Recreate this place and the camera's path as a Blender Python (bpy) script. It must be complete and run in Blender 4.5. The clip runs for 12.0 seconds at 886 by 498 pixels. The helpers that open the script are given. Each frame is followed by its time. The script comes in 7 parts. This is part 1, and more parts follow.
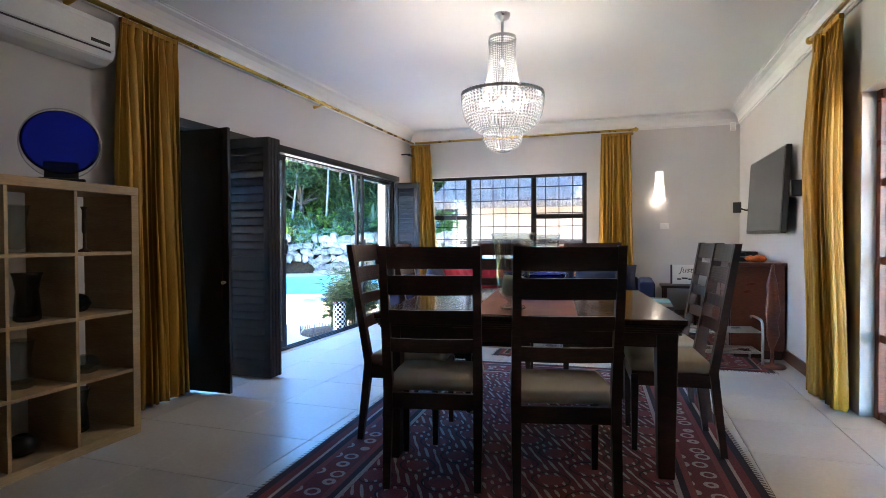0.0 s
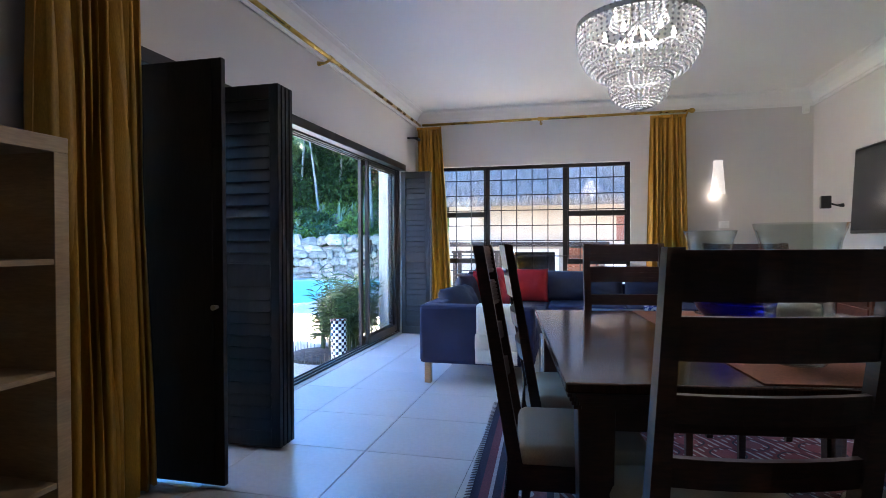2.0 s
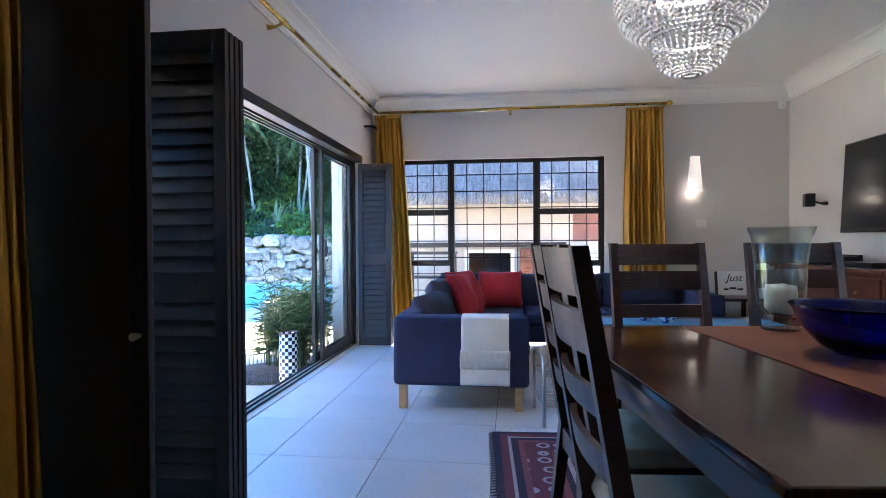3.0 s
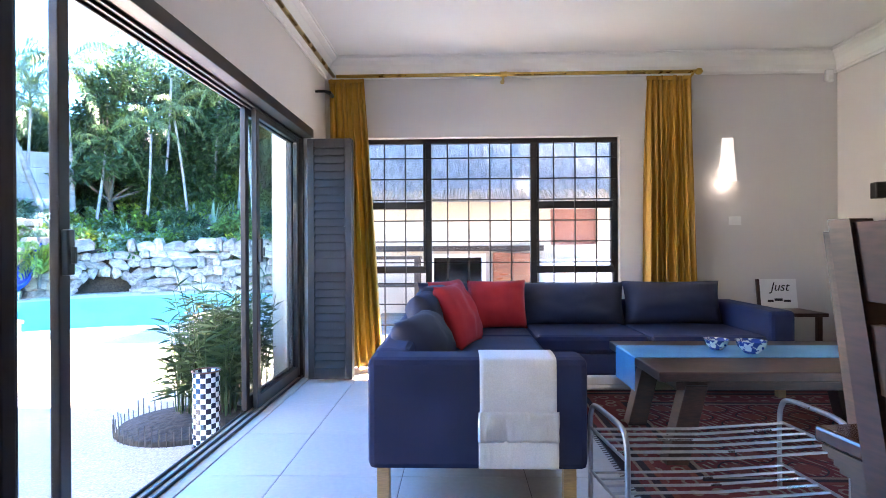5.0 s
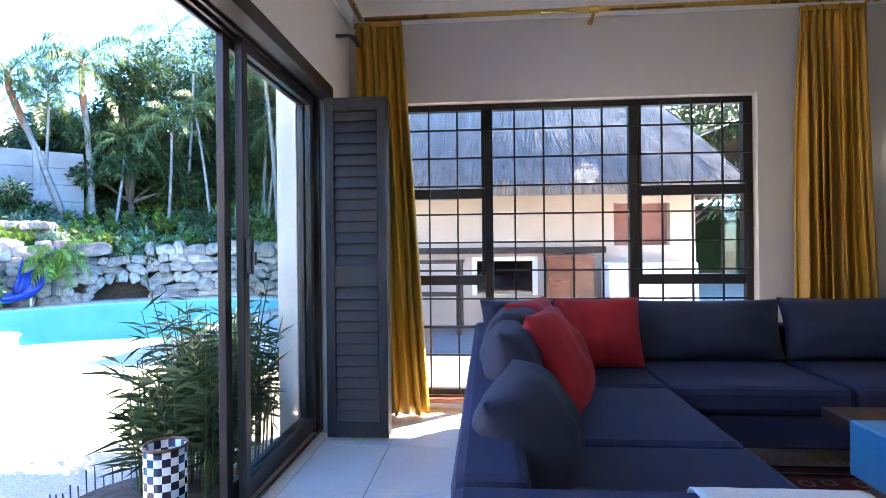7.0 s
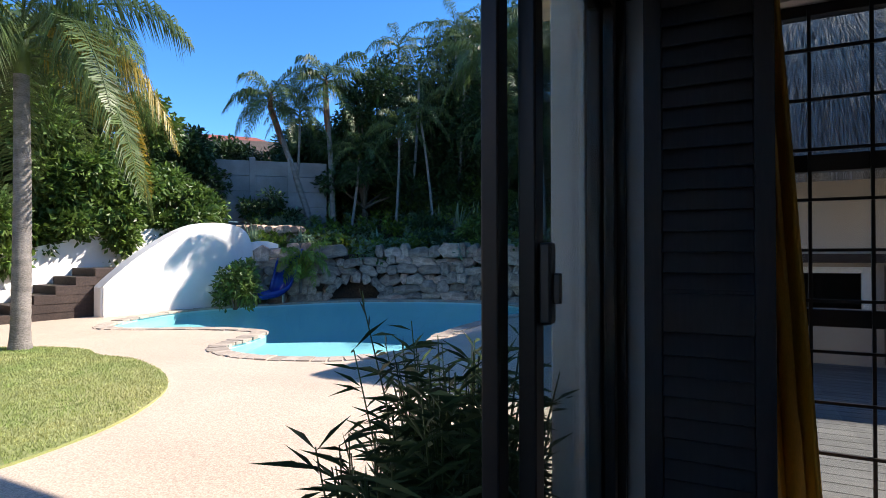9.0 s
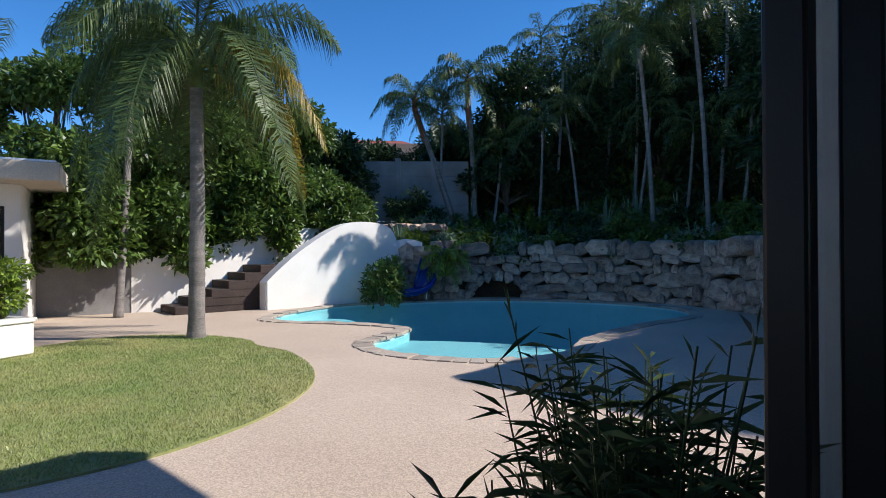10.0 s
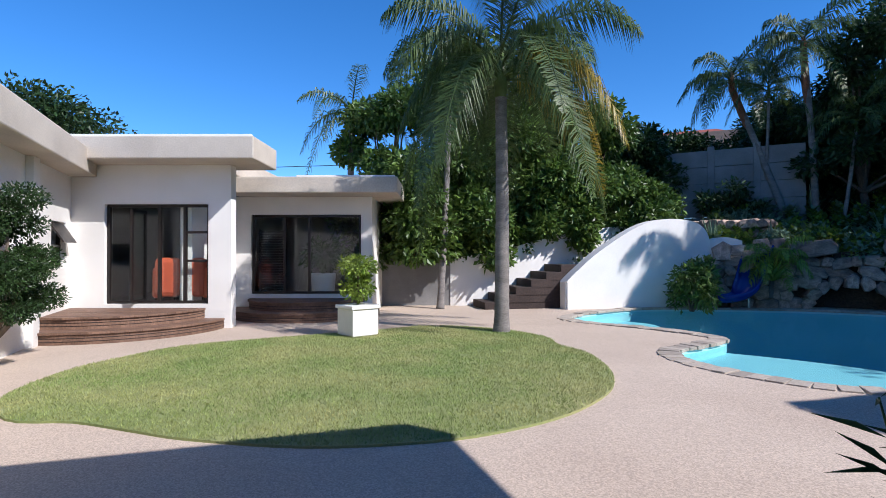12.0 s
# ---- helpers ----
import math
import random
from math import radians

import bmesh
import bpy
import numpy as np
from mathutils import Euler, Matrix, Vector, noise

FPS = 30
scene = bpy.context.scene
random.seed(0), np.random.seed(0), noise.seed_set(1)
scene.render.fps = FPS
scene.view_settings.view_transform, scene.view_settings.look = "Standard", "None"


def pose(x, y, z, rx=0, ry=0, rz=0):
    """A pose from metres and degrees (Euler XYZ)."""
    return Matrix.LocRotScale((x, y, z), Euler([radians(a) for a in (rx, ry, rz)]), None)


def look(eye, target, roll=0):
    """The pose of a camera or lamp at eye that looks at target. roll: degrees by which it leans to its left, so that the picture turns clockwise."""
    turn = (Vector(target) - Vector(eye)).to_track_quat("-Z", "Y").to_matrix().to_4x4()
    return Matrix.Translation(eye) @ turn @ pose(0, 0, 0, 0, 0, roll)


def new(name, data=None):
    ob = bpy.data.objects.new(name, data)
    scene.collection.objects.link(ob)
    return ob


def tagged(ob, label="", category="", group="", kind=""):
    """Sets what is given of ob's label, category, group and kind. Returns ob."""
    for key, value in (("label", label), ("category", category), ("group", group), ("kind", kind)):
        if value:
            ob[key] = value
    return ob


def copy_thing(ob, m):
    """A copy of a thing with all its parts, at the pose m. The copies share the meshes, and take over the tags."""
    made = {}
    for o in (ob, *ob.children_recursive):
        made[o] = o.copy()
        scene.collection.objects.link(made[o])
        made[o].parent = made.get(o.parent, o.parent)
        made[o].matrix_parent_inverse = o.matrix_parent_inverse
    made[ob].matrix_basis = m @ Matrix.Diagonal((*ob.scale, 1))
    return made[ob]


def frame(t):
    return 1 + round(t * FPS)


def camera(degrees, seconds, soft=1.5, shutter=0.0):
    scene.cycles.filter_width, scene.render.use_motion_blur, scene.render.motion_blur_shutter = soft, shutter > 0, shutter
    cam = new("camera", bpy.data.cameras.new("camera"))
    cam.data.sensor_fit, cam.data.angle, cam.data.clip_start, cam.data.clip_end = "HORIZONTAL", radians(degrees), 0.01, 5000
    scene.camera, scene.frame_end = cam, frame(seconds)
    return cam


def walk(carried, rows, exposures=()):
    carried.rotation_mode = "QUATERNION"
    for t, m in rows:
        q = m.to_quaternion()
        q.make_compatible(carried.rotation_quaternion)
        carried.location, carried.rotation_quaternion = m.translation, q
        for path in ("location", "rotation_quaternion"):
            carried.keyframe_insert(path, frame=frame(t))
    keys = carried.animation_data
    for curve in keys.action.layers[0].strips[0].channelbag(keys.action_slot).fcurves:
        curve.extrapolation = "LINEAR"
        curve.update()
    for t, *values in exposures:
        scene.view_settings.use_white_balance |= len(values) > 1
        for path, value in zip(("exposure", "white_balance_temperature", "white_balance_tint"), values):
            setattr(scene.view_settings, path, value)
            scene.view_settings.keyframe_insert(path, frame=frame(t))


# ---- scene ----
cam = camera(78.1, 12.0, soft=0.9)
# seconds, place in metres, then pitch, roll and yaw in degrees
PATH = [
    (0.0, 0.127, 1.094, 1.169, -0.97, 0.20, 18.57),
    (0.5, -0.191, 1.397, 1.181, -1.00, 0.20, 18.18),
    (1.0, -0.521, 1.662, 1.173, -0.83, 0.30, 17.22),
    (1.5, -0.821, 1.950, 1.162, -0.80, 0.20, 15.31),
    (2.0, -1.101, 2.228, 1.154, -0.72, 0.20, 13.62),
    (2.5, -1.366, 2.488, 1.155, -0.63, 0.20, 9.41),
    (3.0, -1.533, 2.825, 1.150, -0.66, 0.30, 7.04),
    (3.2, -1.596, 2.962, 1.148, -0.54, 0.30, 6.69),
    (5.0, -1.948, 4.205, 1.108, -0.09, 0.30, 1.69),
    (5.5, -1.975, 4.564, 1.096, -0.03, 0.50, 0.97),
    (6.0, -2.032, 4.920, 1.108, -0.11, 0.50, 0.97),
    (6.5, -2.142, 5.262, 1.121, -0.14, 0.50, 2.24),
    (6.7, -2.183, 5.382, 1.118, -0.06, 0.60, 2.98),
    (8.3, -2.745, 6.420, 1.150, 0.70, -0.20, 16.60),
    (8.5, -2.824, 6.570, 1.155, 0.57, -0.10, 18.87),
    (9.0, -3.010, 6.850, 1.158, 0.50, 0.10, 26.40),
    (9.5, -3.190, 7.075, 1.135, 0.50, 0.10, 33.20),
    (10.0, -3.295, 7.240, 1.126, 0.41, 0.20, 41.20),
    (10.5, -3.345, 7.350, 1.115, 0.52, 0.26, 51.90),
    (11.0, -3.399, 7.393, 1.106, 0.58, 0.18, 60.34),
    (11.5, -3.452, 7.400, 1.092, 0.65, 0.13, 66.43),
    (12.0, -3.476, 7.398, 1.086, 0.64, 0.09, 72.04),
]

EXPO = [(0.0, 5.55, 7050, 15), (2.5, 4.98, 6550, 16), (3.2, 5.05, 6600, 16), (5.0, 5.45, 6950, 19), (6.7, 4.75, 6950, 20), (8.3, 3.0, 7000, 18), (8.6, 2.1, 7000, 18), (9.0, 1.4, 6800, 14), (9.5, 0.85, 6600, 12), (10.5, 0.6, 6200, 14), (12.0, 0.65, 5950, 15)]
walk(cam, [(t, pose(x, y, z, 90 + p, r, w)) for t, x, y, z, p, r, w in PATH], EXPO)

# ---- light: clear sky and one sun ----
SUN = Vector((0.770, 0.638, 0.84)).normalized()
world = bpy.data.worlds.new("world")
scene.world = world
world.use_nodes = True
wn = world.node_tree.nodes
sky = wn.new("ShaderNodeTexSky")
sky.sky_type, sky.sun_disc = "NISHITA", False
sky.sun_elevation = math.asin(SUN.z)
sky.sun_rotation = math.atan2(SUN.x, SUN.y)
sky.air_density, sky.dust_density, sky.ozone_density, sky.altitude = 1.0, 0.0, 6.0, 1500
wn["Background"].inputs["Strength"].default_value = 0.12
deep = wn.new("ShaderNodeHueSaturation")
deep.inputs["Saturation"].default_value = 1.2
world.node_tree.links.new(sky.outputs[0], deep.inputs["Color"])
world.node_tree.links.new(deep.outputs[0], wn["Background"].inputs["Color"])
sun = new("sun", bpy.data.lights.new("sun", "SUN"))
sun.data.energy, sun.data.angle, sun.data.color = 4.0, radians(0.5), (1.0, 0.95, 0.87)
sun.matrix_world = look(SUN * 30, (0, 0, 0))


# ---- materials ----
def rgb(c):
    return (c[0], c[1], c[2], 1.0)


def mat(name, c1, c2=None, scale=3.0, rough=0.6, metal=0.0, bump=0.15, fine=60.0, grain=0.25, stretch=(1, 1, 1), emit=0.0, dist=0.01, rand=0.0, spec=0.5, rvar=0.08):
    """A surface of two colours, blotched at one size and grained at a finer one."""
    c2 = c2 or tuple(v * 0.75 for v in c1)
    m = bpy.data.materials.new(name)
    m.use_nodes = True
    n, ln = m.node_tree.nodes, m.node_tree.links
    b = n["Principled BSDF"]
    co = n.new("ShaderNodeTexCoord")
    mp = n.new("ShaderNodeMapping")
    mp.inputs["Scale"].default_value = stretch
    ln.new(co.outputs["Object"], mp.inputs["Vector"])
    big, small = n.new("ShaderNodeTexNoise"), n.new("ShaderNodeTexNoise")
    big.inputs["Scale"].default_value, big.inputs["Detail"].default_value = scale, 4
    small.inputs["Scale"].default_value, small.inputs["Detail"].default_value = fine, 3
    for t in (big, small):
        ln.new(mp.outputs[0], t.inputs["Vector"])
    mx = n.new("ShaderNodeMix")
    mx.data_type = "RGBA"
    mx.inputs["A"].default_value, mx.inputs["B"].default_value = rgb(c1), rgb(c2)
    rp = n.new("ShaderNodeMapRange")
    rp.inputs["From Min"].default_value, rp.inputs["From Max"].default_value = 0.35, 0.65
    ln.new(big.outputs["Fac"], rp.inputs["Value"])
    ln.new(rp.outputs[0], mx.inputs["Factor"])
    gr = n.new("ShaderNodeMapRange")
    gr.inputs["From Min"].default_value, gr.inputs["From Max"].default_value = 0.3, 0.7
    gr.inputs["To Min"].default_value, gr.inputs["To Max"].default_value = 1 - grain, 1 + grain
    ln.new(small.outputs["Fac"], gr.inputs["Value"])
    ml = n.new("ShaderNodeVectorMath")
    ml.operation = "SCALE"
    ln.new(mx.outputs["Result"], ml.inputs[0])
    fac = gr.outputs[0]
    if rand:
        oi, rr, mm = n.new("ShaderNodeObjectInfo"), n.new("ShaderNodeMapRange"), n.new("ShaderNodeMath")
        gi = n.new("ShaderNodeNewGeometry")
        ad = n.new("ShaderNodeMath")
        ad.operation = "ADD"
        fr = n.new("ShaderNodeMath")
        fr.operation = "FRACT"
        ln.new(oi.outputs["Random"], ad.inputs[0])
        ln.new(gi.outputs["Random Per Island"], ad.inputs[1])
        ln.new(ad.outputs[0], fr.inputs[0])
        rr.inputs["To Min"].default_value, rr.inputs["To Max"].default_value = 1 - rand, 1 + rand
        mm.operation = "MULTIPLY"
        ln.new(fr.outputs[0], rr.inputs["Value"])
        ln.new(rr.outputs[0], mm.inputs[0])
        ln.new(fac, mm.inputs[1])
        fac = mm.outputs[0]
    ln.new(fac, ml.inputs["Scale"])
    ln.new(ml.outputs[0], b.inputs["Base Color"])
    b.inputs["Metallic"].default_value = metal
    b.inputs["Specular IOR Level"].default_value = spec
    ro = n.new("ShaderNodeMapRange")
    ro.inputs["To Min"].default_value, ro.inputs["To Max"].default_value = max(0.02, rough - rvar), min(1, rough + rvar)
    ln.new(big.outputs["Fac"], ro.inputs["Value"])
    ln.new(ro.outputs[0], b.inputs["Roughness"])
    if bump:
        bp = n.new("ShaderNodeBump")
        bp.inputs["Strength"].default_value, bp.inputs["Distance"].default_value = bump, dist
        ln.new(small.outputs["Fac"], bp.inputs["Height"])
        ln.new(bp.outputs[0], b.inputs["Normal"])
    if emit:
        b.inputs["Emission Color"].default_value = rgb(c1)
        b.inputs["Emission Strength"].default_value = emit
    return m


def leafmat(name, c1, c2, rand=0.45):
    m = mat(name, c1, c2, scale=1.2, rough=0.42, bump=0, fine=9, grain=0.2, rand=rand, spec=0.4)
    n, ln = m.node_tree.nodes, m.node_tree.links
    b = n["Principled BSDF"]
    tr, ad = n.new("ShaderNodeBsdfTranslucent"), n.new("ShaderNodeMixShader")
    src = b.inputs["Base Color"].links[0].from_socket
    ln.new(src, tr.inputs["Color"])
    ad.inputs[0].default_value = 0.3
    ln.new(b.outputs[0], ad.inputs[1])
    ln.new(tr.outputs[0], ad.inputs[2])
    ln.new(ad.outputs[0], n["Material Output"].inputs["Surface"])
    return m


def glossy_by_angle(n, ln, weight, mixer, low, high):
    """More gloss at a flat angle, as on real panes and water."""
    pw, mr = n.new("ShaderNodeMath"), n.new("ShaderNodeMapRange")
    pw.operation = "POWER"
    pw.inputs[1].default_value = 5.0
    ln.new(weight.outputs["Facing"], pw.inputs[0])
    mr.inputs["To Min"].default_value, mr.inputs["To Max"].default_value = min(low, 1.0), min(high, 1.0)
    ln.new(pw.outputs[0], mr.inputs["Value"])
    ln.new(mr.outputs[0], mixer.inputs[0])


def paneglass(name, tint=(0.93, 0.96, 0.95), gloss=1.0):
    m = bpy.data.materials.new(name)
    m.use_nodes = True
    n, ln = m.node_tree.nodes, m.node_tree.links
    n.remove(n["Principled BSDF"])
    t, g, mx, fr = n.new("ShaderNodeBsdfTransparent"), n.new("ShaderNodeBsdfGlossy"), n.new("ShaderNodeMixShader"), n.new("ShaderNodeLayerWeight")
    t.inputs[0].default_value, g.inputs["Roughness"].default_value = rgb(tint), 0.01
    glossy_by_angle(n, ln, fr, mx, 0.03 * gloss, 0.45 * gloss)
    ln.new(t.outputs[0], mx.inputs[1])
    ln.new(g.outputs[0], mx.inputs[2])
    ln.new(mx.outputs[0], n["Material Output"].inputs["Surface"])
    return m


def solidglass(name, color, rough=0.02):
    m = bpy.data.materials.new(name)
    m.use_nodes = True
    b = m.node_tree.nodes["Principled BSDF"]
    b.inputs["Base Color"].default_value = rgb(color)
    b.inputs["Transmission Weight"].default_value, b.inputs["Roughness"].default_value, b.inputs["IOR"].default_value = 1.0, rough, 1.45
    return m


M = {}
M["wall"] = mat("wall paint", (0.60, 0.58, 0.57), (0.57, 0.55, 0.54), 0.8, 0.7, bump=0.08, fine=150, grain=0.03, dist=0.003)
M["ceil"] = mat("ceiling paint", (0.78, 0.78, 0.77), (0.75, 0.75, 0.745), 0.6, 0.75, bump=0.05, fine=120, grain=0.02, dist=0.003)
M["tile"] = mat("porcelain tile", (0.56, 0.54, 0.51), (0.52, 0.50, 0.47), 2.2, 0.32, bump=0.03, fine=40, grain=0.05, dist=0.002, rand=0.025, rvar=0.012)
M["grout"] = mat("grout", (0.16, 0.15, 0.14), rough=0.9)
M["gold"] = mat("gold curtain cloth", (0.45, 0.228, 0.018), (0.38, 0.185, 0.014), 2.0, 0.48, bump=0.25, fine=220, grain=0.12, stretch=(1, 1, 0.25), dist=0.002)
M["brass"] = mat("brass", (0.62, 0.42, 0.12), (0.52, 0.34, 0.09), 4, 0.28, metal=1.0, bump=0.03, fine=60, grain=0.1)
M["shut"] = mat("dark shutter paint", (0.027, 0.024, 0.026), (0.020, 0.018, 0.020), 3, 0.55, bump=0.06, fine=90, grain=0.15, stretch=(1, 1, 0.15), spec=0.25)
M["frame"] = mat("bronze aluminium", (0.024, 0.018, 0.016), (0.017, 0.013, 0.012), 3, 0.38, metal=0.3, bump=0.03, fine=90, grain=0.1)
M["wood"] = mat("dark stained wood", (0.058, 0.021, 0.013), (0.030, 0.011, 0.008), 2.5, 0.40, bump=0.08, fine=26, grain=0.35, stretch=(1, 1, 6), dist=0.003)
M["top"] = mat("polished tabletop wood", (0.075, 0.028, 0.016), (0.042, 0.016, 0.010), 2.0, 0.14, rvar=0.03, bump=0.02, fine=24, grain=0.3, stretch=(9, 1, 1), dist=0.002)
M["seat"] = mat("cream seat cloth", (0.50, 0.43, 0.33), (0.44, 0.37, 0.28), 4, 0.85, bump=0.3, fine=260, grain=0.12, dist=0.002)
M["birch"] = mat("birch veneer", (0.47, 0.32, 0.175), (0.40, 0.265, 0.14), 2, 0.5, bump=0.05, fine=24, grain=0.12, stretch=(1, 1, 8), dist=0.002)
M["white"] = mat("white plastic", (0.78, 0.78, 0.77), (0.74, 0.74, 0.73), 3, 0.4, bump=0.02, grain=0.03)
M["black"] = mat("black plastic", (0.012, 0.012, 0.013), (0.018, 0.018, 0.019), 3, 0.35, bump=0.02, grain=0.1)
M["screen"] = mat("dark screen glass", (0.018, 0.019, 0.021), (0.022, 0.023, 0.025), 1, 0.16, bump=0, grain=0.02)
M["sofa"] = mat("navy sofa cloth", (0.020, 0.029, 0.082), (0.015, 0.021, 0.060), 3, 0.9, bump=0.35, fine=300, grain=0.25, dist=0.003)
M["cushd"] = mat("dark slate cushion cloth", (0.023, 0.027, 0.055), (0.016, 0.019, 0.040), 3, 0.8, bump=0.35, fine=260, grain=0.25, dist=0.003)
M["red"] = mat("red cushion cloth", (0.40, 0.012, 0.016), (0.30, 0.008, 0.012), 4, 0.85, bump=0.3, fine=260, grain=0.15, dist=0.003)
M["towel"] = mat("white cotton cloth", (0.78, 0.77, 0.75), (0.70, 0.69, 0.67), 5, 0.9, bump=0.3, fine=180, grain=0.07, dist=0.003)
M["blue_run"] = mat("turquoise silk runner", (0.05, 0.30, 0.50), (0.035, 0.24, 0.43), 4, 0.4, bump=0.2, fine=140, grain=0.12, dist=0.002)
M["run"] = mat("terracotta table runner", (0.27, 0.095, 0.050), (0.22, 0.075, 0.038), 3, 0.8, bump=0.3, fine=180, grain=0.2, dist=0.002)
M["chrome"] = mat("grey steel tube", (0.50, 0.51, 0.53), (0.44, 0.45, 0.47), 6, 0.3, metal=0.9, bump=0.02, grain=0.06)
M["legwood"] = mat("light oak leg", (0.52, 0.34, 0.16), (0.45, 0.28, 0.13), 3, 0.45, bump=0.05, fine=30, grain=0.15, stretch=(1, 1, 5))
M["mahog"] = mat("mahogany", (0.17, 0.045, 0.020), (0.11, 0.028, 0.013), 2, 0.3, bump=0.05, fine=26, grain=0.3, stretch=(1, 1, 5))
M["blueglass"] = solidglass("cobalt glass", (0.012, 0.03, 0.62))
M["clear"] = solidglass("clear glass", (0.96, 0.98, 0.97))

M["pane"] = paneglass("window pane")
M["crystal"] = mat("crystal", (0.42, 0.44, 0.47), (0.34, 0.36, 0.39), 40, 0.08, bump=0, grain=0.1, rand=0.35, spec=1.0)
kn, kl = M["crystal"].node_tree.nodes, M["crystal"].node_tree.links
kt, km = kn.new("ShaderNodeBsdfTransparent"), kn.new("ShaderNodeMixShader")
km.inputs[0].default_value = 0.72
kl.new(kt.outputs[0], km.inputs[1])
kl.new(kn["Principled BSDF"].outputs[0], km.inputs[2])
kl.new(km.outputs[0], kn["Material Output"].inputs["Surface"])
M["candle"] = mat("candle wax", (0.80, 0.77, 0.68), rough=0.5, grain=0.03)
M["shade"] = mat("frosted glass shade", (0.85, 0.84, 0.80), rough=0.35, grain=0.02)
M["shadelit"] = mat("lit frosted glass shade", (0.90, 0.86, 0.80), (0.90, 0.86, 0.80), rough=0.35, grain=0.02, bump=0, emit=0.022)
M["lampbulb"] = mat("warm lit bulb", (1.0, 0.92, 0.80), (1.0, 0.92, 0.80), emit=0.16, bump=0, grain=0)
M["bulb"] = mat("lit bulb", (1.0, 0.95, 0.88), (1.0, 0.95, 0.88), emit=0.7, bump=0, grain=0)
M["plaster"] = mat("white exterior plaster", (0.80, 0.77, 0.72), (0.74, 0.71, 0.66), 1.5, 0.85, bump=0.25, fine=70, grain=0.05, dist=0.006)
M["cream"] = mat("cream exterior plaster", (0.47, 0.395, 0.325), (0.41, 0.34, 0.28), 1.2, 0.85, bump=0.25, fine=70, grain=0.06, dist=0.006)
M["fascia"] = mat("weathered concrete fascia", (0.58, 0.51, 0.42), (0.46, 0.40, 0.33), 1.3, 0.85, bump=0.25, fine=50, grain=0.10, dist=0.006)
# concrete grey, made darker to hold the tree shade lying on it
M["greywall"] = mat("grey concrete panel", (0.25, 0.243, 0.235), (0.16, 0.153, 0.148), 1.0, 0.9, bump=0.25, fine=40, grain=0.1)
M["deck"] = mat("weathered deck timber", (0.20, 0.115, 0.075), (0.14, 0.078, 0.050), 2, 0.7, bump=0.3, fine=25, grain=0.3, stretch=(1, 6, 1), rand=0.15)
M["sleeper"] = mat("dark timber sleeper", (0.045, 0.028, 0.022), (0.030, 0.019, 0.015), 2, 0.8, bump=0.4, fine=25, grain=0.3)
M["soil"] = mat("soil", (0.085, 0.058, 0.038), (0.055, 0.038, 0.026), 2, 0.95, bump=0.6, fine=25, grain=0.4, dist=0.03)
M["stone"] = mat("garden rock", (0.46, 0.335, 0.25), (0.23, 0.158, 0.120), 3.0, 0.85, bump=0.6, fine=18, grain=0.25, rand=0.35, dist=0.02)
M["cope"] = mat("pool coping stone", (0.44, 0.37, 0.30), (0.32, 0.27, 0.22), 3.0, 0.8, bump=0.4, fine=30, grain=0.2, rand=0.2)
M["bark"] = mat("palm bark", (0.24, 0.215, 0.195), (0.155, 0.138, 0.125), 2.5, 0.9, bump=0.5, fine=30, grain=0.3, stretch=(1, 1, 4), dist=0.02)
M["barkd"] = mat("tree bark", (0.13, 0.10, 0.075), (0.085, 0.065, 0.05), 4, 0.9, bump=0.6, fine=30, grain=0.3, stretch=(1, 1, 0.4), dist=0.02)
M["husk"] = mat("rust red palm husk", (0.28, 0.115, 0.060), (0.18, 0.08, 0.045), 5, 0.9, bump=0.5, fine=40, grain=0.3)
M["leaf"] = leafmat("tree leaf", (0.125, 0.195, 0.036), (0.058, 0.115, 0.024))
# canopy shade is put into this green, darker than the leaf itself
M["leafd"] = leafmat("tree leaf darkened for shade", (0.042, 0.082, 0.022), (0.022, 0.050, 0.015))
M["leaff"] = leafmat("fresh leaf", (0.27, 0.35, 0.050), (0.17, 0.26, 0.040))
M["palmleaf"] = leafmat("palm leaflet", (0.10, 0.145, 0.040), (0.065, 0.105, 0.032), 0.3)
M["palmy"] = leafmat("yellowing palm leaflet", (0.36, 0.26, 0.035), (0.24, 0.19, 0.035), 0.3)
M["reed"] = leafmat("reed leaf", (0.095, 0.140, 0.050), (0.060, 0.095, 0.036), 0.4)
M["aloe"] = leafmat("blue green succulent leaf", (0.27, 0.36, 0.24), (0.17, 0.26, 0.155), 0.3)
M["grass"] = leafmat("grass blade", (0.40, 0.40, 0.160), (0.225, 0.310, 0.088), 0.25)
M["turf"] = mat("turf", (0.31, 0.30, 0.125), (0.19, 0.24, 0.078), 0.55, 0.95, bump=0.2, fine=220, grain=0.35, dist=0.006)
M["slideblue"] = mat("blue fibreglass", (0.008, 0.035, 0.26), (0.006, 0.026, 0.20), 3, 0.25, bump=0.03, grain=0.08)
M["poolin"] = mat("pale blue pool plaster", (0.40, 0.66, 0.68), (0.34, 0.60, 0.63), 1.0, 0.6, bump=0.1, fine=30, grain=0.06)
M["coral"] = mat("coral leather", (0.62, 0.12, 0.055), (0.52, 0.095, 0.042), 2, 0.45, bump=0.1, fine=80, grain=0.08)
M["thatch"] = mat("grey thatch", (0.24, 0.215, 0.195), (0.13, 0.115, 0.105), 5.0, 0.95, bump=0.8, fine=34, grain=0.5, stretch=(5, 1, 1), dist=0.03)
M["terra"] = mat("terracotta plaster", (0.25, 0.115, 0.095), (0.20, 0.09, 0.075), 2, 0.85, grain=0.1)
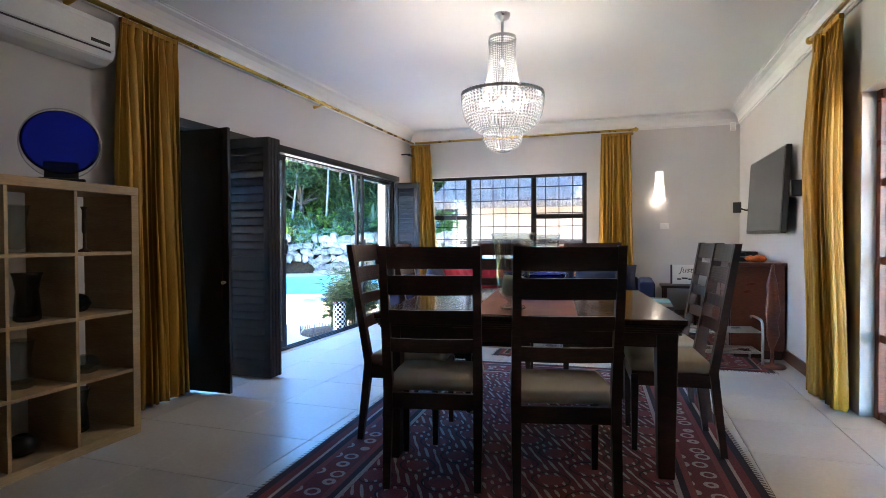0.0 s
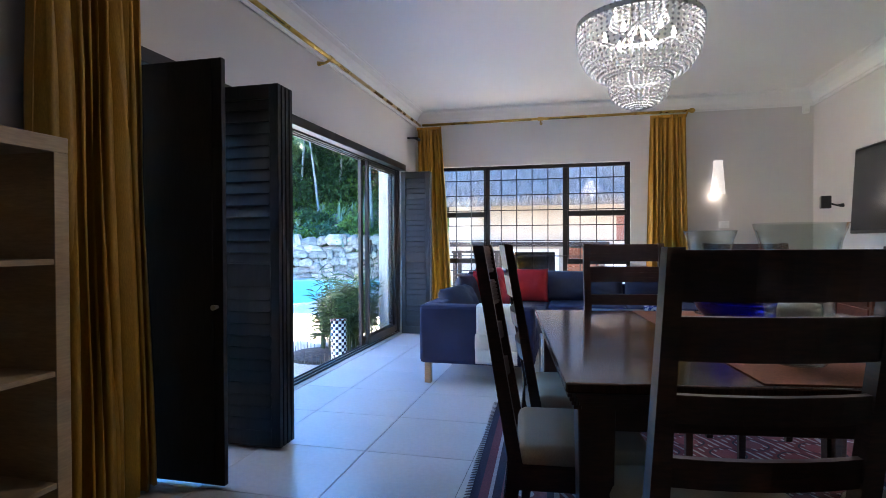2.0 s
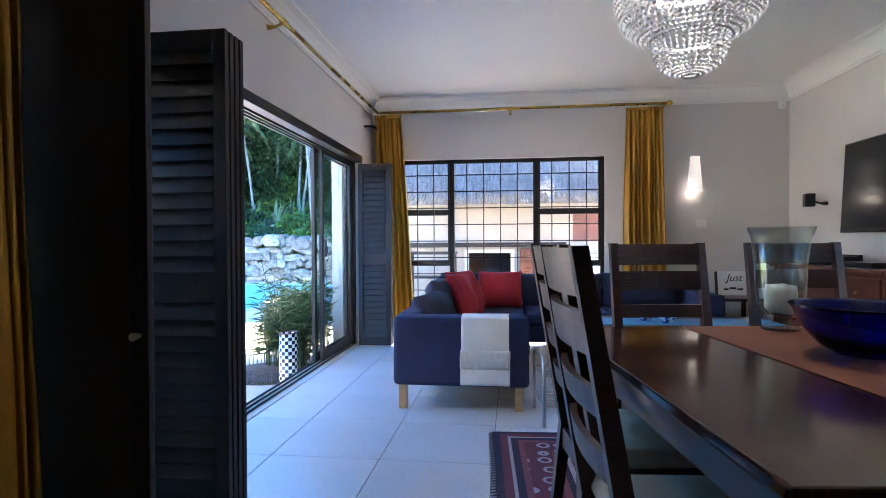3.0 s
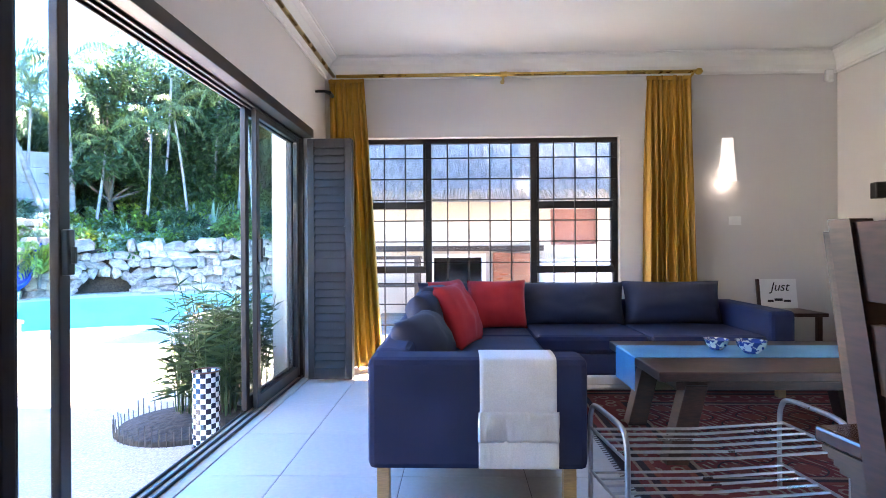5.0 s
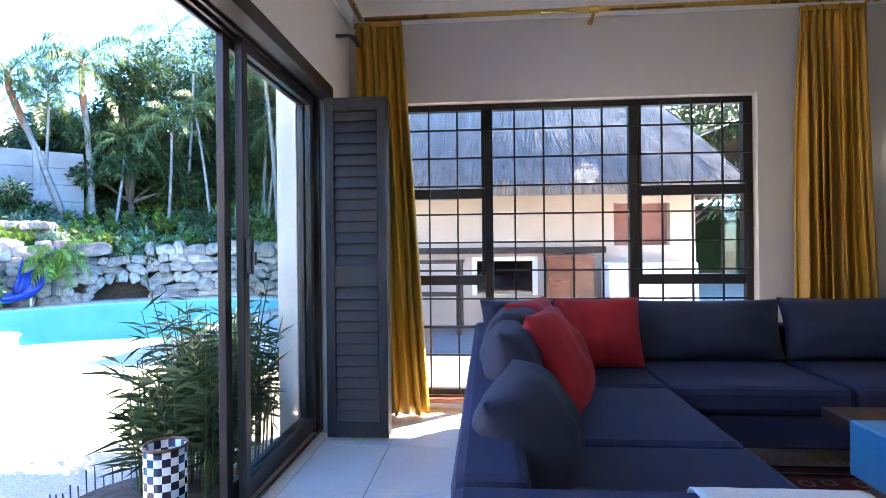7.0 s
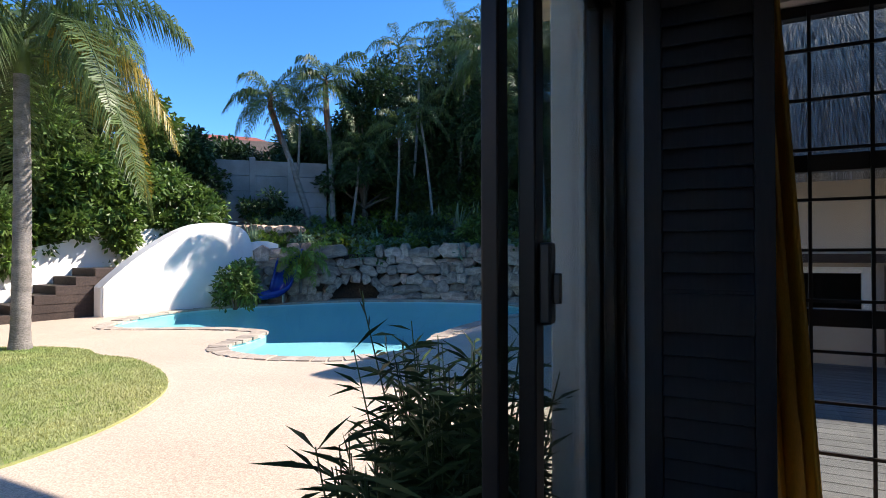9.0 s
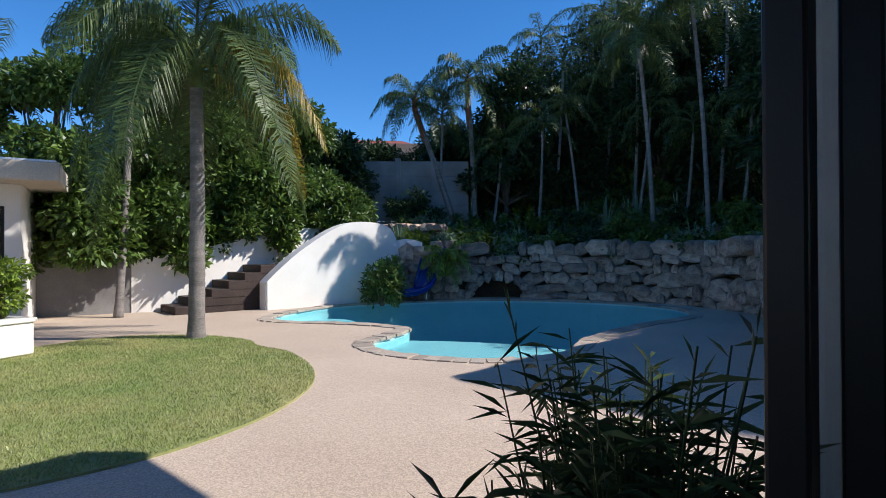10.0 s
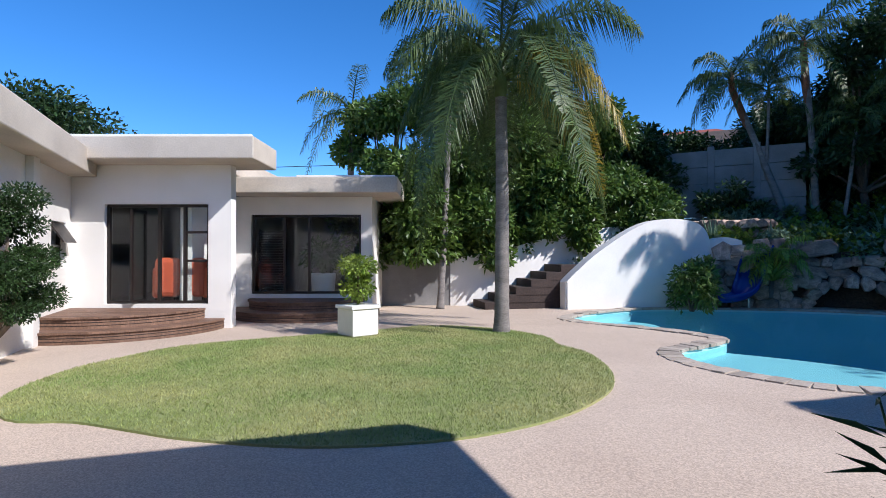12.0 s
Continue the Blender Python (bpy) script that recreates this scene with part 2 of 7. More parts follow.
M["rooftile"] = mat("red roof tile", (0.30, 0.075, 0.045), (0.22, 0.055, 0.035), 3, 0.8, grain=0.2)
# dark colour that stands in for the lack of light indoors
M["interior"] = mat("room plaster darkened for dimness", (0.20, 0.19, 0.18), (0.17, 0.16, 0.15), 1, 0.8, grain=0.05)


def pavemat():
    """Exposed aggregate: fine pebbles of several tans in a pale binder."""
    m = mat("exposed aggregate", (0.54, 0.43, 0.335), (0.48, 0.375, 0.29), 0.7, 0.85, bump=0.35, fine=70, grain=0.10, dist=0.004)
    n, ln = m.node_tree.nodes, m.node_tree.links
    b = n["Principled BSDF"]
    co, v, mx = n.new("ShaderNodeTexCoord"), n.new("ShaderNodeTexVoronoi"), n.new("ShaderNodeMix")
    v.inputs["Scale"].default_value = 120
    ln.new(co.outputs["Object"], v.inputs["Vector"])
    sp = n.new("ShaderNodeSeparateColor")
    ln.new(v.outputs["Color"], sp.inputs[0])
    rp = n.new("ShaderNodeMapRange")
    rp.inputs["To Min"].default_value, rp.inputs["To Max"].default_value = 0.76, 1.18
    ln.new(sp.outputs[0], rp.inputs["Value"])
    ml = n.new("ShaderNodeVectorMath")
    ml.operation = "SCALE"
    ln.new(b.inputs["Base Color"].links[0].from_socket, ml.inputs[0])
    ln.new(rp.outputs[0], ml.inputs["Scale"])
    ln.new(ml.outputs[0], b.inputs["Base Color"])
    return m


M["pave"] = pavemat()


def watermat():
    m = bpy.data.materials.new("pool water")
    m.use_nodes = True
    n, ln = m.node_tree.nodes, m.node_tree.links
    n.remove(n["Principled BSDF"])
    t, g, mx, fr = n.new("ShaderNodeBsdfTransparent"), n.new("ShaderNodeBsdfGlossy"), n.new("ShaderNodeMixShader"), n.new("ShaderNodeLayerWeight")
    t.inputs[0].default_value, g.inputs["Roughness"].default_value = (0.50, 0.82, 0.87, 1), 0.04
    no, bp = n.new("ShaderNodeTexNoise"), n.new("ShaderNodeBump")
    no.inputs["Scale"].default_value = 3.5
    bp.inputs["Strength"].default_value, bp.inputs["Distance"].default_value = 0.15, 0.05
    ln.new(no.outputs["Fac"], bp.inputs["Height"])
    ln.new(bp.outputs[0], g.inputs["Normal"])
    ln.new(bp.outputs[0], fr.inputs["Normal"])
    glossy_by_angle(n, ln, fr, mx, 0.02, 0.16)
    ln.new(t.outputs[0], mx.inputs[1])
    ln.new(g.outputs[0], mx.inputs[2])
    ln.new(mx.outputs[0], n["Material Output"].inputs["Surface"])
    return m


M["water"] = watermat()


def checkmat():
    m = mat("black and white check glaze", (0.8, 0.8, 0.78), rough=0.25, bump=0)
    n, ln = m.node_tree.nodes, m.node_tree.links
    co, c = n.new("ShaderNodeTexCoord"), n.new("ShaderNodeTexChecker")
    c.inputs["Color1"].default_value, c.inputs["Color2"].default_value = (0.75, 0.75, 0.72, 1), (0.015, 0.015, 0.03, 1)
    c.inputs["Scale"].default_value = 1.0
    ln.new(co.outputs["UV"], c.inputs["Vector"])
    ln.new(c.outputs[0], n["Principled BSDF"].inputs["Base Color"])
    return m


M["check"] = checkmat()


def rugmat(name, hx, hy, field, dark, pale, accent):
    """A woven rug: concentric borders with small motifs round a field of lozenges."""
    m = mat(name, field, dark, 6, 0.95, bump=0.4, fine=160, grain=0.25, dist=0.004)
    n, ln = m.node_tree.nodes, m.node_tree.links
    b = n["Principled BSDF"]

    def mth(op, a, bb=None, c=None):
        k = n.new("ShaderNodeMath")
        k.operation = op
        for i, v in enumerate((a, bb, c)):
            if v is None:
                continue
            if isinstance(v, (int, float)):
                k.inputs[i].default_value = v
            else:
                ln.new(v, k.inputs[i])
        return k.outputs[0]

    co, sp = n.new("ShaderNodeTexCoord"), n.new("ShaderNodeSeparateXYZ")
    ln.new(co.outputs["Object"], sp.inputs[0])
    x, y = sp.outputs[0], sp.outputs[1]
    dx, dy = mth("SUBTRACT", hx, mth("ABSOLUTE", x)), mth("SUBTRACT", hy, mth("ABSOLUTE", y))
    d = mth("MINIMUM", dx, dy)
    ramp = n.new("ShaderNodeValToRGB")
    ramp.color_ramp.interpolation = "CONSTANT"
    e = ramp.color_ramp.elements
    e[0].position, e[0].color = 0, rgb(dark)
    e[1].position, e[1].color = 0.06, rgb(field)
    for p, c in ((0.13, pale), (0.16, dark), (0.22, accent), (0.27, field), (0.5, accent), (0.55, dark), (0.6, pale), (0.64, field)):
        k = e.new(p)
        k.color = rgb(c)
    ln.new(mth("DIVIDE", d, 0.62), ramp.inputs["Fac"])
    # lozenge motifs in the field and hooked motifs in the border
    s = 15.0
    sa = mth("ABSOLUTE", mth("SINE", mth("MULTIPLY", mth("ADD", x, y), s * 0.62)))
    sb = mth("ABSOLUTE", mth("SINE", mth("MULTIPLY", mth("SUBTRACT", x, y), s * 0.62)))
    loz = mth("MULTIPLY", sa, sb)
    fine = mth("SINE", mth("MULTIPLY", mth("ADD", x, mth("MULTIPLY", y, 0.45)), 130))
    stripe = mth("GREATER_THAN", mth("MULTIPLY", fine, mth("SUBTRACT", loz, 0.35)), 0.12)
    core = mth("GREATER_THAN", loz, 0.72)
    ring = mth("LESS_THAN", mth("ABSOLUTE", mth("SUBTRACT", loz, 0.45)), 0.05)
    vo = n.new("ShaderNodeTexVoronoi")
    vo.inputs["Scale"].default_value = 9
    vo.inputs["Randomness"].default_value = 0.35
    ln.new(co.outputs["Object"], vo.inputs["Vector"])
    mo = mth("LESS_THAN", mth("ABSOLUTE", mth("SUBTRACT", vo.outputs["Distance"], 0.28)), 0.07)

    def mixc(f, a, c):
        k = n.new("ShaderNodeMix")
        k.data_type = "RGBA"
        ln.new(f, k.inputs["Factor"])
        ln.new(a, k.inputs["A"])
        k.inputs["B"].default_value = rgb(c)
        return k.outputs["Result"]

    infield = mth("GREATER_THAN", d, 0.40)
    c = mixc(mth("MULTIPLY", stripe, infield), ramp.outputs[0], pale)
    c = mixc(mth("MULTIPLY", core, infield), c, accent)
    c = mixc(mth("MULTIPLY", ring, infield), c, dark)
    inb = mth("MULTIPLY", mth("GREATER_THAN", d, 0.17), mth("LESS_THAN", d, 0.31))
    c = mixc(mth("MULTIPLY", mo, inb), c, pale)
    ml = n.new("ShaderNodeVectorMath")
    ml.operation = "SCALE"
    gr = n.new("ShaderNodeTexNoise")
    gr.inputs["Scale"].default_value = 90
    ln.new(co.outputs["Object"], gr.inputs["Vector"])
    ln.new(c, ml.inputs[0])
    ln.new(mth("ADD", 0.5, gr.outputs["Fac"]), ml.inputs["Scale"])
    ln.new(ml.outputs[0], b.inputs["Base Color"])
    return m


M["rug"] = rugmat("dining rug weave", 1.13, 1.78, (0.135, 0.026, 0.036), (0.022, 0.016, 0.032), (0.36, 0.30, 0.29), (0.20, 0.050, 0.056))
M["rug2"] = rugmat("lounge rug weave", 1.25, 1.0, (0.165, 0.024, 0.026), (0.030, 0.016, 0.022), (0.28, 0.20, 0.16), (0.21, 0.055, 0.040))


# ---- mesh helpers ----
def box(bm, x0, x1, y0, y1, z0, z1, bev=0.0, m=None):
    r = bmesh.ops.create_cube(bm, size=1.0)
    vs = r["verts"]
    for v in vs:
        v.co = Vector((x0 + (v.co.x + 0.5) * (x1 - x0), y0 + (v.co.y + 0.5) * (y1 - y0), z0 + (v.co.z + 0.5) * (z1 - z0)))
    if bev:
        es = list({e for v in vs for e in v.link_edges})
        r = bmesh.ops.bevel(bm, geom=es, offset=bev, segments=2, affect="EDGES", profile=0.5)
        vs = list({v for f in r["faces"] for v in f.verts} | {v for v in vs if v.is_valid})
    if m is not None:
        bmesh.ops.transform(bm, matrix=m, verts=vs)
    return vs


def tube(bm, pts, radii, n=8, cap=True):
    """A round rod along a line of points."""
    pts = [Vector(p) for p in pts]
    if isinstance(radii, (int, float)):
        radii = [radii] * len(pts)
    rings, up = [], None
    for i, p in enumerate(pts):
        t = (pts[min(i + 1, len(pts) - 1)] - pts[max(i - 1, 0)]).normalized()
        if up is None:
            up = Vector((0, 0, 1)) if abs(t.z) < 0.9 else Vector((1, 0, 0))
        a = t.cross(up).normalized()
        up = a.cross(t).normalized()
        rings.append([bm.verts.new(p + (a * math.cos(k * 2 * math.pi / n) + up * math.sin(k * 2 * math.pi / n)) * radii[i]) for k in range(n)])
    for r0, r1 in zip(rings, rings[1:]):
        for k in range(n):
            bm.faces.new((r0[k], r0[(k + 1) % n], r1[(k + 1) % n], r1[k]))
    if cap:
        bm.faces.new(rings[0][::-1])
        bm.faces.new(rings[-1])
    return rings


def lathe(bm, prof, n=32, c=(0, 0, 0)):
    """A turned body from (radius, height) pairs."""
    rings = [[bm.verts.new((c[0] + r * math.cos(k * 2 * math.pi / n), c[1] + r * math.sin(k * 2 * math.pi / n), c[2] + z)) for k in range(n)] for r, z in prof]
    for r0, r1 in zip(rings, rings[1:]):
        for k in range(n):
            bm.faces.new((r0[k], r0[(k + 1) % n], r1[(k + 1) % n], r1[k]))
    bm.faces.new(rings[0][::-1])
    bm.faces.new(rings[-1])
    return rings


def part(name, bm, material, parent=None, label="", smooth=False):
    me = bpy.data.meshes.new(name)
    bmesh.ops.recalc_face_normals(bm, faces=bm.faces)
    bm.to_mesh(me)
    bm.free()
    me.materials.append(material)
    if smooth:
        me.polygons.foreach_set("use_smooth", [True] * len(me.polygons))
    ob = new(name, me)
    if parent is not None:
        ob.parent = parent
    return tagged(ob, label)


def raw(name, verts, faces, material, parent=None, label="", smooth=False):
    me = bpy.data.meshes.new(name)
    me.from_pydata(verts, [], faces)
    me.materials.append(material)
    if smooth:
        me.polygons.foreach_set("use_smooth", [True] * len(me.polygons))
    ob = new(name, me)
    if parent is not None:
        ob.parent = parent
    return tagged(ob, label)


def thing(name, m, label, category, group="", kind=""):
    ob = new(name)
    ob.empty_display_size = 0.1
    ob.matrix_basis = m
    return tagged(ob, label, category, group, kind)


def boxpart(name, dims, material, parent=None, label="", bev=0.004, m=None):
    bm = bmesh.new()
    box(bm, *dims, bev=bev, m=m)
    return part(name, bm, material, parent, label)


def structure(name, boxes, material, label, category, bev=0.0):
    bm = bmesh.new()
    for b in boxes:
        box(bm, *b, bev=bev)
    return tagged(part(name, bm, material), label, category, kind="structure")


def spline(pts, n=8, closed=False):
    """Points along a smooth line through the given ones."""
    P = [Vector(p) for p in pts]
    out, k = [], len(P)
    for i in range(k if closed else k - 1):
        a, b, c, d = (P[(i + j) % k] if closed else P[min(max(i + j, 0), k - 1)] for j in (-1, 0, 1, 2))
        for s in range(n):
            t = s / n
            out.append(0.5 * (2 * b + (c - a) * t + (2 * a - 5 * b + 4 * c - d) * t * t + (3 * b - a - 3 * c + d) * t ** 3))
    if not closed:
        out.append(P[-1])
    return out


# ---- the house: shell of the living room ----
G0 = -0.12
XL, XR, YB, YF, ZC = -3.22, 1.58, 9.40, -2.0, 2.90
DY0, DY1, DZ = 4.35, 8.90, 2.12          # garden door opening
WX0, WX1, WZ0, WZ1 = -3.04, -0.43, 0.08, 2.16   # rear window opening
structure("wall_west", [(XL - 0.21, XL, YF - 0.2, DY0, -0.3, 3.0), (XL - 0.21, XL, DY1, YB, -0.3, 3.0), (XL - 0.21, XL, DY0, DY1, DZ, 3.0)],
          M["wall"], "warm grey painted plaster wall with a wide garden door", "wall")
structure("wall_north", [(XL - 0.21, WX0, YB, YB + 0.22, -0.3, 3.0), (WX1, XR + 0.22, YB, YB + 0.22, -0.3, 3.0), (WX0, WX1, YB, YB + 0.22, WZ1, 3.0), (WX0, WX1, YB, YB + 0.22, -0.3, WZ0)],
          M["wall"], "warm grey painted plaster wall with a barred window", "wall")
structure("wall_east", [(XR, XR + 0.22, 5.35, YB, -0.3, 3.0), (XR, XR + 0.22, YF - 0.2, 3.7, -0.3, 3.0), (XR, XR + 0.22, 3.7, 5.35, 2.12, 3.0)],
          M["wall"], "pale painted plaster wall carrying a television", "wall")
# added wall out of view, cuts daylight entering by the east glass doors
structure("wall_patio", [(6.2, 6.4, 2.0, 9.6, -0.3, 3.0)], M["plaster"], "unseen plastered wall added to cut daylight through the side doors", "wall")
structure("wall_south", [(XL, XR, YF - 0.2, YF, -0.3, 3.0)], M["wall"], "plain painted plaster wall behind the dining end", "wall")
structure("ceiling", [(XL, XR, YF, YB, ZC, 3.0)], M["ceil"], "flat white painted ceiling above the living room", "ceiling")
# reach beyond the east wall is added, unseen, to keep sun off the floor
structure("roof_slab", [(-4.25, 6.5, YF - 0.6, 11.08, 3.0, 3.35)], M["fascia"], "flat concrete roof slab with a deep overhang, lengthened east to block sun", "roof")


def cornice():
    prof = [(0.0, 2.72), (0.014, 2.72), (0.016, 2.742), (0.026, 2.748), (0.036, 2.79), (0.060, 2.835), (0.095, 2.866), (0.140, 2.880), (0.144, 2.892), (0.160, 2.894), (0.160, 2.899), (0.0, 2.899)]
    bm = bmesh.new()
    rows = []
    for o, z in prof:
        rows.append([bm.verts.new(p) for p in ((XL + o, YF + o, z), (XR - o, YF + o, z), (XR - o, YB - o, z), (XL + o, YB - o, z))])
    for a, b in zip(rows, rows[1:]):
        for k in range(4):
            bm.faces.new((a[k], a[(k + 1) % 4], b[(k + 1) % 4], b[k]))
    tagged(part("cornice", bm, M["ceil"]), "white moulded plaster cove cornice round the ceiling", "cornice", kind="structure")


cornice()
structure("baseboard", [(XR - 0.016, XR, 6.0, YB, 0.0, 0.11), (0.0, XR - 0.016, YB - 0.016, YB, 0.0, 0.11)], M["mahog"], "dark brown timber baseboard along the walls", "baseboard", 0.003)


def sliding_leaf(name, y0, y1, x, handle_at=None):
    ob = thing(name, pose(x, 0, 0), "bronze aluminium sliding glass door leaf", "sliding door", "sliding door leaves", "structure")
    w, z0, z1 = 0.055, 0.03, DZ - 0.05
    for y in (y0, y1 - w):
        boxpart("stile", (-0.018, 0.018, y, y + w, z0, z1), M["frame"], ob)
    for z, h in ((z0, 0.08), (z1 - 0.06, 0.06)):
        boxpart("rail", (-0.016, 0.016, y0 + w, y1 - w, z, z + h), M["frame"], ob)
    p = boxpart("pane", (-0.003, 0.003, y0 + w, y1 - w, z0 + 0.08, z1 - 0.06), M["pane"], ob, bev=0)
    p.visible_shadow = False
    if handle_at is not None:
        h = boxpart("door_handle", (0.018, 0.045, handle_at - 0.018, handle_at + 0.018, 1.02, 1.18), M["black"], ob, bev=0.006)
        boxpart("latch", (0.045, 0.06, handle_at - 0.008, handle_at + 0.008, 1.06, 1.12), M["black"], h, bev=0.003)


sliding_leaf("door_leaf_1", 4.42, 5.92, XL - 0.165)
sliding_leaf("door_leaf_2", 4.62, 6.09, XL - 0.115, 6.06)
sliding_leaf("door_leaf_3", 7.80, 8.86, XL - 0.165)
sliding_leaf("door_leaf_4", 7.87, 8.85, XL - 0.115, 7.90)
dfr = thing("door_1", pose(0, 0, 0), "bronze aluminium frame of the wide sliding garden door", "door frame", kind="structure")
boxpart("jamb", (XL - 0.20, XL - 0.07, DY0, DY0 + 0.045, 0.0, DZ), M["frame"], dfr)
boxpart("jamb", (XL - 0.20, XL - 0.07, DY1 - 0.045, DY1, 0.0, DZ), M["frame"], dfr)
boxpart("head", (XL - 0.20, XL - 0.07, DY0 + 0.045, DY1 - 0.045, DZ - 0.05, DZ - 0.002), M["frame"], dfr)
for k in range(3):
    boxpart("head_track", (XL - 0.185 + k * 0.045, XL - 0.170 + k * 0.045, DY0 + 0.05, DY1 - 0.05, DZ - 0.068, DZ - 0.051), M["frame"], dfr, bev=0.002)
boxpart("sill", (XL - 0.20, XL - 0.005, DY0 + 0.045, DY1 - 0.045, -0.20, 0.006), M["fascia"], dfr)
for k in range(3):
    boxpart("sill_track", (XL - 0.180 + k * 0.05, XL - 0.170 + k * 0.05, DY0 + 0.05, DY1 - 0.05, 0.006, 0.022), M["frame"], dfr, bev=0.002)
boxpart("head_trim", (XL - 0.07, XL + 0.018, DY0, DY1, DZ - 0.055, DZ + 0.02), M["frame"], dfr)


structure("door_pier", [(XL - 0.34, XL - 0.212, DY1 - 0.03, DY1 + 0.45, -0.25, 2.99)], M["plaster"], "white plastered pier outside the garden door", "pier", 0.006)


# one shutter leaf in its own axes: width along x, thickness along y
def shutter_leaf(w, h, m, stack, knob=False):
    st = part_group("shutter_leaf", stack, m)
    for x in (0, w - 0.055):
        boxpart("stile", (x, x + 0.055, -0.015, 0.015, 0, h), M["shut"], st, bev=0.003)
    for z, k in ((0, 0.10), (h * 0.46 - 0.035, 0.14), (h - 0.08, 0.08)):
        boxpart("rail", (0.055, w - 0.055, -0.0145, 0.0145, z, z + k), M["shut"], st, bev=0.003)
    key = round(w, 3)
    if key not in SLAT:
        bm = bmesh.new()
        box(bm, 0.056, w - 0.056, -0.004, 0.004, -0.042, 0.042, bev=0.0025)
        me = bpy.data.meshes.new("slat")
        bm.to_mesh(me)
        bm.free()
        me.materials.append(M["shut"])
        SLAT[key] = me
    z = 0.13
    while z < h - 0.1:
        if abs(z - h * 0.46 - 0.035) > 0.06:
            s = new("slat", SLAT[key])
            s.parent = st
            s.matrix_basis = pose(0, 0, z, -20)
        z += 0.066
    if knob:
        bm = bmesh.new()
        tube(bm, [(w - 0.03, -0.014, 0.84), (w - 0.03, -0.05, 0.84)], [0.008, 0.014])
        part("knob", bm, M["chrome"], st, "small metal knob")


SLAT = {}


def part_group(name, parent, m):
    """A part with pieces of its own: its centre bar is the mesh that carries them."""
    bm = bmesh.new()
    box(bm, 0.02, 0.03, -0.003, 0.003, 0.02, 0.06)
    ob = part(name, bm, M["shut"], parent)
    ob.matrix_basis = m
    return ob


sh = thing("folding_shutter", pose(XL, 8.80, 0.015), "dark charcoal louvred timber shutter folded open beside the door", "shutter", "folding shutters")
for k in range(3):
    shutter_leaf(0.37, 2.015, pose(0.005, -0.045 + k * 0.036, 0), sh)
sh = thing("folding_shutter", pose(XL, 5.0, 0.015), "stack of dark charcoal louvred timber shutters folded together", "shutter", "folding shutters")
for k in range(4):
    shutter_leaf(0.53, 2.015, pose(0.005, -0.05 + k * 0.042, 0), sh)
sh = thing("folding_shutter", pose(XL, 4.47, 0.015), "single dark charcoal timber shutter standing open with a metal knob", "shutter", "folding shutters")
shutter_leaf(0.52, 2.0, pose(0.005, 0, 0), sh, True)
boxpart("backing_panel", (0.050, 0.475, -0.026, -0.0155, 0.05, 1.95), M["shut"], sh, bev=0)


# ---- rear window ----
win = thing("window_1", pose(0, YB + 0.10, 0), "dark steel window with a close grid of burglar bars", "window", kind="structure")
MX = (-2.24, -1.23)
for x0, x1 in ((WX0, WX0 + 0.045), (MX[0] - 0.03, MX[0] + 0.03), (MX[1] - 0.03, MX[1] + 0.03), (WX1 - 0.045, WX1)):
    boxpart("mullion", (x0, x1, -0.03, 0.03, WZ0 + 0.045, WZ1 - 0.045), M["frame"], win)
boxpart("head", (WX0, WX1, -0.03, 0.03, WZ1 - 0.045, WZ1), M["frame"], win)
boxpart("foot", (WX0, WX1, -0.03, 0.03, WZ0, WZ0 + 0.045), M["frame"], win)
for x0, x1 in ((WX0 + 0.045, MX[0] - 0.03), (MX[1] + 0.03, WX1 - 0.045)):
    for z in (1.52, 0.90):
        boxpart("transom", (x0, x1, -0.028, 0.028, z - 0.035, z + 0.035), M["frame"], win)
    for z0, z1 in ((1.555, WZ1 - 0.045), (0.935, 1.485)):
        sash = boxpart("sash", (x0, x0 + 0.022, -0.04, 0.02, z0, z1), M["frame"], win, bev=0.003)
        boxpart("sash_stile", (x1 - 0.022, x1, -0.04, 0.02, z0, z1), M["frame"], sash, bev=0.003)
for x0, x1 in ((WX0 + 0.045, MX[0] - 0.03), (MX[0] + 0.03, MX[1] - 0.03), (MX[1] + 0.03, WX1 - 0.045)):
    p = boxpart("pane", (x0, x1, 0.004, 0.010, WZ0 + 0.045, WZ1 - 0.045), M["pane"], win, bev=0)
    p.visible_shadow = False
x = WX1 - 0.205
while x > WX0 + 0.05:
    if min(abs(x - q) for q in MX) > 0.06:
        boxpart("bar", (x - 0.006, x + 0.006, -0.044, -0.032, WZ0 + 0.02, WZ1 - 0.02), M["frame"], win, bev=0)
    x -= 0.203
z = WZ1 - 0.19
while z > WZ0 + 0.1:
    boxpart("bar", (WX0 + 0.02, WX1 - 0.02, -0.056, -0.044, z - 0.006, z + 0.006), M["frame"], win, bev=0)
    z -= 0.2
structure("window_sill", [(WX0 - 0.03, WX1 + 0.03, YB - 0.05, YB + 0.06, WZ0 - 0.03, WZ0)], M["mahog"], "dark red brown window sill close to the floor", "sill", 0.004)

win = thing("window_2", pose(XR + 0.11, 0, 0), "brown timber framed glass doors in the side wall", "glass door", kind="structure")
for y in (3.7, 4.5, 5.29):
    boxpart("post", (-0.03, 0.03, y, y + 0.06, 0.0, 2.12), M["mahog"], win)
for a, b in ((3.76, 4.50), (4.56, 5.29)):
    for z in (0.0, 0.5, 1.0, 1.5, 2.06):
        boxpart("rail", (-0.02, 0.02, a, b, z, z + 0.05), M["mahog"], win)
    p = boxpart("pane", (-0.003, 0.003, a, b, 0.05, 2.06), M["pane"], win, bev=0)
    p.visible_shadow = False


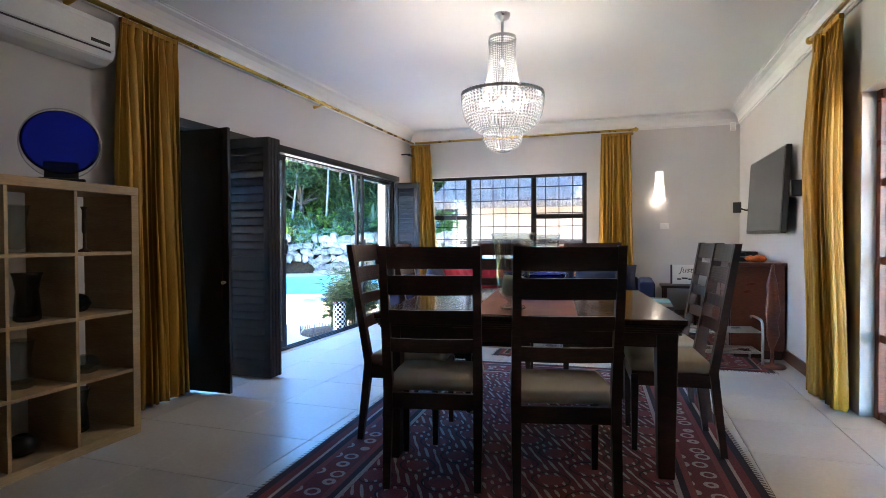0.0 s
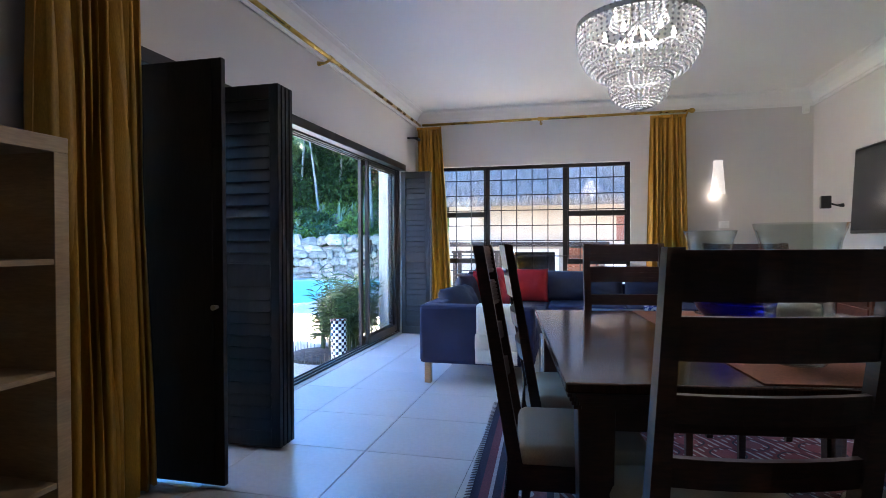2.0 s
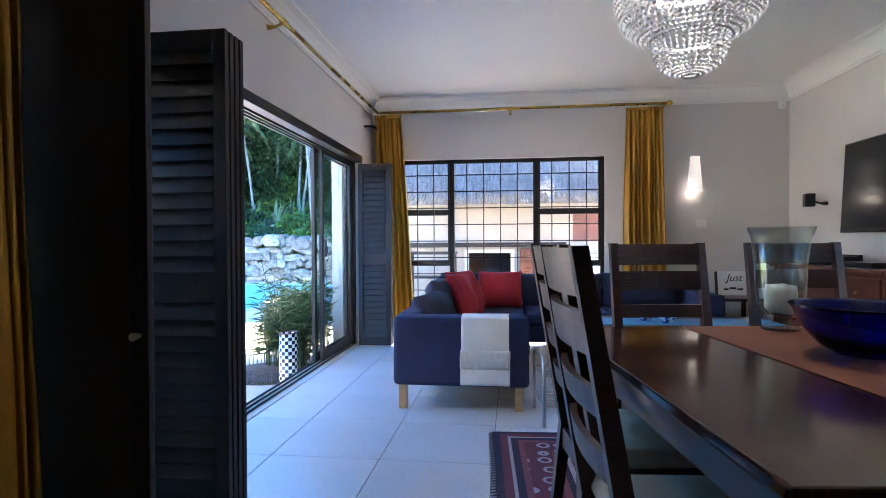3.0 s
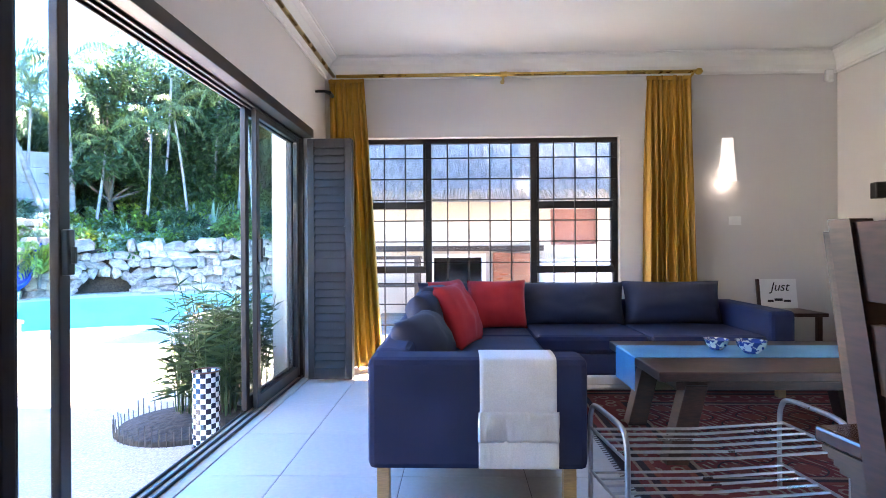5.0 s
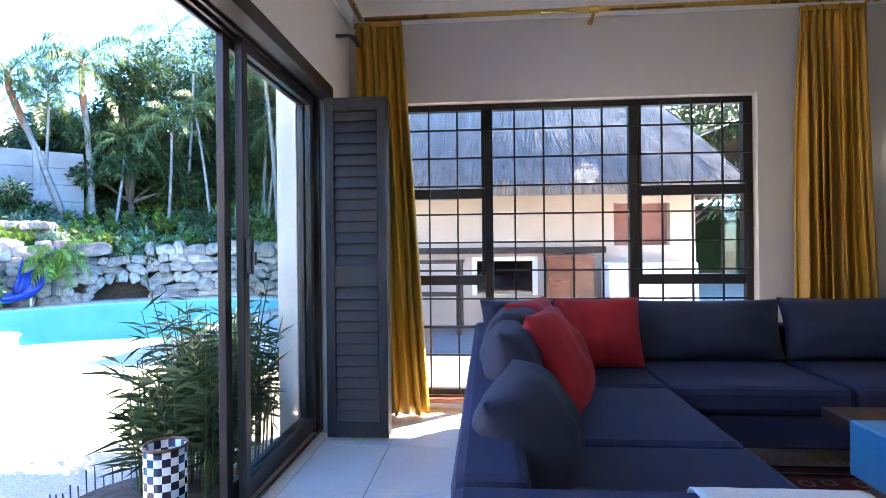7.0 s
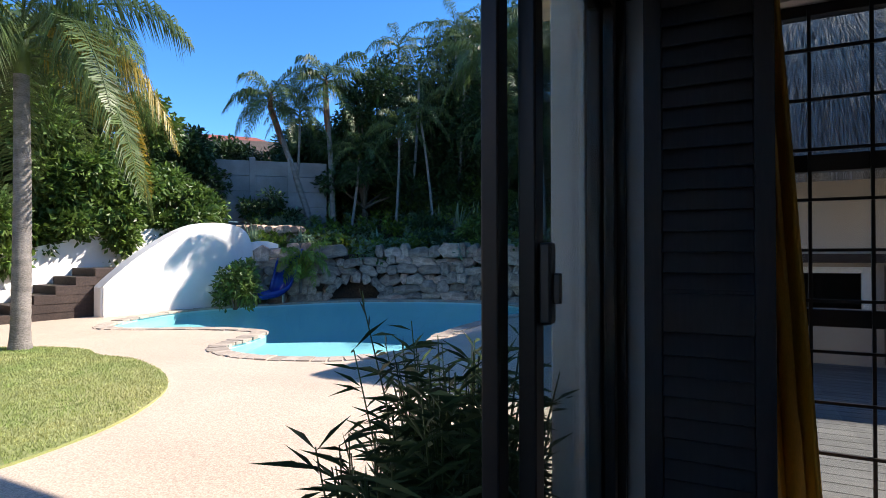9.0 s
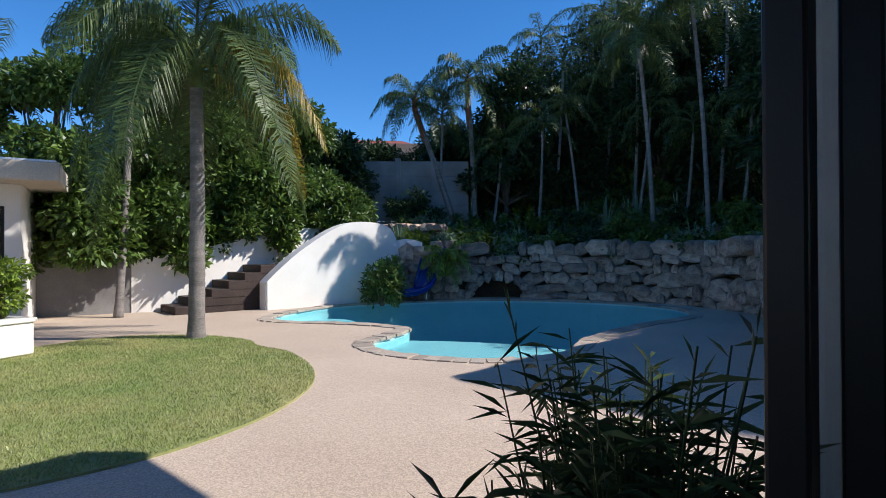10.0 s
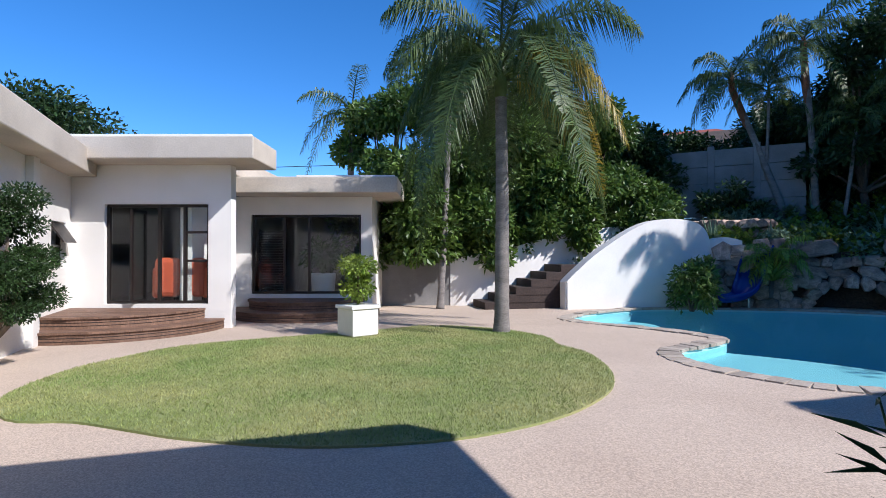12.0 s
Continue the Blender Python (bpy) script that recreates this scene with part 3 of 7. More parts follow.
# ---- curtains and rods ----
def curtain(name, p0, p1, zt, zb, folds, amp, label, spread=1.0, seed=0, lean=0.0):
    """A pleated cloth hung between two plan points, gathered at the top."""
    rnd = random.Random(seed)
    ph = [rnd.uniform(-0.5, 0.5) for _ in range(folds + 2)]
    a, b = Vector((*p0, 0)), Vector((*p1, 0))
    d = b - a
    nrm = Vector((-d.y, d.x, 0)).normalized()
    nu, nv = folds * 9, 22
    verts, faces = [], []
    for j in range(nv + 1):
        v = j / nv
        z = zt + (zb - zt) * v
        for i in range(nu + 1):
            u = i / nu
            f = min(folds * 0.999, max(0.0, u * folds + 0.42 * math.sin(u * 11 + seed) * math.sin(math.pi * u) * min(1, v * 2 + 0.3)))
            k = int(f)
            w = ph[k] * (1 - (f - k)) + ph[k + 1] * (f - k)
            s = math.sin(2 * math.pi * f + w * 1.6 + 0.5 * math.sin(v * 3 + k))
            am = amp * (0.45 + 0.75 * min(1, v * 3.0)) * (1 + 0.5 * w)
            pinch = 0.45 + 0.55 * min(1.0, abs(v - 0.035) * 28)
            c = a + d * (0.5 + (u - 0.5) * (1 + (spread - 1) * v)) + d.normalized() * lean * v + d.normalized() * 0.35 * am * math.sin(4 * math.pi * f + w) + nrm * (am * pinch * s + 0.02 * math.sin(v * 5 + w))
            verts.append((c.x, c.y, z + 0.006 * math.sin(f * 3)))
    for j in range(nv):
        for i in range(nu):
            q = j * (nu + 1) + i
            faces.append((q, q + 1, q + nu + 2, q + nu + 1))
    ob = thing(name, Matrix(), label, "curtain", "gold curtains")
    cl = raw("cloth", verts, faces, M["gold"], ob, smooth=True)
    so = cl.modifiers.new("thickness", "SOLIDIFY")
    so.thickness = 0.005
    bm = bmesh.new()
    box(bm, -0.5, 0.5, -amp * 0.30, amp * 0.30, zt - 0.03, zt + 0.004, bev=0.003)
    hd = part("heading_tape", bm, M["gold"], ob)
    mid = (a + b) / 2
    hd.matrix_basis = Matrix.Translation((mid.x, mid.y, 0)) @ Matrix.Rotation(math.atan2(d.y, d.x), 4, "Z") @ Matrix.Diagonal((d.length, 1, 1, 1))
    return ob


RZ = 2.70
curtain("curtain", (-3.07, 3.88), (-3.07, 4.36), RZ - 0.045, 0.02, 9, 0.052, "floor length mustard gold pleated curtain beside the shelf unit", 1.12, 1)
curtain("curtain", (-3.15, 9.24), (-2.82, 9.24), RZ - 0.03, 0.02, 7, 0.042, "floor length mustard gold pleated curtain in the room corner", 1.3, 2, 0.12)
curtain("curtain", (-0.22, 9.27), (0.18, 9.27), RZ - 0.03, 0.02, 8, 0.042, "floor length mustard gold pleated curtain beside the window", 1.28, 3)
curtain("curtain", (1.47, 5.38), (1.47, 5.92), RZ - 0.045, 0.02, 9, 0.05, "floor length mustard gold pleated curtain by the glass doors", 1.15, 4)


def rod(pts, joints, ends, brackets, label):
    ob = thing("curtain_rod", Matrix(), label, "curtain rod", "brass curtain rods")
    bm = bmesh.new()
    tube(bm, pts, 0.017, 12)
    part("pole", bm, M["brass"], ob, smooth=True)
    d = (Vector(pts[-1]) - Vector(pts[0])).normalized()
    for j in joints:
        bm = bmesh.new()
        j = Vector(j)
        tube(bm, [j - d * 0.035, j - d * 0.03, j + d * 0.03, j + d * 0.035], [0.018, 0.024, 0.024, 0.018], 12)
        part("collar", bm, M["brass"], ob)
    for e, s in ends:
        bm = bmesh.new()
        e = Vector(e)
        tube(bm, [e, e + d * s * 0.02, e + d * s * 0.045, e + d * s * 0.065], [0.02, 0.031, 0.029, 0.006], 12)
        part("finial", bm, M["brass"], ob, smooth=True)
    for p, w in brackets:
        bm = bmesh.new()
        tube(bm, [p, (Vector(p) + Vector(w)) / 2 - Vector((0, 0, 0.012)), w], [0.012, 0.010, 0.022], 8)
        part("bracket", bm, M["brass"], ob)


rod([(-3.10, 3.55, RZ), (-3.10, 9.22, RZ)], [(-3.10, 6.5, RZ)], [((-3.10, 3.55, RZ), -1)], [((-3.10, y, RZ - 0.005), (XL, y, RZ - 0.03)) for y in (3.62, 6.5)], "long brass curtain pole above the garden door")
rod([(-3.08, 9.26, RZ + 0.01), (0.22, 9.26, RZ + 0.01)], [(-1.53, 9.26, RZ + 0.01)], [((0.22, 9.26, RZ + 0.01), 1)], [((x, 9.26, RZ), (x, YB, RZ - 0.02)) for x in (-1.53, 0.2)], "brass curtain pole above the barred window")
rod([(1.47, 2.7, RZ), (1.47, 6.0, RZ)], [], [((1.47, 6.0, RZ), 1)], [((1.47, y, RZ), (XR, y, RZ - 0.02)) for y in (2.9, 5.97)], "brass curtain pole above the glass doors")
bm = bmesh.new()
tube(bm, [(-3.21, 9.0, 2.50), (-3.13, 9.0, 2.50), (-3.10, 9.05, 2.50), (-3.10, 9.16, 2.50)], [0.012, 0.012, 0.02, 0.02], 8)
tagged(part("curtain_hook", bm, M["black"]), "dark metal curtain tie-back hook on the wall", "hook")

# ---- wall fittings ----
ac = thing("air_conditioner", pose(XL, 3.34, 2.30), "white wall mounted split air conditioner", "air conditioner")
bm = bmesh.new()
prof = [(0, 0.0), (0.13, 0.0), (0.19, 0.03), (0.215, 0.09), (0.215, 0.22), (0.20, 0.265), (0.16, 0.285), (0, 0.285)]
a = [bm.verts.new((x, -0.45, z)) for x, z in prof]
b = [bm.verts.new((x, 0.45, z)) for x, z in prof]
for k in range(len(prof)):
    bm.faces.new((a[k], a[(k + 1) % len(a)], b[(k + 1) % len(a)], b[k]))
bm.faces.new(a[::-1])
bm.faces.new(b)
bmesh.ops.bevel(bm, geom=[e for e in bm.edges], offset=0.006, segments=2, affect="EDGES")
part("body", bm, M["white"], ac)
boxpart("front_panel", (0.212, 0.222, -0.44, 0.44, 0.085, 0.235), M["white"], ac)
boxpart("air_flap", (0.15, 0.205, -0.41, 0.41, 0.012, 0.020), M["white"], ac, bev=0.002, m=Matrix.Translation((0.0, 0, 0)) @ pose(0, 0, 0.03, 0, -28))
boxpart("air_slot", (0.214, 0.219, -0.41, 0.41, 0.071, 0.080), M["black"], ac, bev=0)
boxpart("display", (0.222, 0.225, 0.27, 0.40, 0.105, 0.125), M["black"], ac, bev=0.002)

tv = thing("television", pose(1.46, 7.46, 1.22), "large black flat screen television bracketed to the wall", "television")
boxpart("casing", (-0.02, 0.03, -0.74, 0.74, 0, 0.80), M["black"], tv, bev=0.008, m=pose(0, 0, 0, 0, 3, 0))
boxpart("screen", (-0.024, -0.0205, -0.72, 0.72, 0.03, 0.78), M["screen"], tv, bev=0, m=pose(0, 0, 0, 0, 3, 0))
boxpart("wall_bracket", (0.03, 0.12, -0.2, 0.2, 0.25, 0.55), M["black"], tv)
for y, z in ((6.15, 1.57), (8.66, 1.55)):
    sp = thing("wall_speaker", pose(XR, y, z), "small black satellite speaker on a wall bracket", "speaker", "satellite speakers")
    boxpart("cabinet", (-0.20, -0.11, -0.05, 0.05, -0.06, 0.07), M["black"], sp, bev=0.008, m=pose(0, 0, 0, 0, 0, -12))
    bm = bmesh.new()
    tube(bm, [(-0.12, 0, -0.01), (-0.06, 0, -0.03), (0, 0, -0.03)], [0.010, 0.010, 0.022], 8)
    part("bracket", bm, M["black"], sp)
se = thing("alarm_sensor", pose(XR - 0.09, YB, 2.63), "small white alarm sensor high in the wall corner", "sensor")
boxpart("housing", (-0.035, 0.035, -0.05, 0, 0, 0.115), M["white"], se, bev=0.012)
boxpart("lens", (-0.022, 0.022, -0.054, -0.0495, 0.015, 0.055), M["shade"], se, bev=0.002)
sw = thing("wall_socket", pose(0.633, YB, 1.35), "white plastic switch plate on the wall", "switch")
boxpart("plate", (-0.057, 0.057, -0.012, 0, -0.04, 0.04), M["white"], sw, bev=0.004)
for x in (-0.025, 0.025):
    boxpart("rocker", (x - 0.012, x + 0.012, -0.017, -0.0115, -0.02, 0.02), M["white"], sw, bev=0.002)

wl = thing("wall_lamp", pose(0.565, YB, 1.72), "lit white frosted glass wall lamp, brightest at its foot", "wall lamp")
bm = bmesh.new()
rows = []
for z, r in ((0.0, 0.080), (0.06, 0.077), (0.2, 0.066), (0.33, 0.056), (0.40, 0.052)):
    rows.append([bm.verts.new((r * math.cos(math.pi + math.pi * k / 16), 0.62 * r * math.sin(math.pi + math.pi * k / 16) - 0.012, z)) for k in range(17)])
for r0, r1 in zip(rows, rows[1:]):
    for k in range(16):
        bm.faces.new((r0[k], r0[k + 1], r1[k + 1], r1[k]))
s = part("shade", bm, M["shadelit"], wl, smooth=True)
s.modifiers.new("thickness", "SOLIDIFY").thickness = 0.004
boxpart("back_plate", (-0.05, 0.05, -0.012, 0, 0.05, 0.38), M["white"], wl)
bm = bmesh.new()
lathe(bm, [(0.004, -0.02), (0.028, 0.0), (0.036, 0.035), (0.028, 0.07), (0.012, 0.09)], 16, (-0.040, -0.036, 0.050))
part("bulb", bm, M["lampbulb"], wl, smooth=True)
lp = new("wall_lamp_light", bpy.data.lights.new("wall_lamp_light", "POINT"))
lp.data.energy, lp.data.color, lp.data.shadow_soft_size = 0.022, (1.0, 0.90, 0.76), 0.03
lp.location = (0.52, YB - 0.06, 1.70)


# ---- chandelier ----
def chandelier(x, y):
    ob = thing("chandelier", pose(x, y, 0), "lit crystal bead chandelier in tiers below a chrome rose", "chandelier")
    bm = bmesh.new()
    lathe(bm, [(0.062, 2.898), (0.062, 2.885), (0.05, 2.86), (0.012, 2.845), (0.008, 2.70), (0.012, 2.69)], 20)
    part("ceiling_rose", bm, M["chrome"], ob, smooth=True)
    for r, z, h in ((0.105, 2.70, 0.022), (0.315, 2.265, 0.026), (0.16, 2.0, 0.012)):
        bm = bmesh.new()
        rings = [[bm.verts.new((q * math.cos(k * math.pi / 24), q * math.sin(k * math.pi / 24), zz)) for k in range(48)] for q, zz in ((r, z), (r, z + h), (r - 0.005, z + h), (r - 0.005, z))]
        for i in range(4):
            for k in range(48):
                bm.faces.new((rings[i][k], rings[i][(k + 1) % 48], rings[(i + 1) % 4][(k + 1) % 48], rings[(i + 1) % 4][k]))
        part("hoop", bm, M["chrome"], ob)

    def strand(pts, size):
        line = spline(pts, 10)
        tot, out, nxt = 0.0, [], 0.0
        for p, q in zip(line, line[1:]):
            L = (q - p).length
            while nxt <= tot + L:
                out.append(p.lerp(q, (nxt - tot) / max(L, 1e-6)))
                nxt += size * 1.3
            tot += L
        verts, faces = [], []
        for c in out:
            i = len(verts)
            s = size * 0.5
            verts += [(c.x + s, c.y, c.z), (c.x, c.y + s, c.z), (c.x - s, c.y, c.z), (c.x, c.y - s, c.z), (c.x, c.y, c.z + s), (c.x, c.y, c.z - s)]
            faces += [(i, i + 1, i + 4), (i + 1, i + 2, i + 4), (i + 2, i + 3, i + 4), (i + 3, i, i + 4), (i + 1, i, i + 5), (i + 2, i + 1, i + 5), (i + 3, i + 2, i + 5), (i, i + 3, i + 5)]
        return verts, faces

    allv, allf = [], []
    for (vs, fs), n in ((strand([(0.103, 0, 2.70), (0.099, 0, 2.60), (0.108, 0, 2.47), (0.130, 0, 2.35), (0.150, 0, 2.275)], 0.014), 40),
                  (strand([(0.313, 0, 2.26), (0.308, 0, 2.19), (0.285, 0, 2.10), (0.235, 0, 2.035), (0.160, 0, 1.995)], 0.018), 64),
                  (strand([(0.150, 0, 1.990), (0.147, 0, 1.94), (0.115, 0, 1.885), (0.06, 0, 1.855), (0.01, 0, 1.845)], 0.016), 34),
                  (strand([(0.312, 0, 2.288), (0.312, 0, 2.24)], 0.016), 60)):
        for k in range(n):
            c, d, o = math.cos(2 * math.pi * k / n), math.sin(2 * math.pi * k / n), len(allv)
            allv += [(x * c - y * d, x * d + y * c, z) for x, y, z in vs]
            allf += [tuple(i + o for i in f) for f in fs]
    tagged(raw("bead_netting", allv, allf, M["crystal"], ob), "strands of small clear crystal beads", kind="stuff")
    for k in range(6):
        bm = bmesh.new()
        lathe(bm, [(0.005, 0), (0.011, 0.010), (0.012, 0.024), (0.007, 0.042), (0.002, 0.055)], 10, (0.17 * math.cos(k * math.pi / 3), 0.17 * math.sin(k * math.pi / 3), 2.20))
        part("bulb", bm, M["bulb"], ob, smooth=True)
        bm = bmesh.new()
        tube(bm, [(0, 0, 2.30), (0.10 * math.cos(k * math.pi / 3), 0.10 * math.sin(k * math.pi / 3), 2.17), (0.17 * math.cos(k * math.pi / 3), 0.17 * math.sin(k * math.pi / 3), 2.20)], 0.006, 6)
        part("arm", bm, M["chrome"], ob)
    bm = bmesh.new()
    lathe(bm, [(0.005, 0), (0.011, 0.010), (0.012, 0.024), (0.007, 0.042), (0.002, 0.055)], 10, (0, 0, 2.50))
    part("bulb", bm, M["bulb"], ob, smooth=True)
    bm = bmesh.new()
    tube(bm, [(0, 0, 2.69), (0, 0, 2.28)], 0.006, 6)
    part("stem", bm, M["chrome"], ob)
    lg = new("chandelier_light", bpy.data.lights.new("chandelier_light", "POINT"))
    lg.data.energy, lg.data.color, lg.data.shadow_soft_size = 0.8, (1.0, 0.95, 0.88), 0.16
    lg.location = (x, y, 2.22)


chandelier(-0.78, 5.24)


# ---- dining end ----
def bent(bm, w, z0, z1, th, y, sag, seg=6):
    """A slat across the chair back, curved in plan."""
    rows = []
    for i in range(seg + 1):
        u = i / seg - 0.5
        dy = sag * (1 - 4 * u * u)
        rows.append([bm.verts.new((u * w, y(zz) - dy + o, zz)) for o, zz in ((0, z0), (0, z1), (th, z1), (th, z0))])
    for a, b in zip(rows, rows[1:]):
        for k in range(4):
            bm.faces.new((a[k], a[(k + 1) % 4], b[(k + 1) % 4], b[k]))
    bm.faces.new(rows[0][::-1])
    bm.faces.new(rows[-1])


def dining_chair():
    """Faces +y; the origin is on the floor under the seat's middle."""
    ob = thing("dining_chair", Matrix(), "dark stained ladder-back dining chair with a cream padded seat", "chair", "chairs round the dining table")

    def yb(z):
        return -0.20 - max(0, z - 0.45) * 0.17 - max(0, 0.45 - z) * 0.12

    for sx in (-1, 1):
        bm = bmesh.new()
        pts = [(sx * 0.212, yb(z) + 0.012, z) for z in (0, 0.2, 0.45, 0.7, 0.95, 1.13)]
        for (p, q), (r0, r1) in zip(zip(pts, pts[1:]), zip((0.016, 0.019, 0.022, 0.020, 0.018), (0.019, 0.022, 0.020, 0.018, 0.017))):
            va = [bm.verts.new((p[0] + a * r0, p[1] + b * r0, p[2])) for a, b in ((-1, -1), (1, -1), (1, 1), (-1, 1))]
            vb = [bm.verts.new((q[0] + a * r1, q[1] + b * r1, q[2])) for a, b in ((-1, -1), (1, -1), (1, 1), (-1, 1))]
            for k in range(4):
                bm.faces.new((va[k], va[(k + 1) % 4], vb[(k + 1) % 4], vb[k]))
            if p[2] == 0:
                bm.faces.new(va[::-1])
            if q[2] == 1.13:
                bm.faces.new(vb)
        bmesh.ops.remove_doubles(bm, verts=bm.verts, dist=0.0005)
        part("back_post", bm, M["wood"], ob)
        bm = bmesh.new()
        vs = box(bm, sx * 0.20 - 0.021, sx * 0.20 + 0.021, 0.185, 0.227, 0, 0.42, bev=0.003)
        for v in vs:
            k = 1 - 0.35 * max(0, 1 - v.co.z / 0.42)
            v.co.x, v.co.y = sx * 0.20 + (v.co.x - sx * 0.20) * k, 0.206 + (v.co.y - 0.206) * k
        part("front_leg", bm, M["wood"], ob)
    for z0, z1 in ((1.025, 1.125), (0.905, 0.995), (0.775, 0.835), (0.635, 0.70)):
        bm = bmesh.new()
        bent(bm, 0.39, z0, z1, 0.018, yb, 0.022)
        s = part("slat", bm, M["wood"], ob)
        if z1 > 0.95:
            bm = bmesh.new()
            for k in range(6):
                z = z0 + 0.010 + k * (z1 - z0 - 0.02) / 5
                bent(bm, 0.385, z - 0.004, z + 0.004, 0.004, lambda q: yb(q) + 0.0185, 0.022)
            part("reeding", bm, M["wood"], s)
    bm = bmesh.new()
    box(bm, -0.205, 0.205, 0.19, 0.222, 0.36, 0.435, bev=0.003)
    box(bm, -0.195, 0.195, -0.205, -0.18, 0.36, 0.435, bev=0.003)
    for sx in (-1, 1):
        box(bm, sx * 0.205 - 0.012, sx * 0.205 + 0.012, -0.19, 0.19, 0.36, 0.435, bev=0.003)
    part("seat_frame", bm, M["wood"], ob)
    bm = bmesh.new()
    vs = box(bm, -0.225, 0.225, -0.185, 0.235, 0.436, 0.50, bev=0.028)
    for v in vs:
        if v.co.z > 0.47:
            v.co.z += 0.012 * max(0, 1 - (v.co.x / 0.22) ** 2) * max(0, 1 - (v.co.y / 0.22) ** 2)
    part("seat", bm, M["seat"], ob, "cream woven padded seat", True)
    return ob


TA = 7.0     # the dining table stands a little askew
TC = Vector((-0.455, 4.535, 0))


def at_table(dx, dy, turn):
    p = TC + Matrix.Rotation(radians(TA), 3, "Z") @ Vector((dx, dy, 0))
    return pose(p.x, p.y, 0.013, 0, 0, TA + turn)


ch = dining_chair()
ch.matrix_basis = at_table(-0.42, -0.80, 5)
for dx, dy, turn in ((0.18, -0.89, 7), (-0.70, -0.28, -92), (-0.62, 0.31, -88), (0.80, -0.16, 88), (0.87, 0.42, 91), (-0.24, 0.78, 181), (0.45, 0.86, 178)):
    copy_thing(ch, at_table(dx, dy, turn))

tb = thing("dining_table", pose(TC.x, TC.y, 0.013, 0, 0, TA), "large square dark polished wooden dining table with reeded edge", "table")
S, TZ = 0.77, 0.775
boxpart("tabletop", (-S, S, -S, S, TZ - 0.028, TZ), M["top"], tb, "polished brown tabletop", bev=0.006)
for sx, sy in ((-1, 0), (1, 0), (0, -1), (0, 1)):
    bm = bmesh.new()
    for k in range(4):
        z = TZ - 0.036 - k * 0.012
        o = S - 0.012 - 0.006 * k
        if sx:
            box(bm, sx * o - 0.006, sx * o + 0.006, -o, o, z - 0.005, z + 0.005)
        else:
            box(bm, -o + 0.014, o - 0.014, sy * o - 0.006, sy * o + 0.006, z - 0.005, z + 0.005)
    part("reeding", bm, M["wood"], tb)
    o = S - 0.06
    boxpart("apron", (sx * o - 0.011, sx * o + 0.011, -o + 0.03, o - 0.03, TZ - 0.14, TZ - 0.029) if sx else (-o + 0.03, o - 0.03, sy * o - 0.011, sy * o + 0.011, TZ - 0.14, TZ - 0.029), M["wood"], tb)
for sx in (-1, 1):
    for sy in (-1, 1):
        bm = bmesh.new()
        cx, cy = sx * (S - 0.085), sy * (S - 0.085)
        vs = box(bm, cx - 0.05, cx + 0.05, cy - 0.05, cy + 0.05, 0, TZ - 0.03, bev=0.006)
        for v in vs:
            k = 1 - 0.25 * max(0, 1 - v.co.z / 0.6)
            v.co.x, v.co.y = cx + (v.co.x - cx) * k, cy + (v.co.y - cy) * k
        part("leg", bm, M["wood"], tb)
T0 = TZ + 0.013
rn = boxpart("table_runner", (-0.27, 0.27, -S + 0.03, S - 0.03, 0, 0.003), M["run"], None, bev=0.001)
rn.matrix_basis = pose(TC.x, TC.y, T0 + 0.0005, 0, 0, TA)
tagged(rn, "terracotta woven runner lying along the dining table", "table runner")


def hurricane(x, y, tilt=0):
    ob = thing("hurricane_vase", pose(x, y, T0 + 0.004) @ Matrix.Scale(1.2, 4), "clear flared glass hurricane vase holding a cream candle", "candle holder", "hurricane vases")
    bm = bmesh.new()
    outer = [(0.055, 0.0), (0.060, 0.006), (0.05, 0.014), (0.022, 0.024), (0.022, 0.036), (0.055, 0.055), (0.072, 0.09), (0.076, 0.14), (0.078, 0.22), (0.088, 0.30), (0.102, 0.345)]
    inner = [(0.098, 0.345), (0.084, 0.30), (0.074, 0.22), (0.072, 0.14), (0.066, 0.09), (0.048, 0.062), (0.004, 0.052)]
    lathe(bm, outer + inner, 32)
    part("glass", bm, M["glasst"], ob, "clear glass", True)
    bm = bmesh.new()
    lathe(bm, [(0.034, 0.056), (0.048, 0.075), (0.048, 0.13), (0.044, 0.15), (0.030, 0.146), (0.004, 0.140)], 20)
    for v in bm.verts:
        v.co.z += 0.012 * noise.noise(v.co * 40)
        v.co.x *= 1 + 0.12 * noise.noise(v.co * 30)
    part("candle", bm, M["candle"], ob, "cream rose shaped candle", True)


M["glasst"] = paneglass("thin clear glass", (0.86, 0.89, 0.88), 2.2)
hurricane(-0.46, 4.04)
hurricane(-0.45, 5.18)
bw = thing("glass_bowl", pose(-0.44, 4.66, T0 + 0.004), "wide cobalt blue glass bowl on the runner", "bowl")
bm = bmesh.new()
lathe(bm, [(0.06, 0), (0.085, 0.006), (0.13, 0.035), (0.175, 0.09), (0.20, 0.15), (0.212, 0.158), (0.206, 0.160), (0.192, 0.148), (0.168, 0.092), (0.12, 0.042), (0.004, 0.012)], 40)
part("bowl", bm, M["blueglass"], bw, smooth=True)


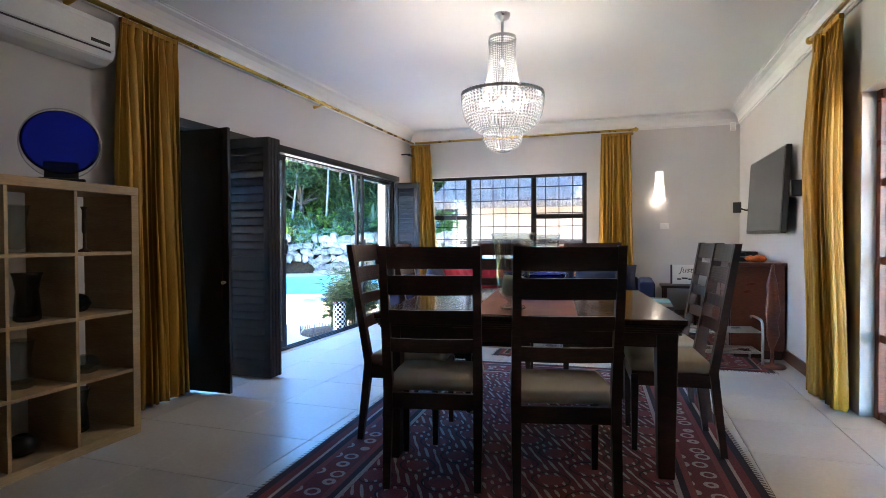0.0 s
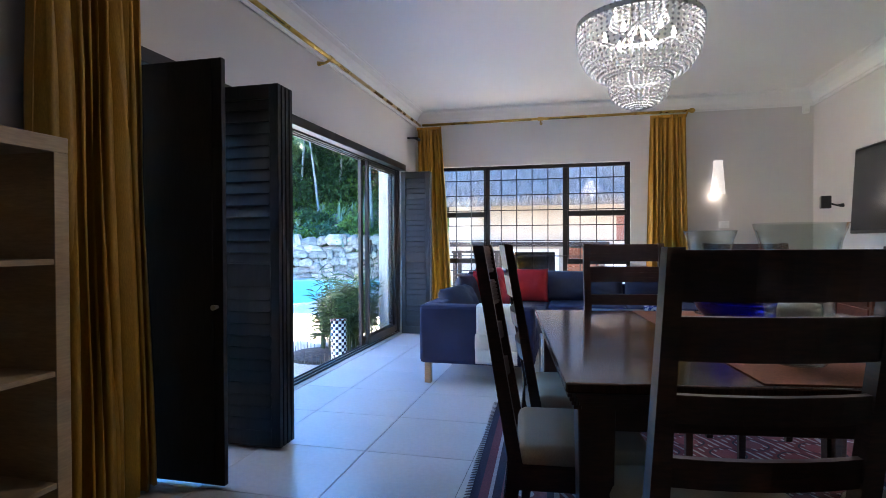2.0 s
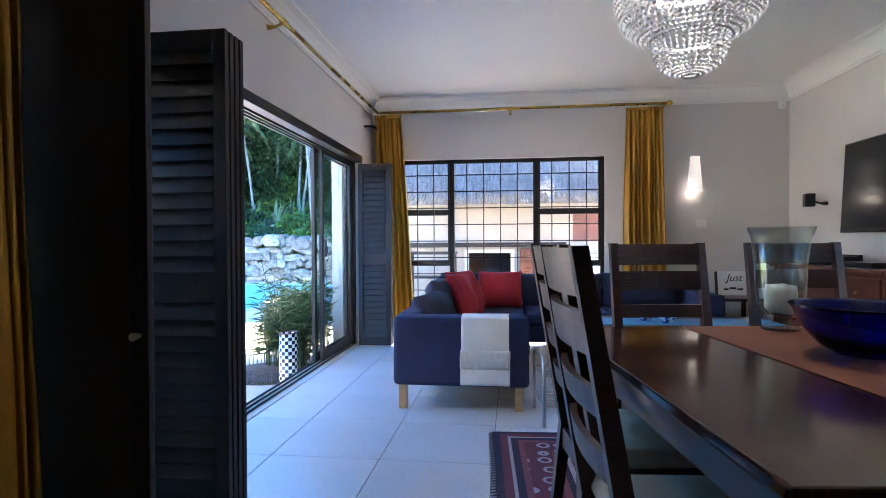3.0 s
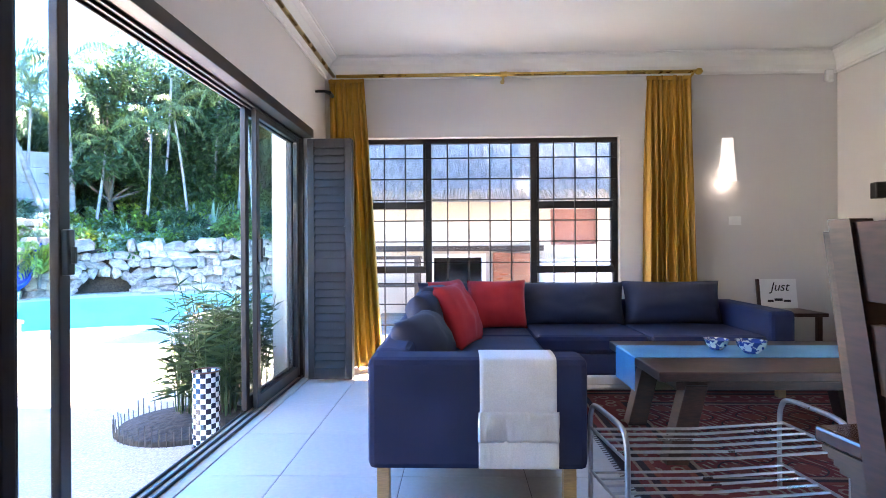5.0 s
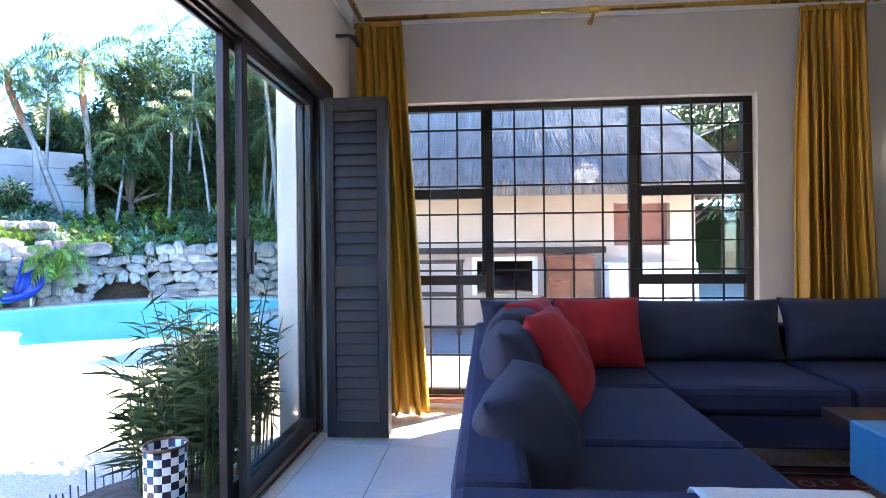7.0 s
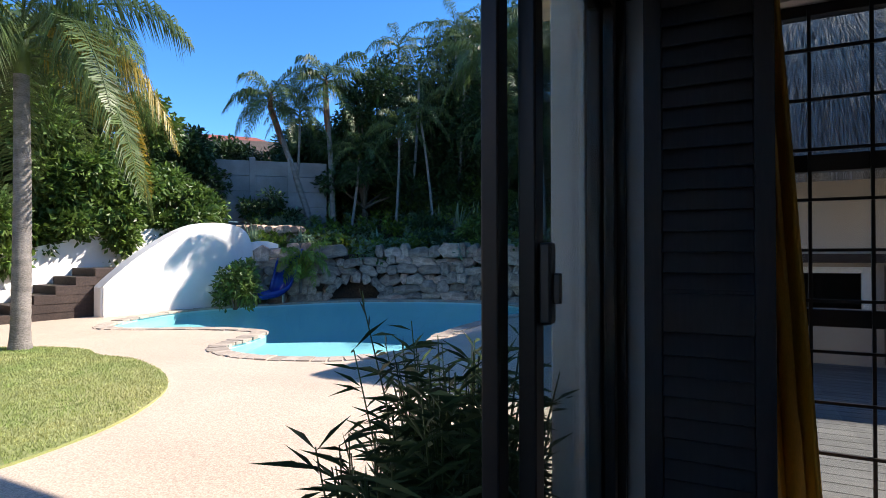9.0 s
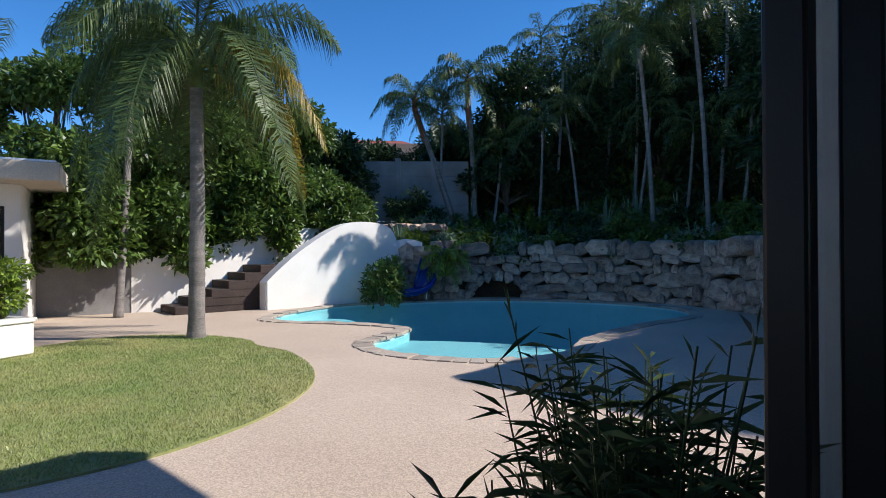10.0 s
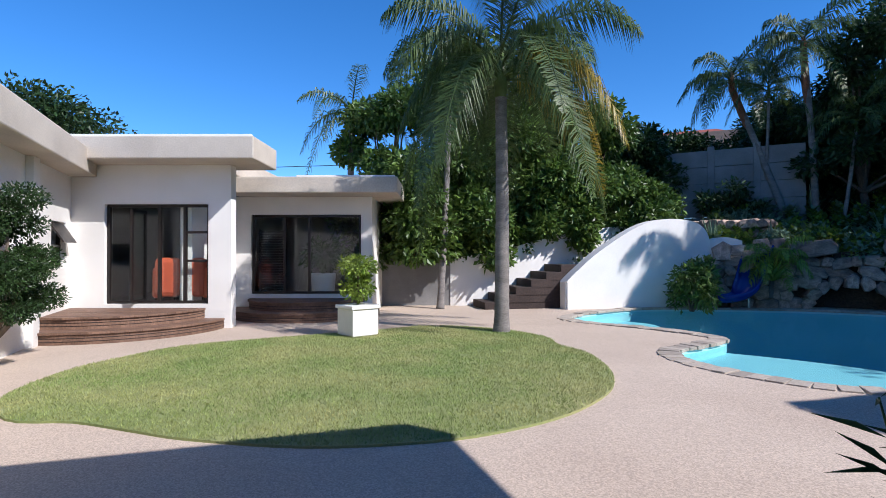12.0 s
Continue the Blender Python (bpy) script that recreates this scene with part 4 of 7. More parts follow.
def rug(name, x, y, turn, hx, hy, material, label):
    ob = thing(name, pose(x, y, 0.0005, 0, 0, turn), label, "rug")
    bm = bmesh.new()
    nx, ny = 24, 36
    top = [[bm.verts.new((hx * (2 * i / nx - 1), hy * (2 * j / ny - 1), 0.010 + 0.0015 * noise.noise((i * 0.4, j * 0.4, 0)))) for i in range(nx + 1)] for j in range(ny + 1)]
    for j in range(ny):
        for i in range(nx):
            bm.faces.new((top[j][i], top[j][i + 1], top[j + 1][i + 1], top[j + 1][i]))
    ext = bmesh.ops.extrude_face_region(bm, geom=bm.faces[:])
    for v in [g for g in ext["geom"] if isinstance(g, bmesh.types.BMVert)]:
        v.co.z = 0.001
    part("woven_field", bm, material, ob)
    rnd = random.Random(5)
    for side, sg in (("fringe", 1), ("fringe", -1)):
        verts, faces = [], []
        n = int(2 * hx / 0.011)
        for k in range(n):
            x0 = -hx + (k + 0.5) * 2 * hx / n
            a, L = rnd.uniform(-0.02, 0.02), rnd.uniform(0.055, 0.085)
            i = len(verts)
            verts += [(x0 - 0.004, sg * hy, 0.006), (x0 + 0.004, sg * hy, 0.006), (x0 + a + 0.003, sg * (hy + L), 0.003), (x0 + a - 0.003, sg * (hy + L), 0.003), (x0, sg * hy, 0.010), (x0 + a, sg * (hy + L), 0.007)]
            faces += [(i, i + 3, i + 5, i + 4), (i + 1, i + 4, i + 5, i + 2), (i, i + 1, i + 2, i + 3)]
        raw(side, verts, faces, M["towel"], ob, "off-white cotton fringe")
    for sg in (1, -1):
        verts, faces = [], []
        n = int(2 * hy / 0.03)
        for k in range(n):
            y0 = -hy + (k + 0.5) * 2 * hy / n
            i = len(verts)
            verts += [(sg * hx, y0 - 0.010, 0.008), (sg * hx, y0 + 0.010, 0.008), (sg * (hx + 0.028), y0 + 0.006, 0.003), (sg * (hx + 0.028), y0 - 0.006, 0.003)]
            faces += [(i, i + 1, i + 2, i + 3)]
        raw("overcast_edge", verts, faces, M["wood"], ob, "dark bound edge")
    return ob


rug("area_rug", -0.42, 4.40, 3.0, 1.13, 1.78, M["rug"], "deep red and navy hand-knotted rug under the dining table")
rug("area_rug", 0.10, 7.45, 0.0, 1.25, 1.0, M["rug2"], "worn red patterned oriental rug under the coffee table")


# ---- shelf unit ----
def shelf_unit():
    ob = thing("cube_shelf", pose(-3.07, 2.16, 0.0), "birch veneer cube shelf unit, sparsely filled", "shelf unit")
    W, D, t, ti = 1.49, 0.39, 0.05, 0.018
    for z in (0.0, W - t):
        boxpart("panel", (0, D, 0, W, z, z + t), M["birch"], ob, bev=0.002)
    for y in (0, W - t):
        boxpart("panel", (0, D, y, y + t, t, W - t), M["birch"], ob, bev=0.002)
    c = (W - 2 * t - 3 * ti) / 4
    for k in range(1, 4):
        a = t + k * c + (k - 1) * ti
        boxpart("divider", (0.004, D - 0.004, t, W - t, a, a + ti), M["birch"], ob, bev=0.001)
        for j in range(4):
            z0 = t + j * (c + ti)
            boxpart("divider", (0.006, D - 0.006, a, a + ti, z0, z0 + c), M["birch"], ob, bev=0.001)
    return ob, t, c, ti, W


ob, t, c, ti, W = shelf_unit()


def vase(cell, row, prof, material, label, cat="vase", dx=0.2):
    y = 2.16 + t + cell * (c + ti) + c / 2
    z = t + row * (c + ti) + (0 if row == 0 else 0) + 0.001
    bm = bmesh.new()
    lathe(bm, prof, 24)
    o = part(cat.replace(" ", "_"), bm, material, smooth=True)
    o.matrix_basis = pose(-3.07 + dx, y, z)
    tagged(o, label, cat)


TALL = [(0.05, 0), (0.062, 0.01), (0.058, 0.08), (0.05, 0.16), (0.062, 0.23), (0.07, 0.25), (0.064, 0.25), (0.046, 0.16), (0.05, 0.03), (0.003, 0.014)]
LOW = [(0.03, 0), (0.055, 0.01), (0.075, 0.05), (0.055, 0.09), (0.03, 0.105), (0.026, 0.105), (0.048, 0.088), (0.066, 0.05), (0.003, 0.012)]
STICK = [(0.035, 0), (0.035, 0.008), (0.01, 0.02), (0.008, 0.10), (0.014, 0.12), (0.012, 0.24), (0.02, 0.26), (0.004, 0.262)]
M["smoke"] = paneglass("smoky glass", (0.45, 0.46, 0.48), 1.3)
vase(2, 3, TALL, M["glasst"], "tall clear glass vase in a shelf cube", dx=0.18)
vase(3, 3, STICK, M["wood"], "slim dark turned wooden candlestick", "candlestick", 0.22)
vase(2, 2, TALL, M["smoke"], "tall smoky glass vase with dark foot", dx=0.26)
vase(3, 2, LOW, M["smoke"], "small round dark glass vase", dx=0.15)
vase(2, 1, TALL, M["glasst"], "clear glass jug in a shelf cube", "jug", 0.2)
vase(3, 1, LOW, M["glasst"], "low clear glass dish", "dish", 0.22)
vase(2, 0, LOW, M["black"], "small black clay pot", "pot", 0.2)
vase(3, 0, TALL, M["smoke"], "pale smoky glass vase on the lowest shelf", dx=0.14)
vase(1, 3, LOW, M["smoke"], "round dark glass vase in a shelf cube", dx=0.2)
vase(1, 1, TALL, M["smoke"], "tall dark vase in a shelf cube", dx=0.2)
pl = thing("display_plate", pose(-2.86, 3.31, W, 0, 0, -35), "round cobalt blue glass plate on a black stand", "plate")
bm = bmesh.new()
lathe(bm, [(0.004, 0.0), (0.11, 0.004), (0.165, 0.016), (0.182, 0.028), (0.184, 0.032), (0.162, 0.024), (0.11, 0.013), (0.03, 0.010), (0.02, 0.016), (0.003, 0.018)], 44)
bmesh.ops.transform(bm, matrix=pose(0.02, 0, 0.215, 0, 78, 0), verts=bm.verts)
part("plate", bm, M["blueglass"], pl, smooth=True)
bm = bmesh.new()
box(bm, -0.06, 0.08, -0.11, 0.11, 0, 0.025, bev=0.01)
box(bm, -0.02, 0.0, -0.08, 0.08, 0.025, 0.12, bev=0.004)
part("stand", bm, M["black"], pl)
bm = bmesh.new()
tube(bm, [Vector((0.02 + 0.05 * math.cos(a), 0.19 * math.sin(a), 0.215 + 0.188 * math.cos(a))) for a in [k * math.pi / 16 for k in range(33)]], 0.003, 6)
part("wire_holder", bm, M["chrome"], pl)


# ---- lounge end ----
def pillow(bm, w, h, th, n=18, puff=2.6):
    """A stuffed cushion standing on its edge in the xz plane."""
    for s in (1, -1):
        g = []
        for j in range(n + 1):
            row = []
            for i in range(n + 1):
                u, v = 2 * i / n - 1, 2 * j / n - 1
                k = max(0.0, (1 - abs(u) ** puff) * (1 - abs(v) ** puff)) ** 0.45
                pin = 1 - 0.06 * (1 - abs(u)) * 0 - 0.05 * (1 - u * u) * abs(v) ** 3 - 0.05 * (1 - v * v) * abs(u) ** 3
                wr = 0.030 * noise.noise((u * 1.7, v * 1.7, w * 9 + s)) + 0.012 * noise.noise((u * 4, v * 3, w * 5 + s))
                row.append(bm.verts.new((u * w / 2 * pin, s * (th / 2 * k) + wr * k, h / 2 + v * h / 2 * pin)))
            g.append(row)
        for j in range(n):
            for i in range(n):
                bm.faces.new((g[j][i], g[j][i + 1], g[j + 1][i + 1], g[j + 1][i]))
    bmesh.ops.remove_doubles(bm, verts=bm.verts, dist=0.004)


def cushion(name, w, h, th, m, material, label, parent=None):
    bm = bmesh.new()
    pillow(bm, w, h, th)
    o = part(name, bm, material, parent, label if parent else "", True)
    o.matrix_basis = m
    if parent is None:
        tagged(o, label, "cushion", "loose cushions")
    return o


so = thing("corner_sofa", pose(0, 0, 0), "large navy cloth corner sofa on short oak legs", "sofa")
SX0, SX1, SY0, SY1, SXE = -2.34, -1.42, 6.50, 9.12, 0.46
boxpart("base", (SX0 + 0.02, SX1, SY0 + 0.18, SY1 - 0.02, 0.17, 0.33), M["sofa"], so, bev=0.02)
boxpart("base", (SX1 + 0.002, SXE - 0.18, 8.22, SY1 - 0.02, 0.17, 0.33), M["sofa"], so, bev=0.02)
boxpart("arm", (SX0, SX1 + 0.01, SY0, SY0 + 0.18, 0.17, 0.645), M["sofa"], so, bev=0.03)
boxpart("arm", (SXE - 0.18, SXE, 8.18, SY1, 0.17, 0.645), M["sofa"], so, bev=0.03)
boxpart("backrest", (SX0, SX0 + 0.17, SY0 + 0.18, SY1 - 0.165, 0.17, 0.65), M["sofa"], so, bev=0.03)
boxpart("backrest", (SX0, SXE - 0.18, SY1 - 0.165, SY1, 0.17, 0.65), M["sofa"], so, bev=0.03)
for y0, y1 in ((SY0 + 0.185, 7.43), (7.435, 8.215)):
    boxpart("seat_cushion", (SX0 + 0.175, SX1 + 0.02, y0, y1, 0.33, 0.465), M["sofa"], so, bev=0.035)
boxpart("seat_cushion", (SX0 + 0.175, SX1 + 0.02, 8.22, SY1 - 0.17, 0.33, 0.465), M["sofa"], so, bev=0.035)
for x0, x1 in ((SX1 + 0.025, -0.57), (-0.565, SXE - 0.185)):
    boxpart("seat_cushion", (x0, x1, 8.20, SY1 - 0.17, 0.33, 0.465), M["sofa"], so, bev=0.035)
for x, w, z in ((-1.02, 0.95, 0), (-0.15, 0.82, 0.01)):
    cushion("back_cushion", w, 0.37, 0.25, pose(x, 8.84, 0.45 + z, -14), M["cushd"], "slate blue back cushion", so)
cushion("back_cushion", 0.62, 0.37, 0.24, pose(-1.98, 8.83, 0.46, -16, 0, 12), M["cushd"], "slate blue back cushion", so)
cushion("back_cushion", 0.66, 0.40, 0.30, pose(-2.05, 8.22, 0.46, -16, 0, 84), M["cushd"], "slate blue back cushion", so)
cushion("back_cushion", 0.58, 0.33, 0.27, pose(-2.06, 7.16, 0.452, -30, 0, 80), M["cushd"], "crumpled slate blue back cushion", so)
cushion("back_cushion", 0.52, 0.38, 0.22, pose(-2.11, 7.74, 0.455, -14, 0, 86), M["cushd"], "slate blue back cushion", so)
for x, y in ((SX0 + 0.06, SY0 + 0.07), (SX1 - 0.06, SY0 + 0.07), (SX0 + 0.06, SY1 - 0.06), (SXE - 0.07, 8.26), (SXE - 0.07, SY1 - 0.06), (SX1 - 0.06, 8.26)):
    bm = bmesh.new()
    vs = box(bm, x - 0.027, x + 0.027, y - 0.027, y + 0.027, 0, 0.17, bev=0.003)
    part("leg", bm, M["legwood"], so, "light oak leg")
cushion("throw_cushion", 0.48, 0.40, 0.20, pose(-1.64, 8.60, 0.46, -18, 0, 3), M["red"], "plump scarlet throw cushion on the corner sofa")
cushion("throw_cushion", 0.48, 0.44, 0.18, pose(-1.86, 7.86, 0.465, -26, 0, 72), M["red"], "scarlet throw cushion leaning on the sofa back")
cushion("throw_cushion", 0.46, 0.44, 0.18, pose(-1.90, 8.30, 0.465, -26, 0, 60), M["red"], "scarlet throw cushion tucked behind another")


def throw(x0, x1):
    ob = thing("arm_throw", pose(0, 0, 0), "white cotton arm cover with ruched pockets over the sofa arm", "arm cover")
    bm = bmesh.new()
    yf = SY0 - 0.008
    prof = [(SY0 + 0.195, 0.47), (SY0 + 0.192, 0.60), (SY0 + 0.175, 0.647), (SY0 + 0.09, 0.653), (SY0 + 0.01, 0.647), (yf, 0.62), (yf, 0.50), (yf - 0.002, 0.40), (yf, 0.30), (yf, 0.20)]
    prof = [(p.x, p.y) for p in spline([(a, b, 0) for a, b in prof], 3)]
    n = 16
    rows = [[bm.verts.new((x0 + (x1 - x0) * i / n, y + 0.003 * noise.noise((i * 0.6, z * 9, 1)) - 0.001, z)) for i in range(n + 1)] for y, z in prof]
    for a, b in zip(rows, rows[1:]):
        for i in range(n):
            bm.faces.new((a[i], a[i + 1], b[i + 1], b[i]))
    o = part("cover", bm, M["towel"], ob, smooth=True)
    o.modifiers.new("thickness", "SOLIDIFY").thickness = 0.004
    for a, b in ((0.30, 0.425), (0.19, 0.305)):
        bm = bmesh.new()
        n = 40
        rows = []
        for j in range(9):
            v = j / 8
            rows.append([bm.verts.new((x0 - 0.006 + (x1 - x0 + 0.012) * i / n, yf - 0.010 - 0.006 * math.sin(math.pi * v) - 0.014 * abs(noise.noise((i * 0.45, v * 1.5, a * 30))) * (1.6 if a > 0.25 else 0.4), a + (b - a) * v)) for i in range(n + 1)])
        for p, q in zip(rows, rows[1:]):
            for i in range(n):
                bm.faces.new((p[i], p[i + 1], q[i + 1], q[i]))
        o = part("pocket", bm, M["towel"], ob, smooth=True)
        o.modifiers.new("thickness", "SOLIDIFY").thickness = 0.004


throw(-1.865, -1.545)

ct = thing("coffee_table", pose(-0.98, 6.88, 0.013), "low dark timber coffee table with raked block legs", "coffee table")
boxpart("tabletop", (0, 1.55, 0, 0.90, 0.44, 0.487), M["wood"], ct, bev=0.006)
boxpart("apron", (0.12, 1.43, 0.10, 0.80, 0.375, 0.44), M["wood"], ct)
for x, lean in ((0.22, 0.10), (1.33, -0.10)):
    for y in (0.14, 0.76):
        bm = bmesh.new()
        vs = box(bm, x - 0.055, x + 0.055, y - 0.05, y + 0.05, 0, 0.40, bev=0.004)
        for v in vs:
            v.co.x -= lean * (0.40 - v.co.z) / 0.40
        part("leg", bm, M["wood"], ct)
bm = bmesh.new()
prof = [(-0.006, 0.30), (-0.006, 0.40), (-0.006, 0.484), (0.004, 0.4895), (0.4, 0.4895), (0.9, 0.4895), (1.546, 0.4895), (1.556, 0.484), (1.556, 0.36)]
rows = [[bm.verts.new((x, 0.36 + 0.36 * k / 6, z)) for k in range(7)] for x, z in prof]
for a, b in zip(rows, rows[1:]):
    for k in range(6):
        bm.faces.new((a[k], a[k + 1], b[k + 1], b[k]))
r = part("table_runner", bm, M["blue_run"])
r.matrix_basis = pose(-0.98, 6.88, 0.014)
r.modifiers.new("thickness", "SOLIDIFY").thickness = 0.003
tagged(r, "turquoise silk runner hanging over the coffee table's end", "table runner")


def chinamat():
    m = mat("blue and white china", (0.62, 0.64, 0.66), rough=0.15, bump=0)
    n, ln = m.node_tree.nodes, m.node_tree.links
    co, v, r = n.new("ShaderNodeTexCoord"), n.new("ShaderNodeTexNoise"), n.new("ShaderNodeValToRGB")
    v.inputs["Scale"].default_value = 34
    r.color_ramp.elements[0].position, r.color_ramp.elements[0].color = 0.48, (0.03, 0.06, 0.25, 1)
    r.color_ramp.elements[1].position, r.color_ramp.elements[1].color = 0.54, (0.62, 0.64, 0.66, 1)
    ln.new(co.outputs["Object"], v.inputs["Vector"])
    ln.new(v.outputs["Fac"], r.inputs["Fac"])
    ln.new(r.outputs[0], n["Principled BSDF"].inputs["Base Color"])
    return m


M["china"] = chinamat()
for x, y, s in ((-0.30, 7.34, 1.0), (-0.44, 7.46, 0.85)):
    bm = bmesh.new()
    lathe(bm, [(0.035, 0), (0.04, 0.004), (0.045, 0.012), (0.07, 0.035), (0.082, 0.07), (0.085, 0.072), (0.078, 0.068), (0.064, 0.036), (0.003, 0.014)], 28)
    o = part("china_bowl", bm, M["china"], smooth=True)
    o.matrix_basis = pose(x, y, 0.5055) @ Matrix.Diagonal((s, s, s, 1))
    tagged(o, "small blue and white porcelain bowl on the runner", "bowl", "porcelain bowls")


def steel_rack(m, L):
    ob = thing("shoe_rack", m, "grey steel tube shoe rack with two slatted tiers", "shoe rack", "shoe racks")
    for x in (0, L):
        bm = bmesh.new()
        tube(bm, spline([(x, 0, 0), (x, 0, 0.30), (x, 0.015, 0.385), (x, 0.06, 0.42), (x, 0.20, 0.425), (x, 0.34, 0.42), (x, 0.385, 0.385), (x, 0.40, 0.30), (x, 0.40, 0)], 4), 0.011, 10)
        part("end_hoop", bm, M["chrome"], ob, smooth=True)
    for z in (0.12, 0.31):
        for x in (0, L):
            bm = bmesh.new()
            tube(bm, [(x, 0, z), (x, 0.40, z)], 0.007, 8)
            part("cross_bar", bm, M["chrome"], ob)
        for k in range(6):
            bm = bmesh.new()
            y = 0.03 + k * 0.068
            tube(bm, [(0, y, z), (L * 0.5, y, z - 0.012), (L, y, z)], 0.006, 8)
            part("rail", bm, M["chrome"], ob)
    return ob


rk = steel_rack(pose(-1.33, 6.24, 0.004, 0, 0, 6), 0.88)
copy_thing(rk, pose(0.42, 6.62, 0.004, 0, 0, 4))

sb = thing("sideboard", pose(1.10, 7.05, 0), "reddish mahogany sideboard with drawers below the television", "sideboard")
boxpart("body", (0.0, 0.46, 0, 1.65, 0.09, 0.90), M["mahog"], sb, bev=0.004)
boxpart("top", (-0.03, 0.47, -0.03, 1.68, 0.90, 0.935), M["mahog"], sb, bev=0.006)
boxpart("plinth", (0.03, 0.45, 0.03, 1.62, 0, 0.09), M["wood"], sb)
for k in range(3):
    y0 = 0.03 + k * 0.535
    for z0, z1 in ((0.64, 0.87), (0.12, 0.62)):
        d = boxpart("drawer" if z0 > 0.5 else "door", (-0.014, -0.001, y0, y0 + 0.515, z0, z1), M["mahog"], sb)
        bm = bmesh.new()
        tube(bm, [(-0.014, y0 + 0.25, (z0 + z1) / 2), (-0.035, y0 + 0.25, (z0 + z1) / 2)], [0.006, 0.012], 8)
        part("knob", bm, M["brass"], d)
av = thing("av_receiver", pose(1.22, 8.0, 0.935), "black audio receiver on the sideboard", "receiver")
boxpart("casing", (0, 0.30, 0, 0.43, 0.012, 0.09), M["black"], av, bev=0.006)
boxpart("front_panel", (-0.006, 0.001, 0.005, 0.425, 0.02, 0.085), M["screen"], av, bev=0.002)
for y in (0.1, 0.33):
    boxpart("foot", (0.03, 0.26, y - 0.02, y + 0.02, 0, 0.012), M["black"], av)
bx = boxpart("set_top_box", (0, 0.24, 0, 0.36, 0, 0.045), M["black"], None, bev=0.006)
bx.matrix_basis = pose(1.20, 7.35, 0.935)
tagged(bx, "flat black set-top box on the sideboard", "set-top box")
bx = boxpart("game_controller_case", (0, 0.14, 0, 0.2, 0, 0.085), M["black"], None, bev=0.02)
bx.matrix_basis = pose(1.22, 7.75, 0.935)
tagged(bx, "small black rounded case on the sideboard", "case")
bm = bmesh.new()
pillow(bm, 0.2, 0.12, 0.06, 8)
M["orange"] = mat("orange cloth", (0.75, 0.16, 0.02), (0.62, 0.12, 0.015), 6, 0.7)
og = part("folded_cloth", bm, M["orange"], smooth=True)
og.matrix_basis = pose(1.38, 7.20, 0.935 + 0.028, -84, 0, 30)
tagged(og, "crumpled bright orange cloth on the sideboard", "cloth")
sc = thing("wood_sculpture", pose(1.38, 6.72, 0), "slim carved brown wooden sculpture on a round foot", "sculpture")
bm = bmesh.new()
lathe(bm, [(0.11, 0), (0.115, 0.012), (0.10, 0.03), (0.02, 0.04), (0.013, 0.10), (0.014, 0.16), (0.03, 0.2), (0.055, 0.30), (0.048, 0.42), (0.062, 0.52), (0.045, 0.66), (0.05, 0.76), (0.022, 0.86), (0.014, 0.93), (0.004, 0.95)], 20)
for v in bm.verts:
    if v.co.z > 0.2:
        k = noise.noise(v.co * 9)
        v.co.x += 0.018 * k
        v.co.y *= 0.55
        v.co.y += 0.012 * noise.noise(v.co * 14)
part("carving", bm, M["mahog"], sc, smooth=True)

stb = thing("side_table", pose(0.56, 8.74, 0), "small dark wooden side table beside the sofa", "side table")
boxpart("tabletop", (0, 0.5, 0, 0.5, 0.53, 0.56), M["wood"], stb)
boxpart("shelf", (0.03, 0.47, 0.03, 0.47, 0.18, 0.20), M["wood"], stb)
for x in (0.03, 0.43):
    for y in (0.03, 0.43):
        boxpart("leg", (x, x + 0.04, y, y + 0.04, 0, 0.53), M["wood"], stb)
pq = thing("plaque", pose(0.88, 9.12, 0.56, -8), "white lettered wooden plaque propped on the side table", "plaque")
boxpart("board", (-0.16, 0.16, -0.008, 0.008, 0, 0.26), M["white"], pq, bev=0.002)
boxpart("edge_strip", (-0.185, -0.161, -0.012, 0.012, 0, 0.26), M["wood"], pq, bev=0.002)
cu = bpy.data.curves.new("lettering", "FONT")
cu.body, cu.size, cu.align_x, cu.shear, cu.extrude = "Just", 0.11, "CENTER", 0.3, 0.001
cu.materials.append(M["black"])
lt = new("lettering", cu)
lt.parent = pq
lt.matrix_basis = pose(0.01, -0.0095, 0.155, 90)
for k, (a, b) in enumerate(((-0.10, -0.05), (-0.04, 0.03), (0.04, 0.10))):
    boxpart("lettering_bar", (a, b, -0.0105, -0.0085, 0.055 + 0.01 * (k % 2), 0.075 + 0.012 * (k % 2)), M["black"], pq, bev=0)

# ---- garden: ground, pool, lawn ----
from mathutils.geometry import tessellate_polygon
G = -0.12
INDOORS = set(bpy.data.objects)
# the garden is laid out in axes and a scale of its own, turned a little against the house
AXES = Matrix.Translation((-3.42, 7.35, 1.12)) @ Matrix.Rotation(radians(2.8), 4, "Z") @ Matrix.Scale(1.065, 4) @ Matrix.Translation((3.42, -7.35, -1.12))
GH = -0.20     # the paving by the door
POOL = spline([(-12.35, 13.35, 0), (-13.1, 14.5, 0), (-13.35, 15.9, 0), (-13.0, 17.0, 0), (-12.3, 18.2, 0), (-11.5, 19.2, 0), (-10.4, 19.9, 0), (-8.6, 20.4, 0), (-6.9, 20.0, 0), (-6.15, 18.6, 0), (-6.5, 16.8, 0),
               (-6.6, 14.8, 0), (-6.35, 13.5, 0), (-6.75, 12.65, 0), (-7.5, 12.28, 0), (-8.3, 12.25, 0), (-8.85, 12.6, 0), (-9.05, 13.3, 0), (-9.45, 14.02, 0), (-10.6, 13.85, 0), (-11.6, 13.4, 0)], 5, True)
